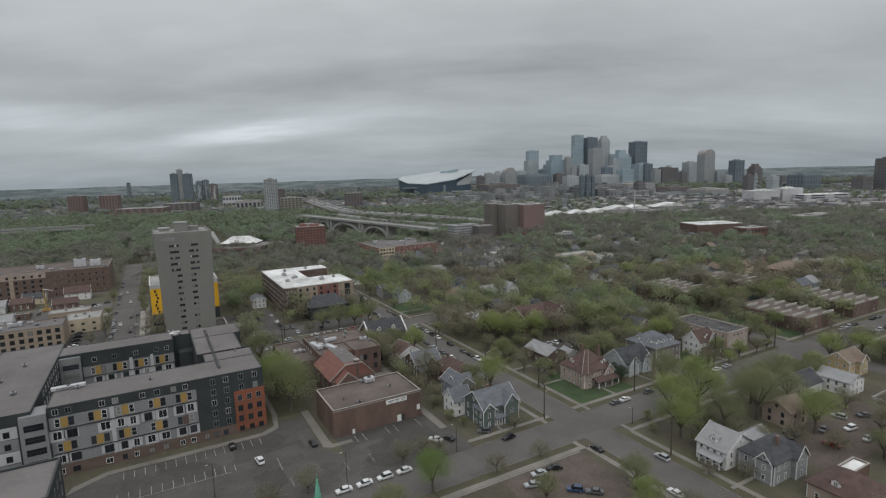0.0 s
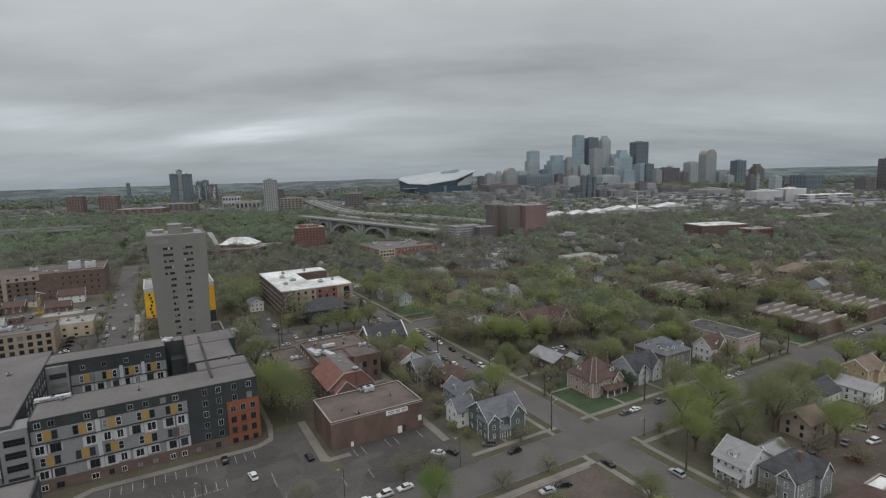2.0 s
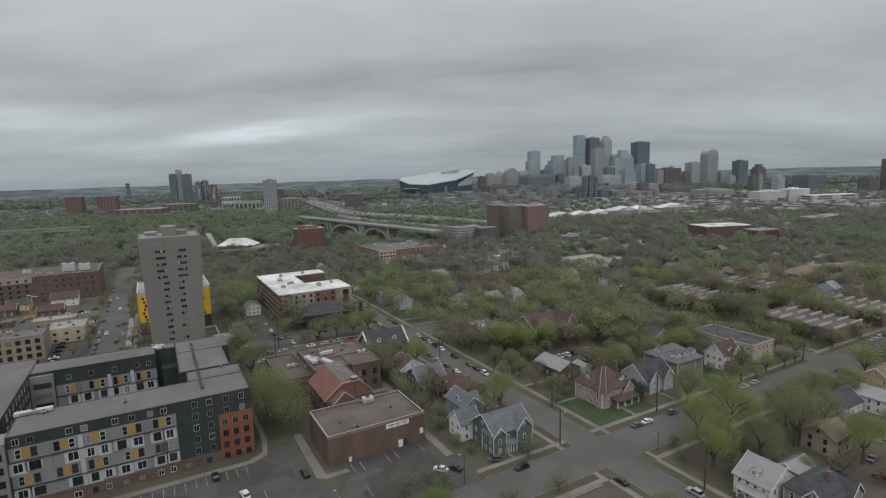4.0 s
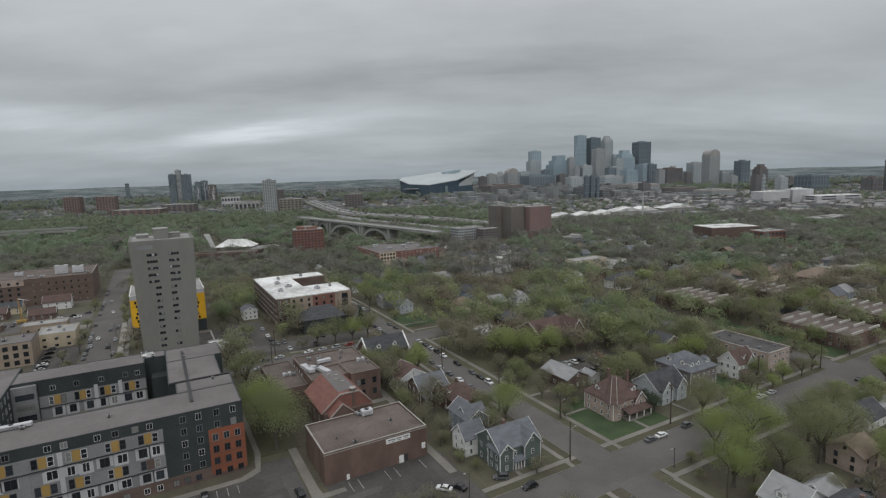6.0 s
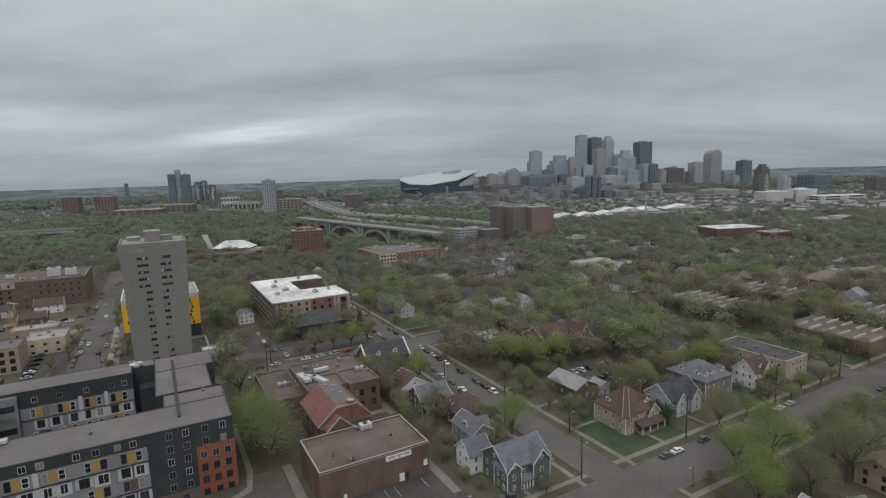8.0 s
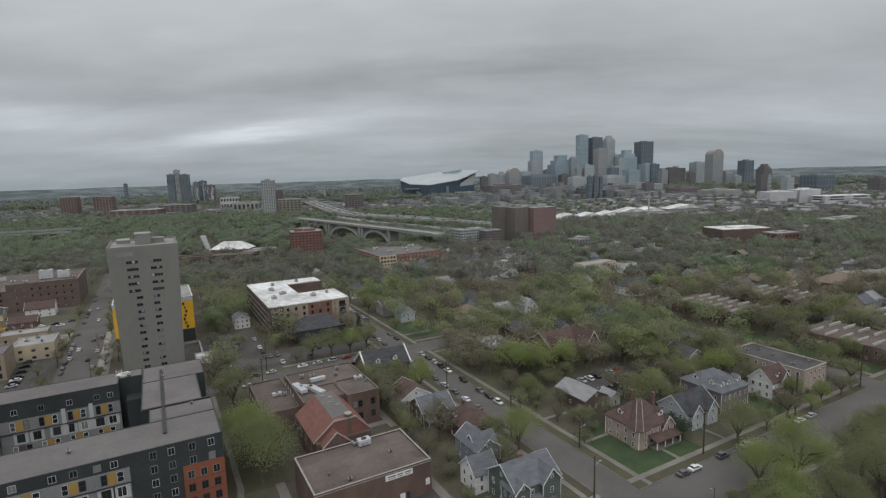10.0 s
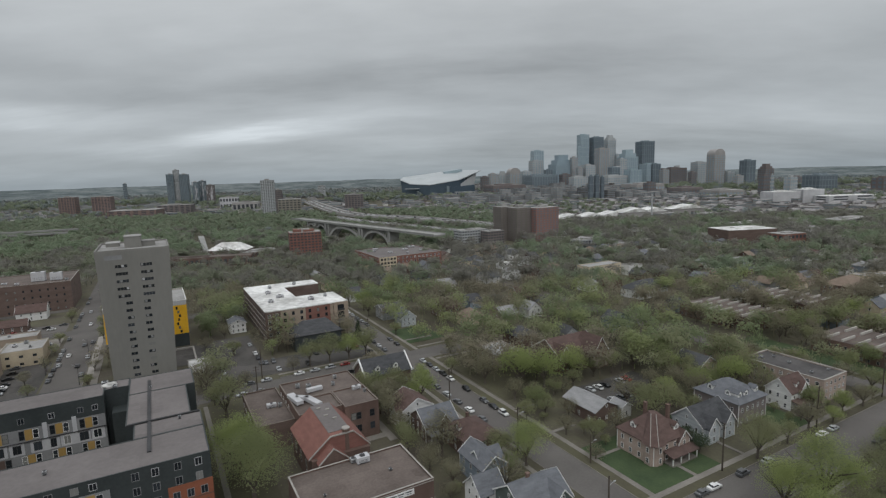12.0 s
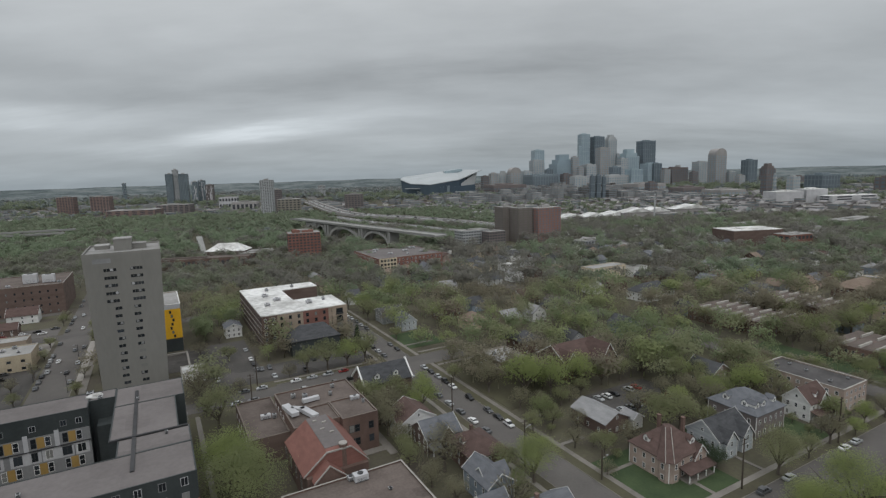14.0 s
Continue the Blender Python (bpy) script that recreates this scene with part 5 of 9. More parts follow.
for x, y, w, d in ((78, 372, 3, 3), (82, 358, 4, 2.4), (75, 348, 3, 2), (96, 342, 3, 3), (82, 388, 2, 2), (98, 391, 2, 1.6), (105, 345, 1.5, 1.5)):
    roof_unit(x, y, 17.8, w, d, 1.6)
KEEP_OFF += [(65, 115, 323, 404), (107, 133, 131, 264), (109, 131, 277, 400), (36, 66, 282, 356), (40, 90, 247, 300), (133, 163, 166, 192)]
strip("lot_by_block", 40, 62, 284, 352, -0.2, 0.045, ASPHALT_DARK, "dark asphalt lot beside a brick block", "lot")

# ---- houses ----
def keep(x0, x1, y0, y1, m=2.0):
    KEEP_OFF.append((x0 - m, x1 + m, y0 - m, y1 + m))


def home(x0, x1, y0, y1, *rest, **more):
    keep(x0, x1, y0, y1)
    return house(x0, x1, y0, y1, *rest, **more)


home(91.0, 105.4, 139.6, 151.5, 6.9, 11.0, "x", GREEN_WALL, SHINGLE_SLATE, "grey green corner house with slate roof and white trimmed gables", wings=((99.0, 104.8, 138.4, 145, 6.9, 10.2, "y"), (90.6, 95.2, 138.9, 145, 6.4, 8.6, "y")), chimney=(97, 146), per=(4, 3), porch=("s", 95.4, 98.8, 1.6))
home(87.2, 94.4, 152.2, 159.8, 5.6, 9.2, "x", WHITE_WALL, SHINGLE_SLATE, "white clapboard house with a steep slate roof", per=(2, 2))
home(93.4, 101.5, 161, 173, 6.2, 9.2, "y", BLUE_WALL, SHINGLE_SLATE, "pale blue clapboard house with a slate roof", wings=((95, 102.4, 164, 170, 6.0, 8.6, "x"),), per=(3, 3))
home(98, 110, 176, 191, 5.4, 9.0, "y", BRICK, SHINGLE_RED, "house under a broad red brown shingle roof", hip=True, dormers=(("w", 184),), chimney=(104, 186))
home(92.5, 104.5, 193.2, 204.4, 5.2, 9.0, "x", BRICK_DARK, SHINGLE_SLATE, "dark brick house with slate roof, white gables and a porch", wings=((96.4, 101.4, 191.6, 198, 5.2, 8.6, "y"),), dormers=(), porch=("s", 93, 104, 3.0))
home(90.4, 102, 206.4, 217.8, 5.8, 9.2, "y", WHITE_WALL, SHINGLE_RED, "white house with red brown roof and white gables", wings=((89.0, 96, 208.4, 213.6, 5.6, 8.4, "x"),))
home(90.6, 110.6, 242.4, 255.4, 5.6, 11.0, "x", BRICK_DARK, SHINGLE_DARK, "dark slate gabled house with bright white rake boards", dormers=(("s", 96.5), ("s", 104.5)), storeys=1, per=(5, 3))
pink = home(142.2, 157.0, 145.2, 158.8, 6.4, 12.4, "x", PINK_WALL, SHINGLE_RED, "faded pink corner house with a red brown hipped roof and porch", hip=True, dormers=(("w", 154.2), ("s", 153.6)), porch=("s", 146.4, 157.4, 3.4), wings=((152.4, 157.2, 144.6, 151, 5.4, 8.2, "y"),), frame_mat=TRIM, per=(4, 4))
# its cut corner bay, with a steep facet between two pale hip caps
bm = bmesh.new()
slab(bm, [(141.5, 147.8), (141.5, 145.8), (143.0, 144.5), (145.4, 144.5), (146.0, 149.0), (143.0, 150.0)], -0.3, 6.5)
part("corner_bay", bm, PINK_WALL, pink)
bm = bmesh.new()
foot = [bm.verts.new(p) for p in ((140.9, 148.4, 6.3), (140.9, 145.4, 6.3), (142.7, 143.9, 6.3), (146.2, 143.9, 6.3))]
peak = [bm.verts.new(p) for p in ((148.4, 152.6, 13.0), (147.2, 150.6, 13.0), (148.2, 149.6, 13.0), (149.4, 151.6, 13.0))]
faces = [bm.faces.new((foot[k], foot[k + 1], peak[k + 1], peak[k])) for k in range(3)] + [bm.faces.new(peak), bm.faces.new(foot[::-1]), bm.faces.new((foot[3], foot[0], peak[0], peak[3]))]
bmesh.ops.recalc_face_normals(bm, faces=faces)
part("corner_roof", bm, SHINGLE_RED, pink)
for f_, p_ in (((140.9, 145.4, 6.35), (147.2, 150.6, 13.05)), ((142.7, 143.9, 6.35), (148.2, 149.6, 13.05))):
    bm = bmesh.new()
    tube(bm, f_, p_, 0.11, 0.11, 5)
    part("hip_cap", bm, COPING, pink, "pale metal hip cap")
for x_, y_ in ((141.5, 146.8), (144.2, 144.5)):
    for z_ in (0.8, 3.9):
        window(pink, "w" if y_ > 145 else "s", y_ if y_ > 145 else x_, x_ if y_ > 145 else y_, z_, 1.0, 1.6, TRIM)
for x_, y_ in ((150.2, 155.2), (154.5, 150.4)):
    bm = bmesh.new()
    box(bm, x_ - 0.45, x_ + 0.45, y_ - 0.45, y_ + 0.45, 9.5, 14.0), box(bm, x_ - 0.55, x_ + 0.55, y_ - 0.55, y_ + 0.55, 14.0, 14.25)
    part("chimney", bm, BRICK, pink)
home(174, 184.5, 86, 95, 5.4, 8.2, "x", PINK_WALL, SHINGLE_TAN, "plain faded pink house behind spring trees", trim=False, per=(2, 2), frame_mat=DARK_METAL)
home(165, 180.4, 145.6, 157.0, 5.6, 10.2, "x", PALE_WALL, SHINGLE_DARK, "pale blue house with a charcoal roof and three white trimmed gables", wings=((166.5, 171.5, 144.4, 152, 5.4, 8.3, "y"), (174.6, 179.4, 144.4, 152, 5.4, 8.3, "y")))
home(185.6, 201.2, 147.0, 163.4, 7.6, 12.4, "x", BROWN_TOWER, SHINGLE_SLATE, "large brick house with slate roof and white dormers", dormers=(("s", 188.6), ("s", 192.0), ("s", 198.0), ("w", 152), ("w", 158.5)), hip=True, per=(5, 4))
home(211.4, 223.2, 144.2, 153.0, 6.4, 10.6, "x", WHITE_WALL, SHINGLE_RED, "white clapboard house with a red brown roof and porch", dormers=(("s", 217),), porch=("s", 212, 223, 2.6), wings=((216, 221.4, 143.6, 149, 6.3, 9.6, "y"),))
home(238, 250.6, 97.2, 106.2, 5.8, 9.0, "x", YELLOW_WALL, SHINGLE_TAN, "pale yellow clapboard house with a tan roof", per=(4, 3), wings=((243, 249, 95.6, 102, 5.6, 8.2, "y"),))
home(217, 227.6, 88, 99.4, 5.2, 7.4, "y", WHITE_WALL, SHINGLE_PALE, "long white house with a pale grey roof", per=(3, 4), trim=False)
home(203.6, 216, 96.6, 106, 3.8, 7.4, "x", WHITE_WALL, SHINGLE_DARK, "small white cottage with a charcoal gable roof", storeys=1)
home(134.6, 147.4, 82.4, 91.4, 5.4, 9.4, "y", WHITE_WALL, SHINGLE_PALE, "white clapboard house with a pale grey gable roof", per=(3, 4), porch=("w", 83, 89.6, 2.0), dormers=(("w", 87.2),))
home(149.5, 158.0, 83.5, 89.5, 3.6, 5.8, "x", WHITE_WALL, SHINGLE_PALE, "white outbuilding with a pale grey roof", storeys=1, per=(2, 1))
home(138.4, 152.4, 71.4, 81, 6.2, 10.4, "x", GREY_WALL, SHINGLE_DARK, "blue grey house with a dark hipped roof and white trimmed bays", hip=True, wings=((146.4, 151.6, 70, 77, 6.2, 9.2, "y"), (138.0, 142.4, 71.9, 76.2, 6.0, 8.6, "x")), chimney=(144.2, 74.2), per=(4, 3))
home(141, 154.5, 52.6, 64.6, 4.3, 8.0, "x", PINK_WALL, SHINGLE_RED, "low house under a broad red brown roof", hip=True, storeys=1, dormers=(("w", 59),))
home(150, 172, 36, 50, 4.3, 7.6, "x", PINK_WALL, SHINGLE_RED, "low house under a long tan red roof", storeys=1)
home(146.8, 157.4, 172.8, 188.4, 4.4, 7.0, "y", BRICK_DARK, SHINGLE_PALE, "brown garage with a pale grey metal gable roof", storeys=1, trim=False, name="garage", category="garage")
home(158.0, 162.4, 171.4, 176.6, 4.0, 5.4, "y", WHITE_WALL, SHINGLE_PALE, "small white shed beside a garage", storeys=1, name="shed", category="shed", per=(1, 1))
home(169.0, 192.6, 216.0, 234.0, 6.6, 12.2, "x", BRICK, SHINGLE_RED, "brick chapel under a broad dark red roof with stone coped gables", wings=((183.4, 192.4, 210.4, 222, 6.8, 13.6, "y"), (168.0, 174.4, 214.6, 222, 6.4, 11.4, "y")), per=(5, 4), frame_mat=COPING, name="chapel", category="chapel")
home(236.6, 252.6, 177.6, 194.4, 5.0, 8.4, "x", BRICK_TAN, SHINGLE_TAN, "low house under a broad red tan hipped roof", hip=True, storeys=1)
keep(148.4, 163, 234, 251)
flat_building("flat_roofed_house", 148.4, 163, 234, 251, 6.0, BRICK_TAN, ROOF_DULL, "small tan house with a pale flat roof", "house", storeys=2, south=4, west=4)
roof_unit(153, 245, 5.6, 1.4, 1.4, 1.3), roof_unit(159.5, 246, 5.6, 1.0, 1.0, 1.4)
keep(157, 164.4, 57, 65)
flat_building("white_garage", 156, 165.4, 61.0, 65, 3.5, BRICK, ROOF_WHITE, "garage with a flat white roof", "garage")
keep(227, 243.2, 141, 171)
flat_building("low_apartments", 227, 243.2, 141.4, 171, 8.8, PINK_WALL, ROOF_DARK, "three storey faded brick apartment house with a dark flat roof", "apartment building", PALE_TOP, storeys=3, south=5, west=9, win=(1.3, 1.4))
for x, y in ((232, 148), (236, 158), (238, 165), (233, 167), (240, 146)):
    roof_unit(x, y, 8.4, 1.0, 1.0, 0.8)
gabled = bpy.data.objects["house.006"]
for x in (90.0, 110.7):
    bm = bmesh.new()
    prism(bm, [(241.8, 5.0), (248.9, 11.0), (256.0, 5.0), (256.0, 5.8), (248.9, 11.8), (241.8, 5.8)], "x", x, x + 0.55)
    part("gable_coping", bm, TRIM, gabled, "bright white gable coping")
# plain fence ring and yard by the long white house
for x0, x1, y0, y1 in ((222, 233, 83, 83.25), (222, 222.25, 76, 83), (233, 233.25, 76, 83.25), (222, 233.25, 75.8, 76)):
    bm = bmesh.new()
    box(bm, x0, x1, y0, y1, 0, 0.9)
    lone("garden_wall", bm, COPING, "low pale garden wall round a patio", "wall", "structure")

# brick row houses with white party walls
def row_houses(x0, x1, y0, y1, unit, label):
    keep(x0, x1, y0, y1)
    n = int((y1 - y0) / unit)
    for k in range(n):
        a, b = y0 + k * unit, y0 + (k + 1) * unit
        ob = thing("row_house", (x0 + x1) / 2, (a + b) / 2, label, "row house", "row houses")
        bm = bmesh.new()
        box(bm, x0, x1, a + 0.17, b - 0.17, -0.2, 7.0)
        part("wall", bm, BRICK, ob)
        bm = bmesh.new()
        box(bm, x0 + 0.2, x1 - 0.2, a + 0.18, b - 0.18, 7.0, 7.2)
        part("roof", bm, ROOF_BROWN, ob)
        bm = bmesh.new()
        box(bm, x0 - 0.1, x1 + 0.1, a - 0.16, a + 0.16, -0.2, 7.3)
        part("party_wall", bm, BRICK, ob)
        for p0, p1 in ((x0 + 0.4, x0 + 11.6), (x1 - 11.4, x1 - 0.6)):
            bm = bmesh.new()
            box(bm, p0, p1, a - 0.3, a + 0.3, 7.2, 8.3)
            part("party_wall_top", bm, PALE_TOP, ob, "white painted party wall top")
        for s in range(2):
            window_row(ob, "w", a + 0.4, b - 0.4, 2, x0, 0.9 + s * 3.2, 1.1, 1.5, COPING)
            if k == 0:
                window_row(ob, "s", x0 + 1, x1 - 1, 4, a + 0.0 - 0.17, 0.9 + s * 3.2, 1.1, 1.5, COPING)


KEEP_OFF += [(124, 157, 48, 92), (128, 204, 88, 117), (152, 250, 64, 92), (203, 252, 84, 98), (150, 175, 50, 72), (80, 131, 84, 140)]
row_houses(284, 312.4, 136.9, 174, 6.12, "red brick row house between white topped party walls")
row_houses(288, 316.4, 203.4, 246.3, 6.12, "red brick row house between white topped party walls")
row_houses(334, 362.4, 137, 174, 6.12, "red brick row house between white topped party walls")
row_houses(340, 368.4, 204, 241, 6.12, "red brick row house between white topped party walls")

# farther houses among the trees
home(229, 243, 325, 336, 5.8, 9.4, "x", CREAM, SHINGLE_RED, "cream house with a red brown roof among trees", per=(4, 2), porch=("s", 229.5, 242.5, 2.4))
home(204, 216.5, 385, 396, 4.8, 8.2, "x", WHITE_WALL, SHINGLE_PALE, "white house under a pale grey roof among trees")
home(315.5, 327, 430, 440, 5.6, 8.4, "x", WHITE_WALL, SHINGLE_PALE, "white house with dormer windows among trees", dormers=(("s", 319), ("s", 323.5)))
home(306, 316, 500, 509, 5.0, 8.4, "y", CREAM, SHINGLE_TAN, "small cream gabled house among trees")
home(471, 482, 556, 566, 7.0, 10.0, "y", WHITE_WALL, SHINGLE_SLATE, "tall white gabled house among trees")
home(243, 258.5, 387, 398, 4.8, 8.6, "x", WHITE_WALL, SHINGLE_SLATE, "white house with a slate roof among trees")
home(298, 326, 284, 300, 6.0, 11.0, "x", WHITE_WALL, SHINGLE_DARK, "large house with a charcoal roof and rows of white windows", hip=True, per=(8, 4))
home(410, 437, 211, 230, 6.5, 11.5, "x", BRICK, SHINGLE_TAN, "large house under a broad faded brown hipped roof", hip=True, per=(8, 5))
home(137, 151, 336, 348, 6.4, 8.6, "x", GREY_WALL, SHINGLE_DARK, "grey house with a dark roof by the street")
home(140.6, 149.6, 317, 327, 5.2, 9.0, "y", PALE_WALL, SHINGLE_SLATE, "white house with a slate gable roof")
home(168, 182, 320, 333, 5.0, 9.0, "x", BRICK, SHINGLE_RED, "brick house with a red brown roof")
home(78, 102, 308, 321, 7.6, 13.6, "x", CHARCOAL, SHINGLE_DARK, "dark house under a big blue black hipped roof", hip=True, frame_mat=DARK_METAL)
home(54, 62.5, 360, 371, 5.6, 7.6, "y", WHITE_WALL, SHINGLE_SLATE, "small white house beside a tree")
keep(320, 356, 352, 366)
flat_building("cream_building", 320, 356, 353, 366, 10.0, CREAM, ROOF_DULL, "long cream stucco building with a flat roof", "building", storeys=3, south=11, west=4)
flat_building("cream_building", 357, 372, 345, 356, 8.0, WHITE_WALL, ROOF_DULL, "low white building with a flat roof", "building", storeys=2, south=5)
keep(292, 304, 430, 440, 6)
flat_building("flat_white_house", 291, 306, 431, 440, 5.6, WHITE_WALL, ROOF_WHITE, "low white house under a bright flat roof", "house", storeys=2, south=5)
for k in range(4):
    x0_, y0_ = 449 + k * 9.2, 219 - k * 3.9
    keep(x0_, x0_ + 8.6, y0_, y0_ + 11, 4)
    flat_building("pale_row_house", x0_, x0_ + 8.6, y0_, y0_ + 11, 8.2, WHITE_WALL if k % 2 else CREAM, ROOF_DULL, "pale two storey row house with a flat roof", "row house", storeys=2, south=4, group="pale row houses")
rnd = random.Random(21)
WALLS = (WHITE_WALL, GREY_WALL, BRICK, CREAM, BLUE_WALL, BRICK_DARK, PINK_WALL)
ROOFS = (SHINGLE_SLATE, SHINGLE_DARK, SHINGLE_RED, SHINGLE_TAN, SHINGLE_PALE, SHINGLE_DARK)
WORDS = {WHITE_WALL: "white", GREY_WALL: "grey", BRICK: "red brick", CREAM: "cream", BLUE_WALL: "pale blue", BRICK_DARK: "dark brick", PINK_WALL: "pink"}
ROOF_WORDS = {SHINGLE_SLATE: "slate", SHINGLE_DARK: "charcoal", SHINGLE_RED: "red brown", SHINGLE_TAN: "tan", SHINGLE_PALE: "pale grey"}


def clear_of(x0, x1, y0, y1):
    return all(x1 < a or x0 > b or y1 < c or y0 > d for a, b, c, d in KEEP_OFF)


# house plots along the streets of the grid
for x in np.arange(134, 620, 19.5):
    for y in (146, 178, 246, 292, 324, 392, 436, 470, 505):
        x0, y0 = float(x) + rnd.uniform(-3, 3), y + rnd.uniform(-5, 5)
        w, d = rnd.uniform(8.5, 12.5), rnd.uniform(9, 13)
        right, far = x0 * COS - y0 * SIN, x0 * SIN + y0 * COS
        if abs(right) > 0.86 * far + 12 or far > 620 or not clear_of(x0 - 2, x0 + w + 2, y0 - 2, y0 + d + 2) or rnd.random() < 0.34:
            continue
        KEEP_OFF.append((x0 - 4, x0 + w + 1, y0 - 9, y0))
        wm, rm = rnd.choice(WALLS), rnd.choice(ROOFS)
        e = rnd.uniform(4.6, 6.2)
        home(x0, x0 + w, y0, y0 + d, e, e + rnd.uniform(2.6, 4.0), rnd.choice("xy"), wm, rm, f"{WORDS[wm]} house with a {ROOF_WORDS[rm]} roof among spring trees", hip=rnd.random() < 0.35, trim=wm is not BRICK_DARK and far < 300, per=(2, 2) if far < 300 else (2, 1), storeys=2 if far < 400 else 1)

# ---- buildings to the left ----
LEFT_CARS = []
for x0, x1, y0, y1 in ((-79, -45, 337, 365), (-50, -29, 364, 392), (-152, -31, 488, 548)):
    keep(x0, x1, y0, y1, 4)
flat_building("tan_block", -78, -46, 335.2, 354, 11.8, BRICK_TAN, ROOF_GREY, "four storey tan brick block with tall dark windows", "building", DARK_METAL, storeys=3, south=8, win=(2.1, 2.3), frame_mat=DARK_METAL)
roof_unit(-68, 348, 11.4, 6, 4, 2.2), roof_unit(-58, 344, 11.4, 2, 2, 1.2), roof_unit(-74, 343, 11.4, 3, 2.4, 1.6), roof_unit(-62, 350, 11.4, 2.4, 1.6, 1.4), roof_unit(-51, 349, 11.4, 1.4, 1.4, 1.0)
roof_unit(-44, 372, 7.6, 2.2, 1.6, 1.2), roof_unit(-37, 367, 7.6, 1.2, 1.2, 0.9), roof_unit(-40, 376, 7.6, 1.8, 1.8, 1.4)
for xa, ya, w, d, h, m in ((-72, 362, 18, 12, 5, BRICK), (-58, 372, 8, 14, 4.5, CREAM), (-90, 366, 14, 14, 6, BRICK_TAN), (-62, 402, 22, 12, 5, BRICK_TAN), (-88, 418, 14, 5, 4, BRICK_DARK), (-104, 372, 10, 10, 5, CREAM)):
    keep(xa, xa + w, ya, ya + d)
    flat_building("small_shop", xa, xa + w, ya, ya + d, h, m, ROOF_DULL, "low shop building with a pale flat roof", "shop", storeys=1, south=4, frame_mat=DARK_METAL)
    roof_unit(xa + w * 0.4, ya + d * 0.6, h - 0.4, 1.6, 1.3, 1.1)
for x, y, p in ((-57, 434, "red"), (-49, 437, "white"), (-46, 432, "silver"), (-41, 438, "black"), (-38, 432, "white"), (-24.4, 351, "silver"), (-22, 366, "white"), (-17, 383, "grey"), (-16.4, 345, "black"), (-33, 441, "grey"), (-35, 396, "silver"), (-40, 402, "black"), (-18, 432, "white"), (-21, 470, "silver")):
    LEFT_CARS.append((x, y, p))
flat_building("cream_shop", -48.5, -31.4, 361, 380, 8.0, CREAM, ROOF_DULL, "cream stucco shop building with few windows", "shop", storeys=2, south=3, win=(1.6, 1.2), frame_mat=DARK_METAL)
longb = flat_building("long_brick_block", -150, -33, 492, 545, 20.0, BRICK_DARK, ROOF_BROWN, "long red brick block with a tan top storey", "apartment building", COPING)
bm = bmesh.new()
box(bm, -150, -74, 491.75, 492, 15.6, 19.95)
part("tan_top_storey", bm, PINK_WALL, longb)
window_row(longb, "s", -149, -75, 15, 491.75, 16.6, 1.6, 1.7, DARK_METAL)
for s in range(4):
    window_row(longb, "s", -149, -75, 15, 492, 1.0 + s * 3.8, 1.7, 1.9, DARK_METAL)
    window_row(longb, "s", -71, -35, 8, 492, 1.0 + s * 4.6, 1.1, 1.5, DARK_METAL)
for x, y, w, h in ((-53, 508, 8, 6.5), (-42.5, 506, 7, 5.5), (-80, 515, 5, 3), (-64, 499, 2.5, 1.4), (-72, 506, 3, 1.2), (-36, 500, 2, 1.5), (-110, 520, 6, 3)):
    roof_unit(x, y, 19.6, w, w * 0.7, h, "pale boxed stair head on a flat roof")
for x in np.arange(-146, -92, 12.4):
    bm = bmesh.new()
    box(bm, float(x), float(x) + 2.6, 491.5, 492, 0, 15.5)
    part("tan_pier", bm, BRICK_TAN, longb)
home(-86, -73, 470, 482, 4.6, 7.6, "x", CREAM, SHINGLE_DARK, "cream gabled house near a brick block")
home(-61, -45, 468, 480, 5.5, 9.6, "x", WHITE_WALL, SHINGLE_RED, "white gabled house near a brick block")
home(-90, -78, 452, 464, 4.6, 7.6, "x", BRICK, SHINGLE_RED, "brick house with a red roof")
home(-64, -50, 436, 446, 4.2, 7.4, "x", BRICK_DARK, SHINGLE_RED, "low house with a red brown roof")
home(-96, -80, 400, 412, 4.0, 7.0, "x", WHITE_WALL, SHINGLE_PALE, "low building with a pale gable roof")

home(-108, -92, 448, 462, 4.6, 8.0, "x", WHITE_WALL, SHINGLE_PALE, "white house with a pale roof near lots")
home(-118, -104, 420, 432, 4.6, 8.0, "y", BRICK, SHINGLE_RED, "brick house with a red roof near lots")
strip("lot_before_block", -125, -32, 483, 491.4, -0.2, 0.04, ASPHALT, "asphalt lane before a brick block", "lane")
strip("lot_far_left", -120, -30, 424, 446, -0.2, 0.04, ASPHALT, "worn asphalt lot with parked cars", "lot")
strip("lot_far_left", -120, -50, 383, 398, -0.2, 0.04, ASPHALT_DARK, "worn asphalt lot behind shops", "lot")
strip("plaza_left", -36, -29, 384, 408, -0.2, 0.05, CONCRETE, "pale paved corner plaza", "pavement")
KEEP_OFF.append((-150, -28, 278, 335))
KEEP_OFF.append((-60, -30, 446, 490))
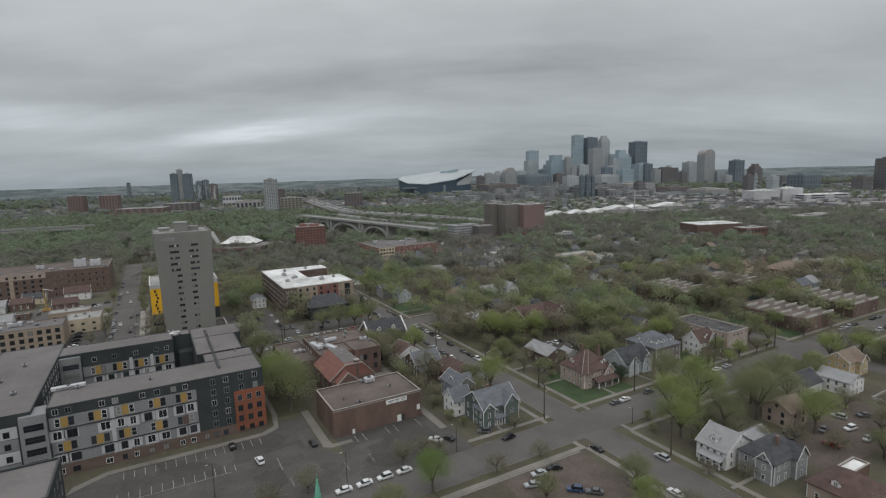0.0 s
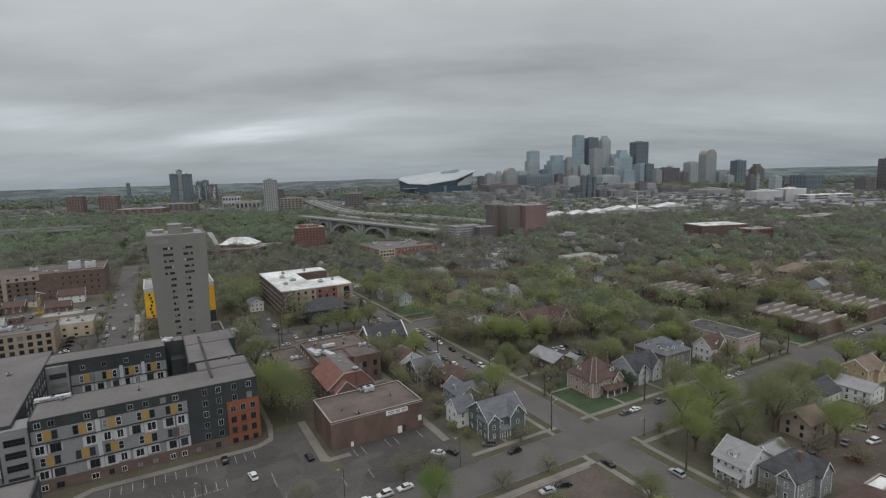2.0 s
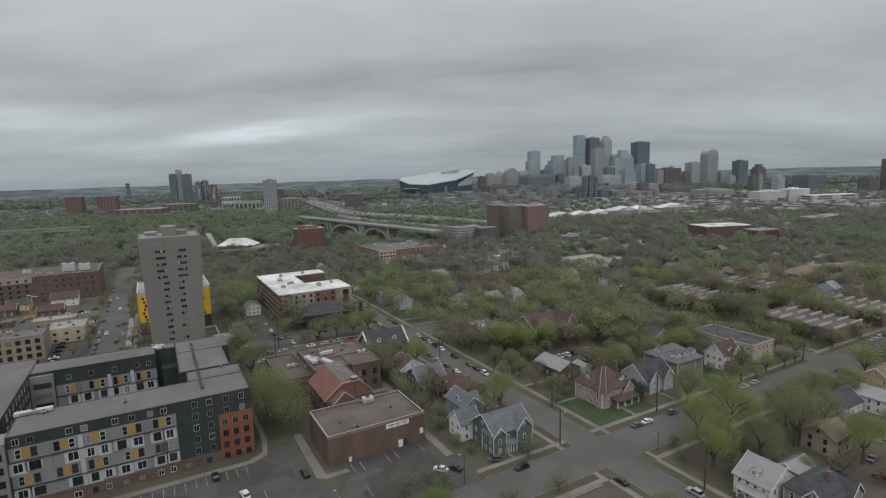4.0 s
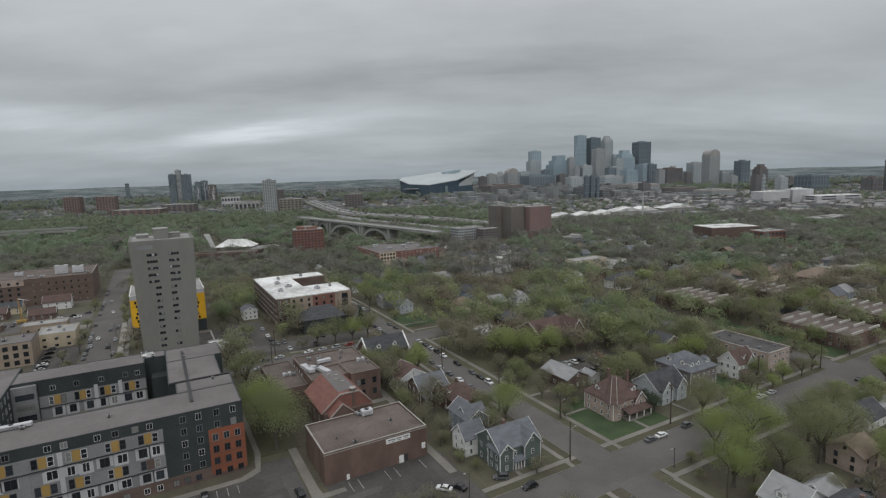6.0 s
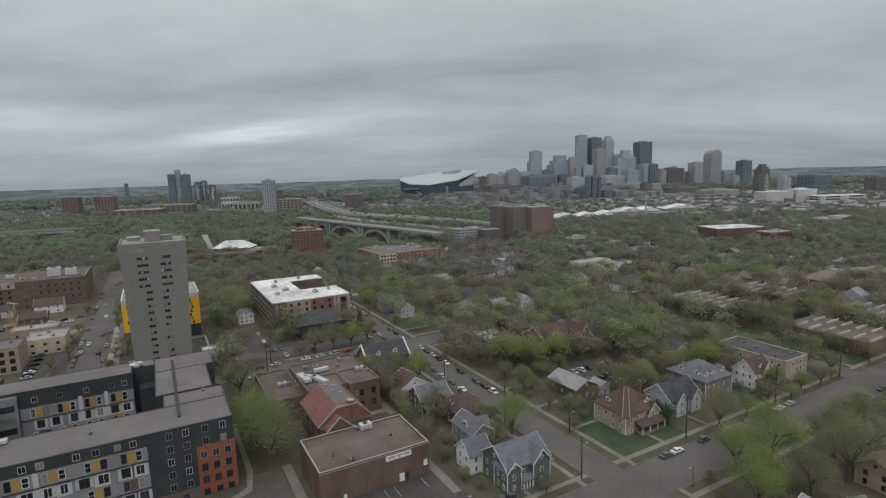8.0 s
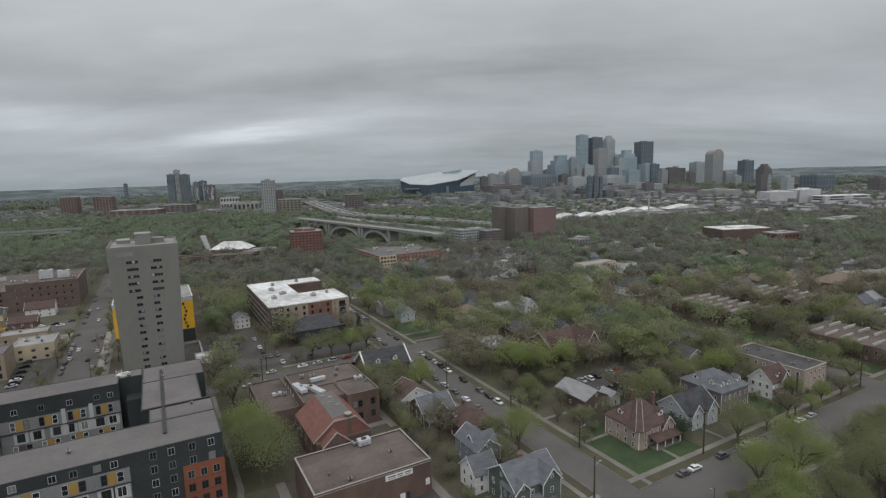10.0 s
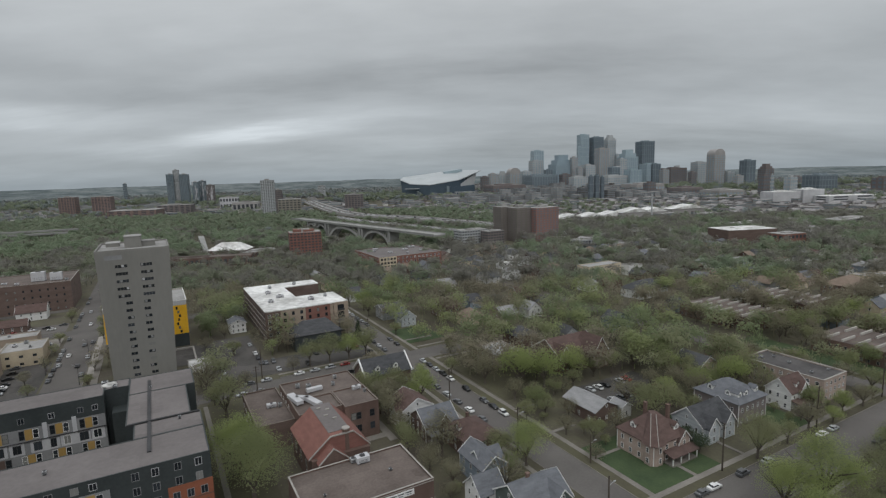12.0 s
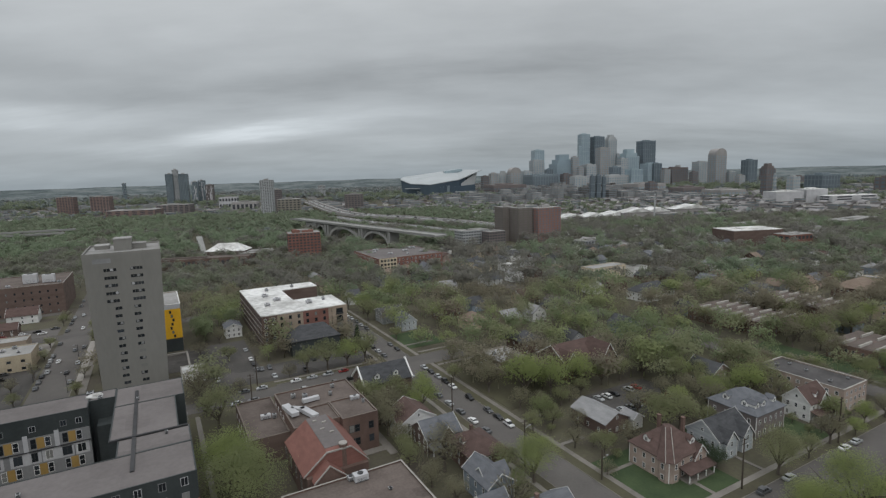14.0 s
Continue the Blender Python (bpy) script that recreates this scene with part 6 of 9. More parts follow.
# a yellow folded crane standing in a lot
crane = thing("mobile_crane", -67.5, 437, "yellow folding crane standing in a lot", "crane")
bm = bmesh.new()
box(bm, -70, -65, 435.8, 438.2, 0.8, 2.2)
part("carriage", bm, PANEL_YELLOW, crane)
for dx, dy in ((-3, -2.2), (3, -2.2), (-3, 2.2), (3, 2.2)):
    bm = bmesh.new()
    tube(bm, (-67.5, 437, 1.6), (-67.5 + dx, 437 + dy, 0.05), 0.25, 0.2, 6)
    part("outrigger", bm, PANEL_YELLOW, crane)
bm = bmesh.new()
tube(bm, (-67.5, 437, 2.0), (-68.2, 437, 16), 0.5, 0.35, 6)
part("mast", bm, PANEL_YELLOW, crane)
bm = bmesh.new()
tube(bm, (-68.2, 437, 15.8), (-63, 438, 14), 0.3, 0.15, 6)
part("jib", bm, TRIM, crane)

# the copper spire of a church close below
spire = thing("church_steeple", 18.4, 75.0, "green copper church spire on a stone tower", "steeple")
bm = bmesh.new()
box(bm, 16.2, 20.6, 72.8, 77.2, -0.3, 22)
part("tower_shaft", bm, COPING, spire)
bm = bmesh.new()
tube(bm, (18.4, 75, 22), (18.4, 75, 39.2), 2.6, 0.18, 8)
part("copper_cone", bm, COPPER, spire)
bm = bmesh.new()
tube(bm, (18.4, 75, 39.1), (18.4, 75, 40.3), 0.05, 0.05, 6), tube(bm, (18.4, 75, 39.15), (18.4, 75, 39.5), 0.2, 0.14, 8)
part("finial", bm, COPPER, spire)

# ---- cars ----
CAR_MESHES = {}


def car_meshes(paint, tall):
    key = (paint, tall)
    if key not in CAR_MESHES:
        h = 1.72 if tall else 1.45
        bm = bmesh.new()
        prism(bm, [(-2.25, 0.3), (2.25, 0.3), (2.27, 0.62), (2.15, 0.84), (1.1, 0.95), (-1.6 if not tall else -2.1, 1.0), (-2.2, 0.92), (-2.28, 0.6)], "x", -0.9, 0.9)
        bmesh.ops.bevel(bm, geom=[e for e in bm.edges if abs(e.verts[0].co.x - e.verts[1].co.x) < 0.01], offset=0.09, segments=2, affect="EDGES")
        body = mesh_of("body", bm, PAINTS[paint])
        bm = bmesh.new()
        back = -2.05 if tall else -1.55
        prism(bm, [(1.15, 0.93), (0.35, h - 0.06), (back + 0.5, h - 0.04), (back, 0.97)], "x", -0.74, 0.74)
        cabin = mesh_of("cabin_glass", bm, CAR_GLASS)
        bm = bmesh.new()
        prism(bm, [(0.42, h - 0.08), (0.3, h), (back + 0.55, h + 0.01), (back + 0.42, h - 0.06)], "x", -0.72, 0.72)
        for x in (-0.745, 0.745):
            for y in (-0.35, -1.25):
                box(bm, x - 0.012, x + 0.012, y - 0.05, y + 0.05, 0.95, h - 0.06)
        top = mesh_of("car_roof", bm, PAINTS[paint])
        bm = bmesh.new()
        tube(bm, (-0.1, 0, 0), (0.1, 0, 0), 0.33, 0.33, 12)
        wheel = mesh_of("wheel", bm, RUBBER)
        bm = bmesh.new()
        tube(bm, (-0.11, 0, 0), (0.11, 0, 0), 0.19, 0.19, 10)
        rim = mesh_of("rim", bm, STEEL)
        bm = bmesh.new()
        tube(bm, (-0.1, 0, 0), (0.1, 0, 0), 0.33, 0.33, 10), tube(bm, (-0.11, 0, 0), (0.11, 0, 0), 0.19, 0.19, 8, 1)
        whole = mesh_of("wheel", bm, RUBBER, STEEL)
        bm = bmesh.new()
        box(bm, -0.2, 0.2, -0.03, 0.03, -0.07, 0.07)
        lamp = mesh_of("headlight", bm, TRIM)
        bm = bmesh.new()
        for wx in (-0.8, 0.8):
            for wy in (-1.38, 1.38):
                tube(bm, (wx - 0.1, wy, 0.33), (wx + 0.1, wy, 0.33), 0.33, 0.33, 8)
        CAR_MESHES[key] = body, cabin, top, wheel, rim, lamp, whole, mesh_of("wheels", bm, RUBBER)
    return CAR_MESHES[key]


def car(x, y, turned, paint="grey", tall=False, where="parked at a kerb", z=0.034):
    body, cabin, top, wheel, rim, lamp, whole, four = car_meshes(paint, tall)
    kind = "tall " if tall else ""
    ob = thing("parked_car", x, y, f"{kind}{paint} car {where}", "car", "parked cars", z)
    ob.rotation_euler = (0, 0, radians(turned))

    def child(name, me, parent, px_, py_, pz_):
        c = new(name, me)
        c.parent, c.location = parent, (px_, py_, pz_)
        return c

    child("body", body, ob, 0, 0, 0), child("cabin_glass", cabin, ob, 0, 0, 0), child("car_roof", top, ob, 0, 0, 0)
    if y > 300 or x > 262:
        tagged(child("wheels", four, ob, 0, 0, 0), "four black rubber tyres", "", "", "stuff")
        return
    for wx in (-0.8, 0.8):
        for wy in (-1.38, 1.38):
            if y < 215 and x < 165:
                child("rim", rim, child("wheel", wheel, ob, wx, wy, 0.33), 0, 0, 0)
            else:
                child("wheel", whole, ob, wx, wy, 0.33)
        if y < 215 and x < 165:
            child("headlight", lamp, ob, wx * 0.8, 2.24, 0.68)


P = ("white", "silver", "black", "grey", "silver", "grey", "black", "grey", "red", "silver", "grey", "black")
for x, y, a, p, tl in ((39.1, 130.0, 90, "white", 0), (45.1, 130.0, 90, "white", 0), (51.2, 130.0, 90, "white", 1), (57.2, 130.0, 90, "white", 0), (94, 129.6, 90, "black", 1), (112.6, 109.6, 0, "black", 0), (142.2, 129.6, -90, "grey", 0), (147.2, 129.6, -90, "white", 0), (160, 129.6, -90, "grey", 1), (172, 129.6, -90, "silver", 0), (202, 129.6, -90, "white", 0), (209, 129.6, -90, "silver", 0), (113.4, 82.5, 0, "white", 0), (125.2, 96, 0, "silver", 1)):
    car(x, y, a, p, bool(tl))
for x, y, a, p, tl, w in ((61.2, 139.6, 8, "grey", 1, "standing in a car park"), (73.4, 141, 40, "white", 0, "standing in a yard"), (77.2, 139.4, 25, "black", 0, "standing in a yard"), (22, 158.2, 8, "white", 1, "standing in a car park"), (16, 172, 0, "black", 0, "standing in a car park bay"), (38.8, 160, 5, "black", 0, "beside a path"), (89.8, 137.2, 60, "grey", 1, "on a drive"), (94.6, 108.4, 70, "black", 0, "on a gravel lot"), (89.0, 108.4, 80, "silver", 0, "on a gravel lot"), (92.4, 97.4, 50, "blue", 1, "on a gravel lot"), (96, 94, 50, "grey", 0, "on a gravel lot"), (84, 105, 70, "silver", 0, "on a gravel lot")):
    car(x, y, a, p, bool(tl), w, 0.06)
for x, y, p in ((43, 296, "white"), (43, 304, "black"), (43, 311, "silver"), (60, 300, "grey"), (60, 308, "black"), (60, 316, "white"), (43, 328, "grey"), (60, 332, "silver"), (51, 340, "black")):
    LEFT_CARS.append((x, y, p))
for x, y, p in LEFT_CARS:
    car(x, y, 90 if x < -28 else 0, p, False, "near shops and lots", 0.05)
rnd = random.Random(5)
for x, y0, y1, step in ((116.3, 146, 262, 8.4), (125.3, 196, 262, 6.4), (116.2, 285, 405, 7.5), (125.3, 290, 405, 8.5), (-25.6, 305, 405, 8), (-13.4, 330, 405, 9.5), (-25.6, 430, 560, 9), (253.8, 150, 260, 9)):
    for y in np.arange(y0, y1, step):
        if rnd.random() < (0.6 if x > 0 else 0.5):
            car(x, float(y), 0 if x < 120 else 180, rnd.choice(P if x > 0 else P[2:8]), rnd.random() < 0.3)
for y, x0, x1, step in ((118.4, 205, 250, 6.4), (129.6, 266, 410, 6.6), (118.4, 270, 400, 8), (265.4, 40, 110, 6.5), (276.1, 30, 110, 7), (287.2, -180, -30, 9)):
    for x in np.arange(x0, x1, step):
        if rnd.random() < 0.5:
            car(float(x), y, 90, rnd.choice(P), rnd.random() < 0.3)
strip("rear_lot", 158, 214, 66, 86, -0.2, 0.04, SOIL, "bare soil rear lot behind houses", "lot")
for x, y, a in ((166, 82, 30), (171, 84, 20), (182, 80, 100), (190, 76, 80), (196, 82, 15), (204, 78, 60), (187, 70, 95), (174, 74, 10)):
    car(x, y, a, rnd.choice(P), rnd.random() < 0.3, "on a bare soil lot", 0.045)
for x in np.arange(-116, -54, 4.5):
    for y in (430.0, 440.0, 390.0):
        if rnd.random() < 0.5:
            car(float(x), y, rnd.choice((0, 180)), rnd.choice(P), rnd.random() < 0.3, "in a worn lot", 0.045)
for x in np.arange(162, 194, 4.0):
    for y in (183.0, 194.5):
        if rnd.random() < 0.7:
            car(float(x), y, rnd.choice((0, 180)), rnd.choice(P), rnd.random() < 0.3, "in a back yard", 0.045)
for x in np.arange(62, 110, 3.4):
    for y in (287.0, 299.0):
        if rnd.random() < 0.32:
            car(float(x), y, rnd.choice((0, 180)), rnd.choice(P), rnd.random() < 0.3, "in a parking lot", 0.045)
for y in np.arange(306, 360, 4):
    if rnd.random() < 0.6:
        car(-42 + rnd.uniform(-0.3, 0.3), float(y), 90, rnd.choice(P), False, "in a parking lot", 0.045)

# ---- poles ----
def utility_pole(x, y, h, arms=True, lamp=False):
    ob = thing("utility_pole", x, y, "weathered wooden utility pole beside a street", "pole", "utility poles")
    bm = bmesh.new()
    h = h * 1.12
    tube(bm, (x, y, -0.2), (x, y, h), 0.26, 0.17, 8)
    part("pole", bm, WOOD_POLE, ob)
    if arms:
        for z in (h - 0.6, h - 1.7):
            bm = bmesh.new()
            box(bm, x - 1.2, x + 1.2, y - 0.07, y + 0.07, z, z + 0.14)
            part("crossarm", bm, WOOD_POLE, ob)
    if lamp:
        bm = bmesh.new()
        tube(bm, (x, y, h - 2.6), (x + 1.8, y, h - 2.0), 0.05, 0.04, 6)
        part("lamp_arm", bm, STEEL, ob)
        bm = bmesh.new()
        box(bm, x + 1.6, x + 2.3, y - 0.15, y + 0.15, h - 2.1, h - 1.9)
        part("lamp_head", bm, STEEL, ob)
    return ob


def street_lamp(x, y, h=9.0):
    ob = thing("street_lamp", x, y, "slim dark street lamp with a small head", "street lamp", "street lamps")
    bm = bmesh.new()
    tube(bm, (x, y, 0), (x, y, h), 0.11, 0.07, 8), tube(bm, (x, y, 0), (x, y, 0.5), 0.2, 0.2, 8)
    part("post", bm, DARK_METAL, ob)
    bm = bmesh.new()
    tube(bm, (x, y, h - 0.1), (x - 1.2, y, h + 0.1), 0.05, 0.04, 6)
    part("arm", bm, DARK_METAL, ob)
    bm = bmesh.new()
    box(bm, x - 1.7, x - 1.0, y - 0.14, y + 0.14, h, h + 0.16)
    part("lamp_head", bm, STEEL, ob)


for x, y, h, a, l in ((112.8, 134.4, 11, False, True), (156.7, 133.6, 13, True, False), (204.3, 132.4, 13.5, True, False), (114.2, 172.8, 13, True, True), (118.4 + 10.4, 95.8, 11, True, False), (113.9, 215, 12, True, False), (113.8, 300, 12, True, False), (113.8, 340, 12, True, False), (250.4, 132.8, 12, True, False), (128.2, 156.1, 8, False, True), (251.2, 190, 12, True, False), (57, 281, 12, True, False), (52, 262.5, 11, True, False), (251, 240, 12, True, False)):
    utility_pole(x, y, h, a, l)
for x, y, h in ((40.6, 131.6, 10.5), (8.2, 146.5, 9.5), (135.3, 115.8, 6), (76, 132, 9), (-13, 318, 9), (-13, 360, 9), (-28, 340, 9)):
    street_lamp(x, y, h)

# ---- the middle distance ----
def far_block(name, right, far, w, d, h, wall_mat, label, category="building", roof_mat=None, floors=0, cols=0, z0=-0.3, win_mat=None, turned=29.0, crown=None):
    """A far building at metres right and ahead, with floor by floor window bands split by piers. turned: its front's turn to the plan."""
    x, y = ahead(right, far)
    ob = thing(name, x, y, label, category)
    ob.rotation_euler = (0, 0, radians(turned - 29.0))

    def local(nm, bm, m, label=""):
        c = new(nm, mesh_of(nm, bm, m))
        c.parent = ob
        return tagged(c, label)

    bm = bmesh.new()
    box(bm, -w / 2, w / 2, 0, d, z0, h)
    local("wall", bm, wall_mat)
    bm = bmesh.new()
    box(bm, -w / 2 + 0.4, w / 2 - 0.4, 0.4, d - 0.4, h, h + 0.5), box(bm, -w * 0.2, w * 0.15, d * 0.3, d * 0.6, h + 0.5, h + 3.5 if h > 20 else h + 1.6)
    local("roof", bm, roof_mat or ROOF_DULL)
    if floors:
        rise = h / floors
        for k in range(floors):
            bm = bmesh.new()
            n = max(1, cols)
            pw, ps = w / n, d / max(1, int(n * d / w))
            for j in range(n):
                c = -w / 2 + pw * (j + 0.5)
                box(bm, c - pw * 0.3, c + pw * 0.3, -0.12, 0.0, k * rise + rise * 0.3, k * rise + rise * 0.78)
            for j in range(max(1, int(n * d / w))):
                c = ps * (j + 0.5)
                box(bm, -w / 2 - 0.12, -w / 2, c - ps * 0.3, c + ps * 0.3, k * rise + rise * 0.3, k * rise + rise * 0.78)
                box(bm, w / 2, w / 2 + 0.12, c - ps * 0.3, c + ps * 0.3, k * rise + rise * 0.3, k * rise + rise * 0.78)
            tagged(local("window_band", bm, win_mat or WINDOW_DARK), "row of small dark windows", "", "", "stuff")
    if crown:
        crown(local, w, d, h)
    e = 0 if abs(turned - 29) < 5 else w * 0.14 if w > 100 else 6
    KEEP_OFF.append((x - w / 2 - 2 - d * 0.1, x + w / 2 + 2 + d * 0.1, y - 4 - e, y + d + 3 + e))
    return ob


# by the river: red tower, four storey block, brick towers, works and sheds
def brick_heads(local, w, d, h):
    """Brick stair heads on a flat roof."""
    for a, b, top in ((-0.36, -0.12, 3.4), (-0.05, 0.3, 2.6)):
        bm = bmesh.new()
        box(bm, w * a, w * b, d * 0.15, d * 0.7, h + 0.5, h + top)
        local("stair_head", bm, BRICK_RED)


far_block("red_brick_tower", -157, 625, 34, 22, 27.6, BRICK_RED, "red brick residential tower above the trees", "tower", floors=9, cols=9, turned=20, crown=brick_heads)
block = flat_building("grey_roofed_apartments", 194, 257, 481, 545, 14.4, BRICK_RED, ROOF_GREY, "four storey red and cream apartment block with a grey roof", "apartment building", storeys=4, south=15, west=12, win=(1.6, 1.8))
bm = bmesh.new()
box(bm, 194.2, 211, 480.7, 481, 0, 14.2)
part("cream_corner", bm, CREAM, block)
for s in range(4):
    window_row(block, "s", 195, 210.5, 5, 480.7, 1.0 + s * 3.4, 2.0, 2.0, DARK_METAL)
for x, y, w in ((215, 505, 4), (235, 515, 5), (245, 500, 3), (228, 494, 2.4), (248, 528, 6), (206, 522, 3), (212, 535, 5)):
    roof_unit(x, y, 14, w, w * 0.6, 1.6)
hipw = ahead(-255, 650)
KEEP_OFF += [(332, 415, 530, 592), (hipw[0] - 30, hipw[0] + 34, hipw[1] - 34, hipw[1] + 30), (314, 378, 336, 352)]
pav = thing("white_hip_roof_hall", hipw[0], hipw[1], "low hall under a broad bright white hipped roof", "hall")
pav.rotation_euler = (0, 0, radians(-29))
for nm, m, build in (("wall", BRICK_DARK, 0), ("roof", ROOF_WHITE, 1)):
    bm = bmesh.new()
    if build:
        hip_roof(bm, -22, 22, 0, 24, 7.0, 15.0)
    else:
        box(bm, -22, 22, 0, 24, -0.3, 7.0)
    c = new(nm, mesh_of(nm, bm, m))
    c.parent = pav
far_block("long_brick_hall", -262, 575, 118, 16, 9.5, BRICK, "long low brick hall beside the gorge", "hall", ROOF_BROWN, 1, 26, turned=12)
far_block("low_brick_hall", -215, 645, 40, 30, 5, BRICK_DARK, "low brick building with a pale roof", "hall", ROOF_DULL, 1, 8)
far_block("brick_tower_block", 76, 722, 19, 18, 43, TOWER_OLIVE, "brown brick apartment tower", "tower", floors=15, cols=5, turned=29, win_mat=BROWN_TOWER)
far_block("brick_tower_block", 95, 710, 22, 20, 42, TOWER_OLIVE, "plain olive brown apartment tower", "tower", floors=14, cols=3, win_mat=BROWN_TOWER, turned=29)
far_block("brick_tower_block", 126, 716, 36, 20, 41, BRICK_ROSE, "rose red brick apartment tower with rows of windows", "tower", floors=14, cols=7, turned=29, win_mat=STADIUM_GLASS)
far_block("white_apartments", 33, 700, 38, 20, 17, PALE_TOWER, "five storey pale apartment block", "apartment building", floors=5, cols=10)
far_block("dark_apartments", 58, 690, 24, 16, 16, BROWN_TOWER, "five storey dark brick apartment block", "apartment building", floors=5, cols=6)
far_block("small_brick_block", -60, 560, 26, 14, 9, BRICK_DARK, "low dark brick building with a pale roof", "building", floors=2, cols=7)
far_block("works_building", 331, 622, 58, 36, 17, BRICK_DARK, "dark brick works building with a white roof", "works", ROOF_WHITE, 0, 12, turned=8)
far_block("works_building", 365, 604, 32, 20, 13.5, BRICK_RED, "red brick works annexe beside trees", "works", ROOF_DULL, 2, 6, turned=18)
far_block("low_shed", 200, 560, 40, 16, 6, PALE_TOWER, "long pale low shed among trees", "shed", ROOF_DULL, 1, 8)
far_block("low_shed", 160, 640, 36, 16, 9, PALE_TOWER, "white low building among trees", "building", ROOF_DULL, 2, 8)
far_block("low_shed", 250, 500, 40, 14, 5, PALE_TOWER, "low pale building among trees", "building", ROOF_DULL, 1, 8)
far_block("low_shed", 420, 770, 60, 20, 9, TAN_TOWER, "long low tan building among trees", "building", ROOF_DULL, 2, 16)
far_block("low_shed", 548, 756, 84, 24, 12, TAN_TOWER, "long low tan building among trees", "building", ROOF_DULL, 3, 20)
for k, (right, far, w, h) in enumerate(((208, 935, 52, 14), (242, 925, 44, 16), (278, 930, 48, 17), (314, 925, 52, 22), (350, 940, 50, 21), (436, 1000, 66, 20))):
    x, y = ahead(right, far)
    ob = thing("factory_hall", x, y, "long factory hall with a bright white ridged roof", "factory", "factory halls")
    ob.rotation_euler = (0, 0, radians(-29 + 10))
    bm = bmesh.new()
    box(bm, -w / 2, w / 2, 0, 30, -0.3, h - 7)
    c = new("wall", mesh_of("wall", bm, TAN_TOWER))
    c.parent = ob
    bm = bmesh.new()
    prism(bm, [(-w / 2 - 1, h - 7), (w / 2 + 1, h - 7), (w * 0.12, h)], "y", -1, 31)
    c = new("roof", mesh_of("roof", bm, ROOF_WHITE))
    c.parent = ob
    keep(x - w / 2, x + w / 2, y, y + 26, 6)

# a pale walkway that drops to the hall from the gorge edge
bm = bmesh.new()
slab(bm, [(69.5, 700), (74.5, 700), (86, 915), (78, 915)], -0.3, 5.0)
lone("walkway", bm, TOWN_ROAD, "pale concrete walkway at the gorge edge", "path", "structure")
KEEP_OFF += [(66, 88, 690, 760), (68, 90, 760, 920), (52, 78, 640, 700)]
# two river bridges
def bridge(name, a, b, width, z, arches, label):
    """A concrete deck from a to b (right, ahead) on piers, with open arches below."""
    pa, pb = Vector((*ahead(*a), 0)), Vector((*ahead(*b), 0))
    length = (pb - pa).length
    ob = thing(name, pa.x, pa.y, label, "bridge")
    ob.rotation_euler = (0, 0, math.atan2(pb.y - pa.y, pb.x - pa.x))

    def local(nm, bm, m):
        c = new(nm, mesh_of(nm, bm, m))
        c.parent = ob
        return c

    bm = bmesh.new()
    box(bm, 0, length, -width / 2, width / 2, z - 1.6, z)
    local("deck", bm, TOWN_ROAD)
    for side in (-1, 1):
        bm = bmesh.new()
        box(bm, 0, length, side * width / 2 - 0.2, side * width / 2 + 0.2, z, z + 1.1)
        local("parapet", bm, TOWN_ROAD)
    for s0, s1 in arches:
        mid, half = (s0 + s1) / 2, (s1 - s0) / 2
        for side in (-1, 1):
            bm = bmesh.new()
            n = 14
            ring = []
            for k in range(n + 1):
                u = -1 + 2 * k / n
                top = (z - 3.0) * (1 - u * u) ** 0.5 if abs(u) < 1 else 0
                inner = (z - 6.0) * max(0.0, 1 - (u * 1.12) ** 2) ** 0.5
                ring.append((mid + u * half, top, inner))
            for (x0, t0, i0), (x1, t1, i1) in zip(ring, ring[1:]):
                y0, y1 = side * width * 0.32 - 1.2, side * width * 0.32 + 1.2
                vs = [bm.verts.new(p) for p in ((x0, y0, i0), (x1, y0, i1), (x1, y0, t1), (x0, y0, t0), (x0, y1, i0), (x1, y1, i1), (x1, y1, t1), (x0, y1, t0))]
                for f in ((0, 1, 2, 3), (4, 7, 6, 5), (3, 2, 6, 7), (0, 4, 5, 1)):
                    bm.faces.new([vs[i] for i in f])
            local("arch_rib", bm, TOWN_ROAD)
            for k in range(1, n):
                xx, tt, _ = ring[k]
                if tt < z - 3.4:
                    bm = bmesh.new()
                    box(bm, xx - 0.5, xx + 0.5, side * width * 0.32 - 0.7, side * width * 0.32 + 0.7, tt - 0.3, z - 1.6)
                    local("spandrel_post", bm, TOWN_ROAD)
        for xx in (s0, s1):
            bm = bmesh.new()
            box(bm, xx - 2.2, xx + 2.2, -width * 0.42, width * 0.42, -0.3, z - 1.6)
            local("pier", bm, TOWN_ROAD)
    return ob


bridge("arch_bridge", (-249, 917), (-10, 617), 16, 22, [(60, 85), (90, 122), (131, 220), (227, 292)], "pale concrete arch bridge over the wooded gorge")


pa, pb = Vector(ahead(-249, 917)), Vector(ahead(-10, 617))
for k in range(14):
    p = pa.lerp(pb, (124 + k * 13.5) / (pb - pa).length)
    for back in (0, 18, 36, 54):
        q = p - Vector((SIN, COS)) * back
        KEEP_OFF.append((q.x - 8, q.x + 8, q.y - 10, q.y + 10))


